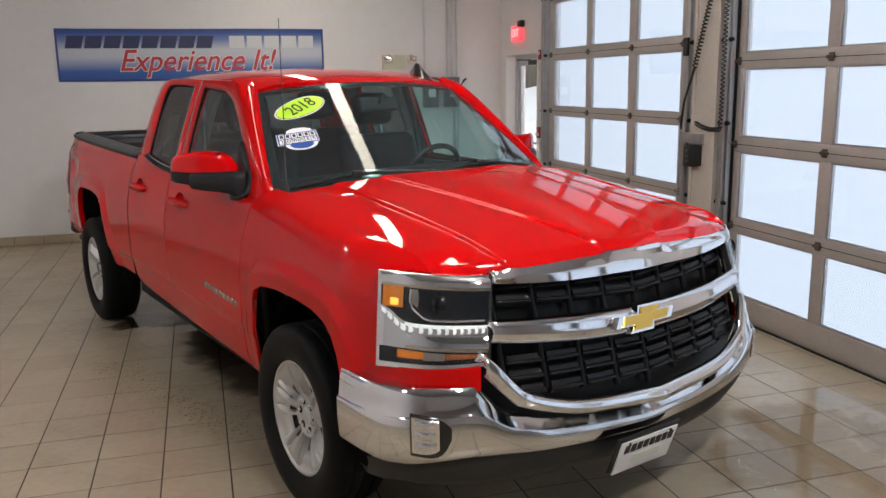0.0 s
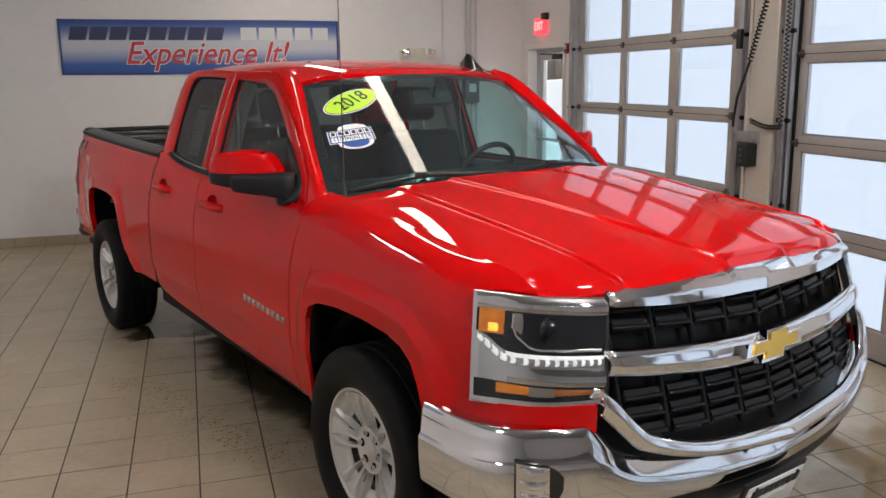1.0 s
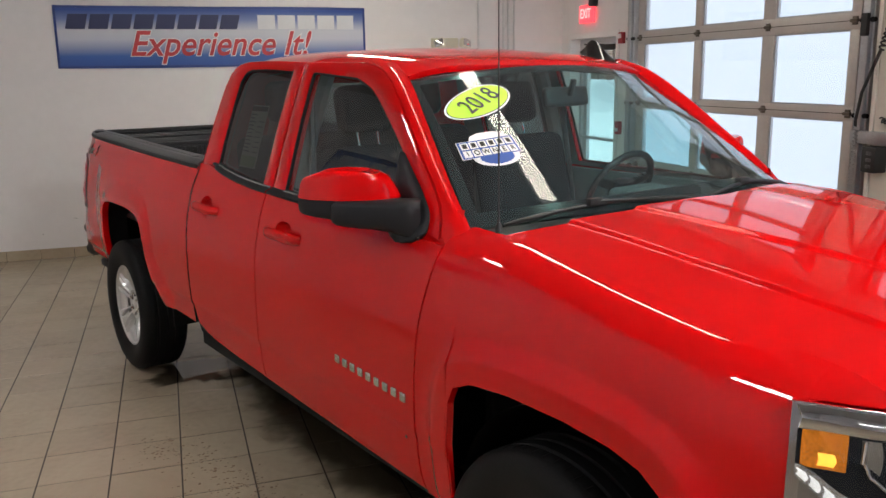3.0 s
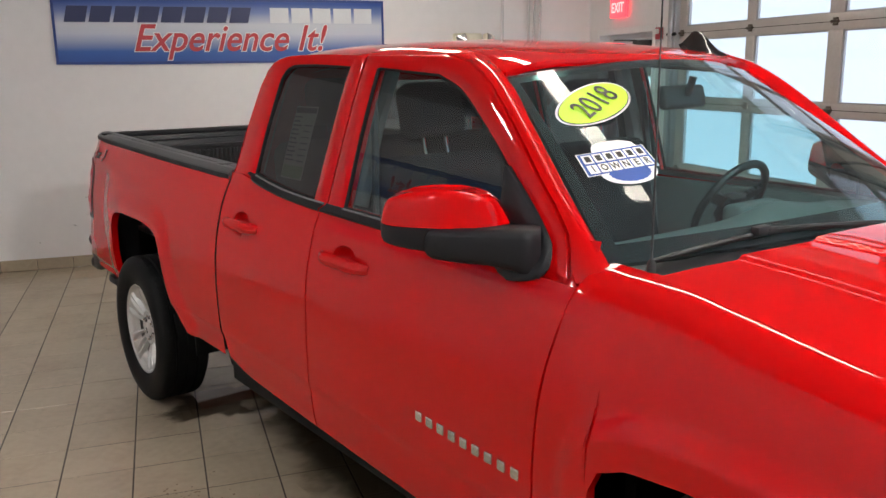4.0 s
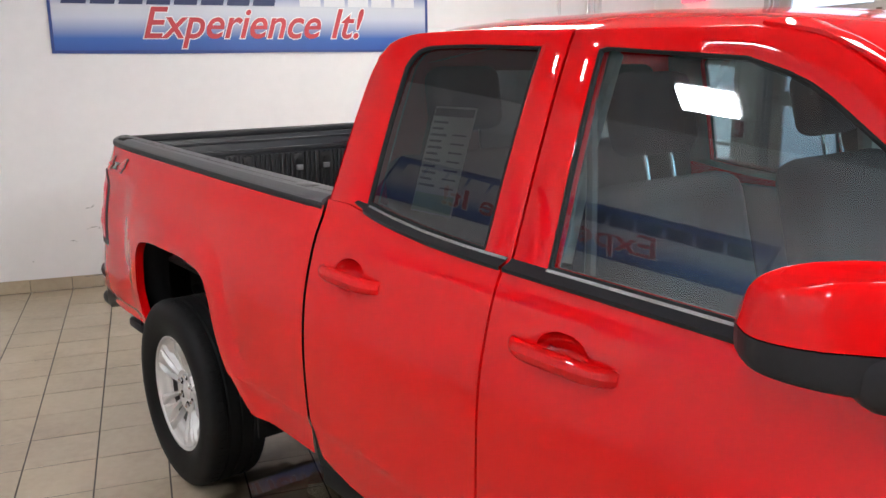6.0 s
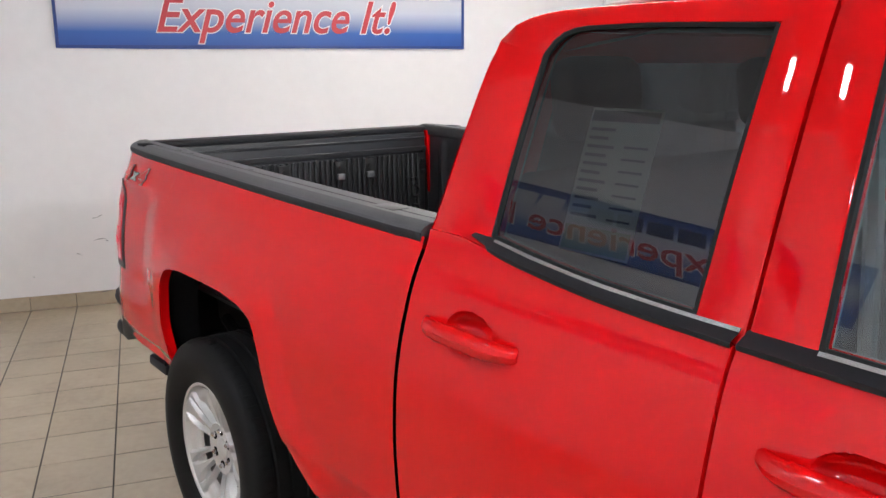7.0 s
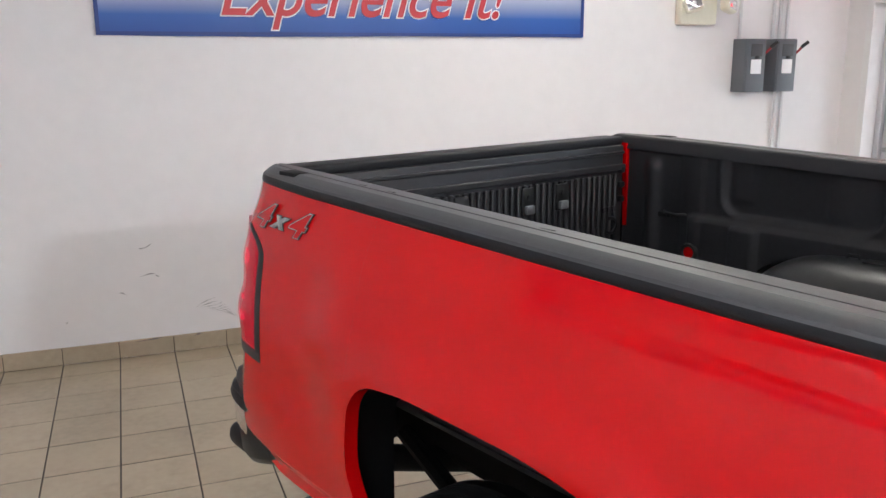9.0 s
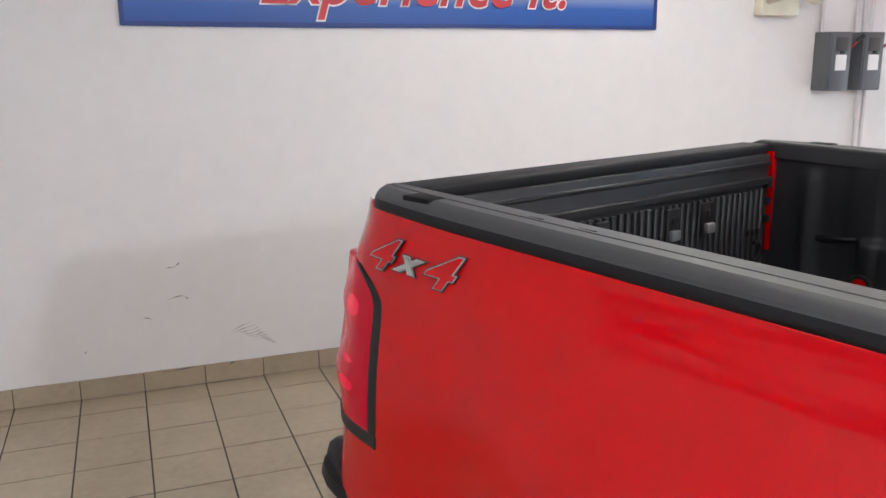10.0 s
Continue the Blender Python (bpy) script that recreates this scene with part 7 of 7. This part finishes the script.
tube("rear_axle", [(-0.80, WB, 0.398), (-0.15, WB, 0.398), (-0.12, WB, 0.398), (0.12, WB, 0.398), (0.15, WB, 0.398), (0.80, WB, 0.398)], [0.045, 0.045, 0.13, 0.13, 0.045, 0.045], UNDER, truck, 14)
tube("exhaust_pipe", [(-0.30, 1.0, 0.42), (-0.32, 2.6, 0.45), (-0.34, 3.2, 0.62), (-0.36, 3.9, 0.66), (-0.62, 4.4, 0.55)], 0.040, UNDER, truck, 10)
# oversized tank and added box, unseen, keep door daylight off the floor below
box("tank_light_block", (0.05, 1.4, 0.24), (0.78, 2.9, 0.60), UNDER, truck, 0.04)
box("underbody_light_block", (0.10, 0.45, 0.24), (0.76, 1.35, 0.55), UNDER, truck, 0.04)
box("transmission", (-0.20, 0.2, 0.36), (0.20, 1.3, 0.60), UNDER, truck, 0.05)
box("front_crossmember", (-0.50, -0.72, 0.40), (0.50, -0.55, 0.55), UNDER, truck, 0.02)
box("spare_tyre_cover", (-0.30, 3.85, 0.56), (0.34, 4.25, 0.72), UNDER, truck, 0.09, seg=3)

# wheels: outer face towards minus x
TR, RR = 0.398, 0.243
prof_t = [(RR - 0.012, -0.085), (RR + 0.004, -0.108), (RR + 0.030, -0.122), (RR + 0.075, -0.134), (RR + 0.115, -0.131), (RR + 0.136, -0.120), (TR - 0.006, -0.108), (TR, -0.090), (TR, -0.060), (TR - 0.008, -0.056), (TR - 0.008, -0.048), (TR, -0.044),
          (TR, -0.006), (TR - 0.008, -0.003), (TR - 0.008, 0.003), (TR, 0.006), (TR, 0.044), (TR - 0.008, 0.048), (TR - 0.008, 0.056), (TR, 0.060), (TR, 0.090), (TR - 0.006, 0.108), (RR + 0.115, 0.131), (RR + 0.03, 0.122), (RR - 0.01, 0.09)]
tyre0 = turned("tyre", prof_t, RUBBER, None, 72, sharp=50)
bm = bmesh.new()
for k in range(64):     # shoulder lugs
    w = 2 * math.pi * k / 64
    for xa, xb, ra, rb_ in ((-0.118, -0.064, TR - 0.010, TR + 0.002),):
        q = []
        for dw in (-0.036, 0.036):
            for r, x in ((ra - 0.012, xa - 0.001), (rb_ - 0.010, xa + 0.010), (rb_, xa + 0.030), (rb_, xb)):
                q.append(bm.verts.new((x, r * math.cos(w + dw), r * math.sin(w + dw))))
        for i in range(3):
            bm.faces.new((q[i], q[i + 1], q[5 + i], q[4 + i]))
        bm.faces.new((q[3], q[2], q[1], q[0]))
        bm.faces.new((q[4], q[5], q[6], q[7]))
lug0 = part("tread_pattern", bm, RUBBER, None)
rim0 = turned("wheel", [(RR - 0.004, -0.082), (RR + 0.006, -0.103), (RR + 0.002, -0.108), (RR - 0.006, -0.107), (RR - 0.012, -0.100), (RR - 0.016, -0.080), (RR - 0.028, -0.03), (RR - 0.030, 0.09)], ALLOY, None, 64)
brake0 = turned("brake_disc", [(0.03, -0.015), (0.165, -0.015), (0.165, 0.01)], UNDER, None, 32)
# face of the wheel: five broad spokes, each with two tapering pockets, and a window between neighbours
NA, RINGS = 240, [0.040, 0.060, 0.078, 0.086, 0.090, 0.093, 0.097, 0.104, 0.113, 0.123, 0.134, 0.145, 0.152, 0.157, 0.162, 0.167, 0.172, 0.178, 0.186, 0.195, 0.204, 0.213, 0.222, RR - 0.014]


def face_depth(r, a):
    """How far the face lies behind the spokes' front, and whether it is cut open."""
    p = abs((math.degrees(a) + 36) % 72 - 36)
    f = max((r - 0.090) / (RR - 0.014 - 0.090), 0)
    crown = 0.042 * (1 - ease((r - 0.03) / 0.20))
    depth, hole = 0.0, False
    # two pockets on each spoke, cut through near the hub and running to a point at the rim
    half = 7.4 * (1 - f ** 3)
    q = abs(p - 10.5)
    depth += (0.026 - 0.012 * f) * ease((half - q) / 2.2) * ease((r - 0.090) / 0.007)
    if q < half - 1.8 and 0.096 < r < 0.160:
        hole = True
    # open window between neighbouring spokes
    q = 36 - p
    depth += (0.012 + 0.012 * ease((0.190 - r) / 0.02)) * ease((16.5 - q) / 3.0) * ease((r - 0.090) / 0.007) * ease((0.226 - r) / 0.006)
    if q < 12.0 and 0.096 < r < 0.158:
        hole = True
    return crown + depth, hole


verts, faces, cut_ = [], [], []
for r in RINGS:
    for i in range(NA):
        d, h = face_depth(r, 2 * math.pi * i / NA)
        cut_.append(h)
        w = 2 * math.pi * i / NA
        verts.append((-0.102 + d, r * math.cos(w), r * math.sin(w)))
for j in range(len(RINGS) - 1):
    for i in range(NA):
        q = (j * NA + i, j * NA + (i + 1) % NA, (j + 1) * NA + (i + 1) % NA, (j + 1) * NA + i)
        if not all(cut_[k] for k in q):
            faces.append(q)
spoke0 = obj("spokes", verts, faces, ALLOY, None, sharp=32)
dish0 = turned("dish", [(0.02, -0.036), (0.150, -0.036), (0.158, -0.026)], UNDER, None, 48)
barrel0 = turned("barrel", [(0.154, -0.030), (0.190, -0.050), (0.212, -0.066), (RR - 0.014, -0.086)], ALLOY_SHADED, None, 60)
hub0 = turned("hub", [(0.0, -0.057), (0.040, -0.059), (0.046, -0.052)], ALLOY, None, 36)
cap0 = turned("centre_cap", [(0.0, -0.072), (0.030, -0.070), (0.038, -0.064), (0.040, -0.053)], ALLOY, None, 28)
nut0 = turned("lug_nut", [(0.0, -0.076), (0.007, -0.076), (0.0105, -0.071), (0.0105, -0.045)], CHROME, None, 6)
# black disc on the face paints the shade inside a lug hole
well0 = turned("lug_well", [(0.0, -0.0645), (0.0175, -0.0645), (0.0185, -0.056)], UNDER, None, 20)
protos = (tyre0, lug0, rim0, brake0, dish0, barrel0, spoke0, hub0, cap0, nut0, well0)
tyre0_parts = [(tyre0, "tyre"), (spoke0, "spokes"), (dish0, "dish"), (barrel0, "barrel"), (hub0, "hub"), (cap0, "centre_cap"), (brake0, "brake_disc"), (lug0, "tread_pattern")]
for side in (-1, 1):
    for y, turn in ((0.0, 8), (WB, 30)):
        w = new("wheel", rim0.data)
        w.parent = truck
        w["label"] = "silver alloy wheel with split spokes"
        w.matrix_basis = pose(0.838 * side, y, TR, 0, 0, 0 if side < 0 else 180) @ pose(0, 0, 0, turn, 0, 0)
        for o, nm in tyre0_parts:
            c = new(nm, o.data)
            c.parent = w
        for k in range(6):
            a = 2 * math.pi * k / 6
            for nm, o in (("lug_nut", nut0), ("lug_well", well0)):
                c = new(nm, o.data)
                c.parent = w
                c.location = (0, 0.066 * math.cos(a), 0.066 * math.sin(a))
for o in protos:
    bpy.data.objects.remove(o)

# ---- floor and skirting tiles ----
def tile_mesh(name, w, h, t=0.008, bev=0.0015):
    verts = []
    for z, e in ((0.0, bev), (-bev, 0.0), (-t, 0.0)):
        verts += [(-w / 2 + e, -h / 2 + e, z), (w / 2 - e, -h / 2 + e, z), (w / 2 - e, h / 2 - e, z), (-w / 2 + e, h / 2 - e, z)]
    faces = [(0, 1, 2, 3)]
    for r in (0, 4):
        for i in range(4):
            faces.append((r + i, r + 4 + i, r + 4 + (i + 1) % 4, r + (i + 1) % 4))
    me = bpy.data.meshes.new(name)
    me.from_pydata(verts, [], faces)
    me.materials.append(TILE)
    me.update()
    return me


plain = tile_mesh("tile", S - 0.0062, S - 0.0064)
rest_v, rest_f = [], []
rng = random.Random(4)
cols = range(math.floor(XL / S), math.ceil((XR - 0.02) / S))
rows = range(math.floor(YF / S), 18)
for i in cols:
    for j in rows:
        x0, x1 = max(i * S, XL), min((i + 1) * S, XR - 0.02)
        y0, y1 = max(j * S, YF), min((j + 1) * S, YB)
        if x1 - x0 < 0.02 or y1 - y0 < 0.02:
            continue
        dz = rng.uniform(-0.0006, 0.0006)
        tilt = (rng.uniform(-0.12, 0.12), rng.uniform(-0.12, 0.12))
        full = x1 - x0 > S - 0.001 and y1 - y0 > S - 0.001
        near = -6 <= i <= 3 and -10 <= j <= 16 or 9 <= i <= 14 and -9 <= j <= -4
        if full and near:
            t = new("tile", plain)
            t.matrix_world = pose((x0 + x1) / 2, (y0 + y1) / 2, dz, tilt[0], tilt[1], 90 * rng.randrange(2) * 2)
            t.parent = floor
        else:
            b = len(rest_v)
            cx, cy, w, h = (x0 + x1) / 2, (y0 + y1) / 2, x1 - x0 - 0.0062, y1 - y0 - 0.0064
            for z, e in ((dz, 0.0015), (dz - 0.0015, 0.0), (-0.008, 0.0)):
                rest_v += [(cx - w / 2 + e, cy - h / 2 + e, z), (cx + w / 2 - e, cy - h / 2 + e, z), (cx + w / 2 - e, cy + h / 2 - e, z), (cx - w / 2 + e, cy + h / 2 - e, z)]
            rest_f.append((b, b + 1, b + 2, b + 3))
            for r in (0, 4):
                for k in range(4):
                    rest_f.append((b + r + k, b + r + 4 + k, b + r + 4 + (k + 1) % 4, b + r + (k + 1) % 4))
tagged(obj("floor_tiles", rest_v, rest_f, TILE, floor, smooth=False), kind="stuff")

skirt = tagged(box("baseboard", (XL, YB - 0.004, 0.0), (XR, YB, 0.10), GROUT, bevel=0), "beige tile skirting along the wall", "baseboard", kind="structure")
for i in cols:
    x0, x1 = max(i * S, XL) + 0.002, min((i + 1) * S, XR) - 0.002
    bm = bmesh.new()
    add_box(bm, (x0, YB - 0.012, 0.003), (x1, YB - 0.003, 0.104 + rng.uniform(-0.001, 0.001)), 0.0015, 1)
    part("tile", bm, TILE, skirt)

# damp patches on the tiles
def puddle(cx, cy, rx, ry, seed, m=WATER, uneven=1.0, turn=0.0, box_like=2, label="thin film of meltwater on beige tiles"):
    rg = random.Random(seed)
    ph = [rg.uniform(0, 6.28) for _ in range(6)]
    vs = [(0, 0, 0)]
    n = 90
    for k in range(n):
        a = 2 * math.pi * k / n
        r = 1 + uneven * (0.22 * math.sin(2 * a + ph[0]) + 0.16 * math.sin(3 * a + ph[1]) + 0.10 * math.sin(5 * a + ph[2]) + 0.06 * math.sin(9 * a + ph[3]) + 0.04 * math.sin(15 * a + ph[4]) + 0.04 * math.sin(23 * a + ph[5]))
        r *= (abs(math.cos(a)) ** box_like + abs(math.sin(a)) ** box_like) ** (-1 / box_like)
        vs.append((rx * r * math.cos(a), ry * r * math.sin(a), 0))
    inner = [(x * 0.72, y * 0.72, 0) for x, y, _ in vs[1:]]
    fs = [(0, 1 + k, 1 + (k + 1) % n) for k in range(n)] + [(1 + k, 1 + n + k, 1 + n + (k + 1) % n, 1 + (k + 1) % n) for k in range(n)]
    p = obj("puddle", [vs[0]] + inner + vs[1:], fs, m)
    uv = p.data.uv_layers.new(name="wetness")
    for lp in p.data.loops:
        uv.data[lp.index].uv = (0.0 if lp.vertex_index > n else 0.5, 0.5)
    p.matrix_world = pose(cx, cy, 0.0022, 0, 0, turn)
    tagged(p, label, "puddle", "puddles")


for cx, cy, rx, ry, sd in ((3.7, -3.4, 0.75, 0.95, 1), (2.75, -3.85, 0.55, 0.45, 2), (4.2, -2.1, 0.30, 0.8, 5)):
    puddle(cx, cy, rx, ry, sd)
# meltwater under the truck, its film also tinted dark as painted shade
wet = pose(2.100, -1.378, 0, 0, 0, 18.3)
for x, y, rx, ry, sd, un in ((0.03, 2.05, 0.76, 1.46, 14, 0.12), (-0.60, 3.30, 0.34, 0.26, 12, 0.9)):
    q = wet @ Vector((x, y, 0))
    puddle(q.x, q.y, rx, ry, sd, SHADE_WATER, un, 18.3, 4 if ry > 1 else 2, "meltwater film with painted shade on tiles under the truck")

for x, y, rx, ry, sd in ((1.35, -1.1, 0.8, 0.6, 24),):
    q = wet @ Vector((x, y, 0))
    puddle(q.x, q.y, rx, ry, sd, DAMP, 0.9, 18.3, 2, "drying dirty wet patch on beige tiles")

# dried specks of mud beside the truck, in two tyre-print rows
rg = random.Random(77)
vs, fs = [], []
for k in range(520):
    f = rg.random()
    q = wet @ Vector((-1.20 + 0.36 * f + rg.gauss(0, 0.09), 2.50 - 1.65 * f + rg.gauss(0, 0.06), 0))
    r, n, a0 = rg.uniform(0.003, 0.009), 7, rg.uniform(0, 6)
    b = len(vs)
    for i in range(n):
        rr = r * rg.uniform(0.55, 1.1)
        vs.append((q.x + rr * math.cos(a0 + i * 0.8976), q.y + rr * math.sin(a0 + i * 0.8976), 0.0030))
    fs.append(tuple(range(b, b + n)))
tagged(obj("mud_specks", vs, fs, MUD), "dried brown mud specks scattered on beige tiles", "dirt", kind="stuff")
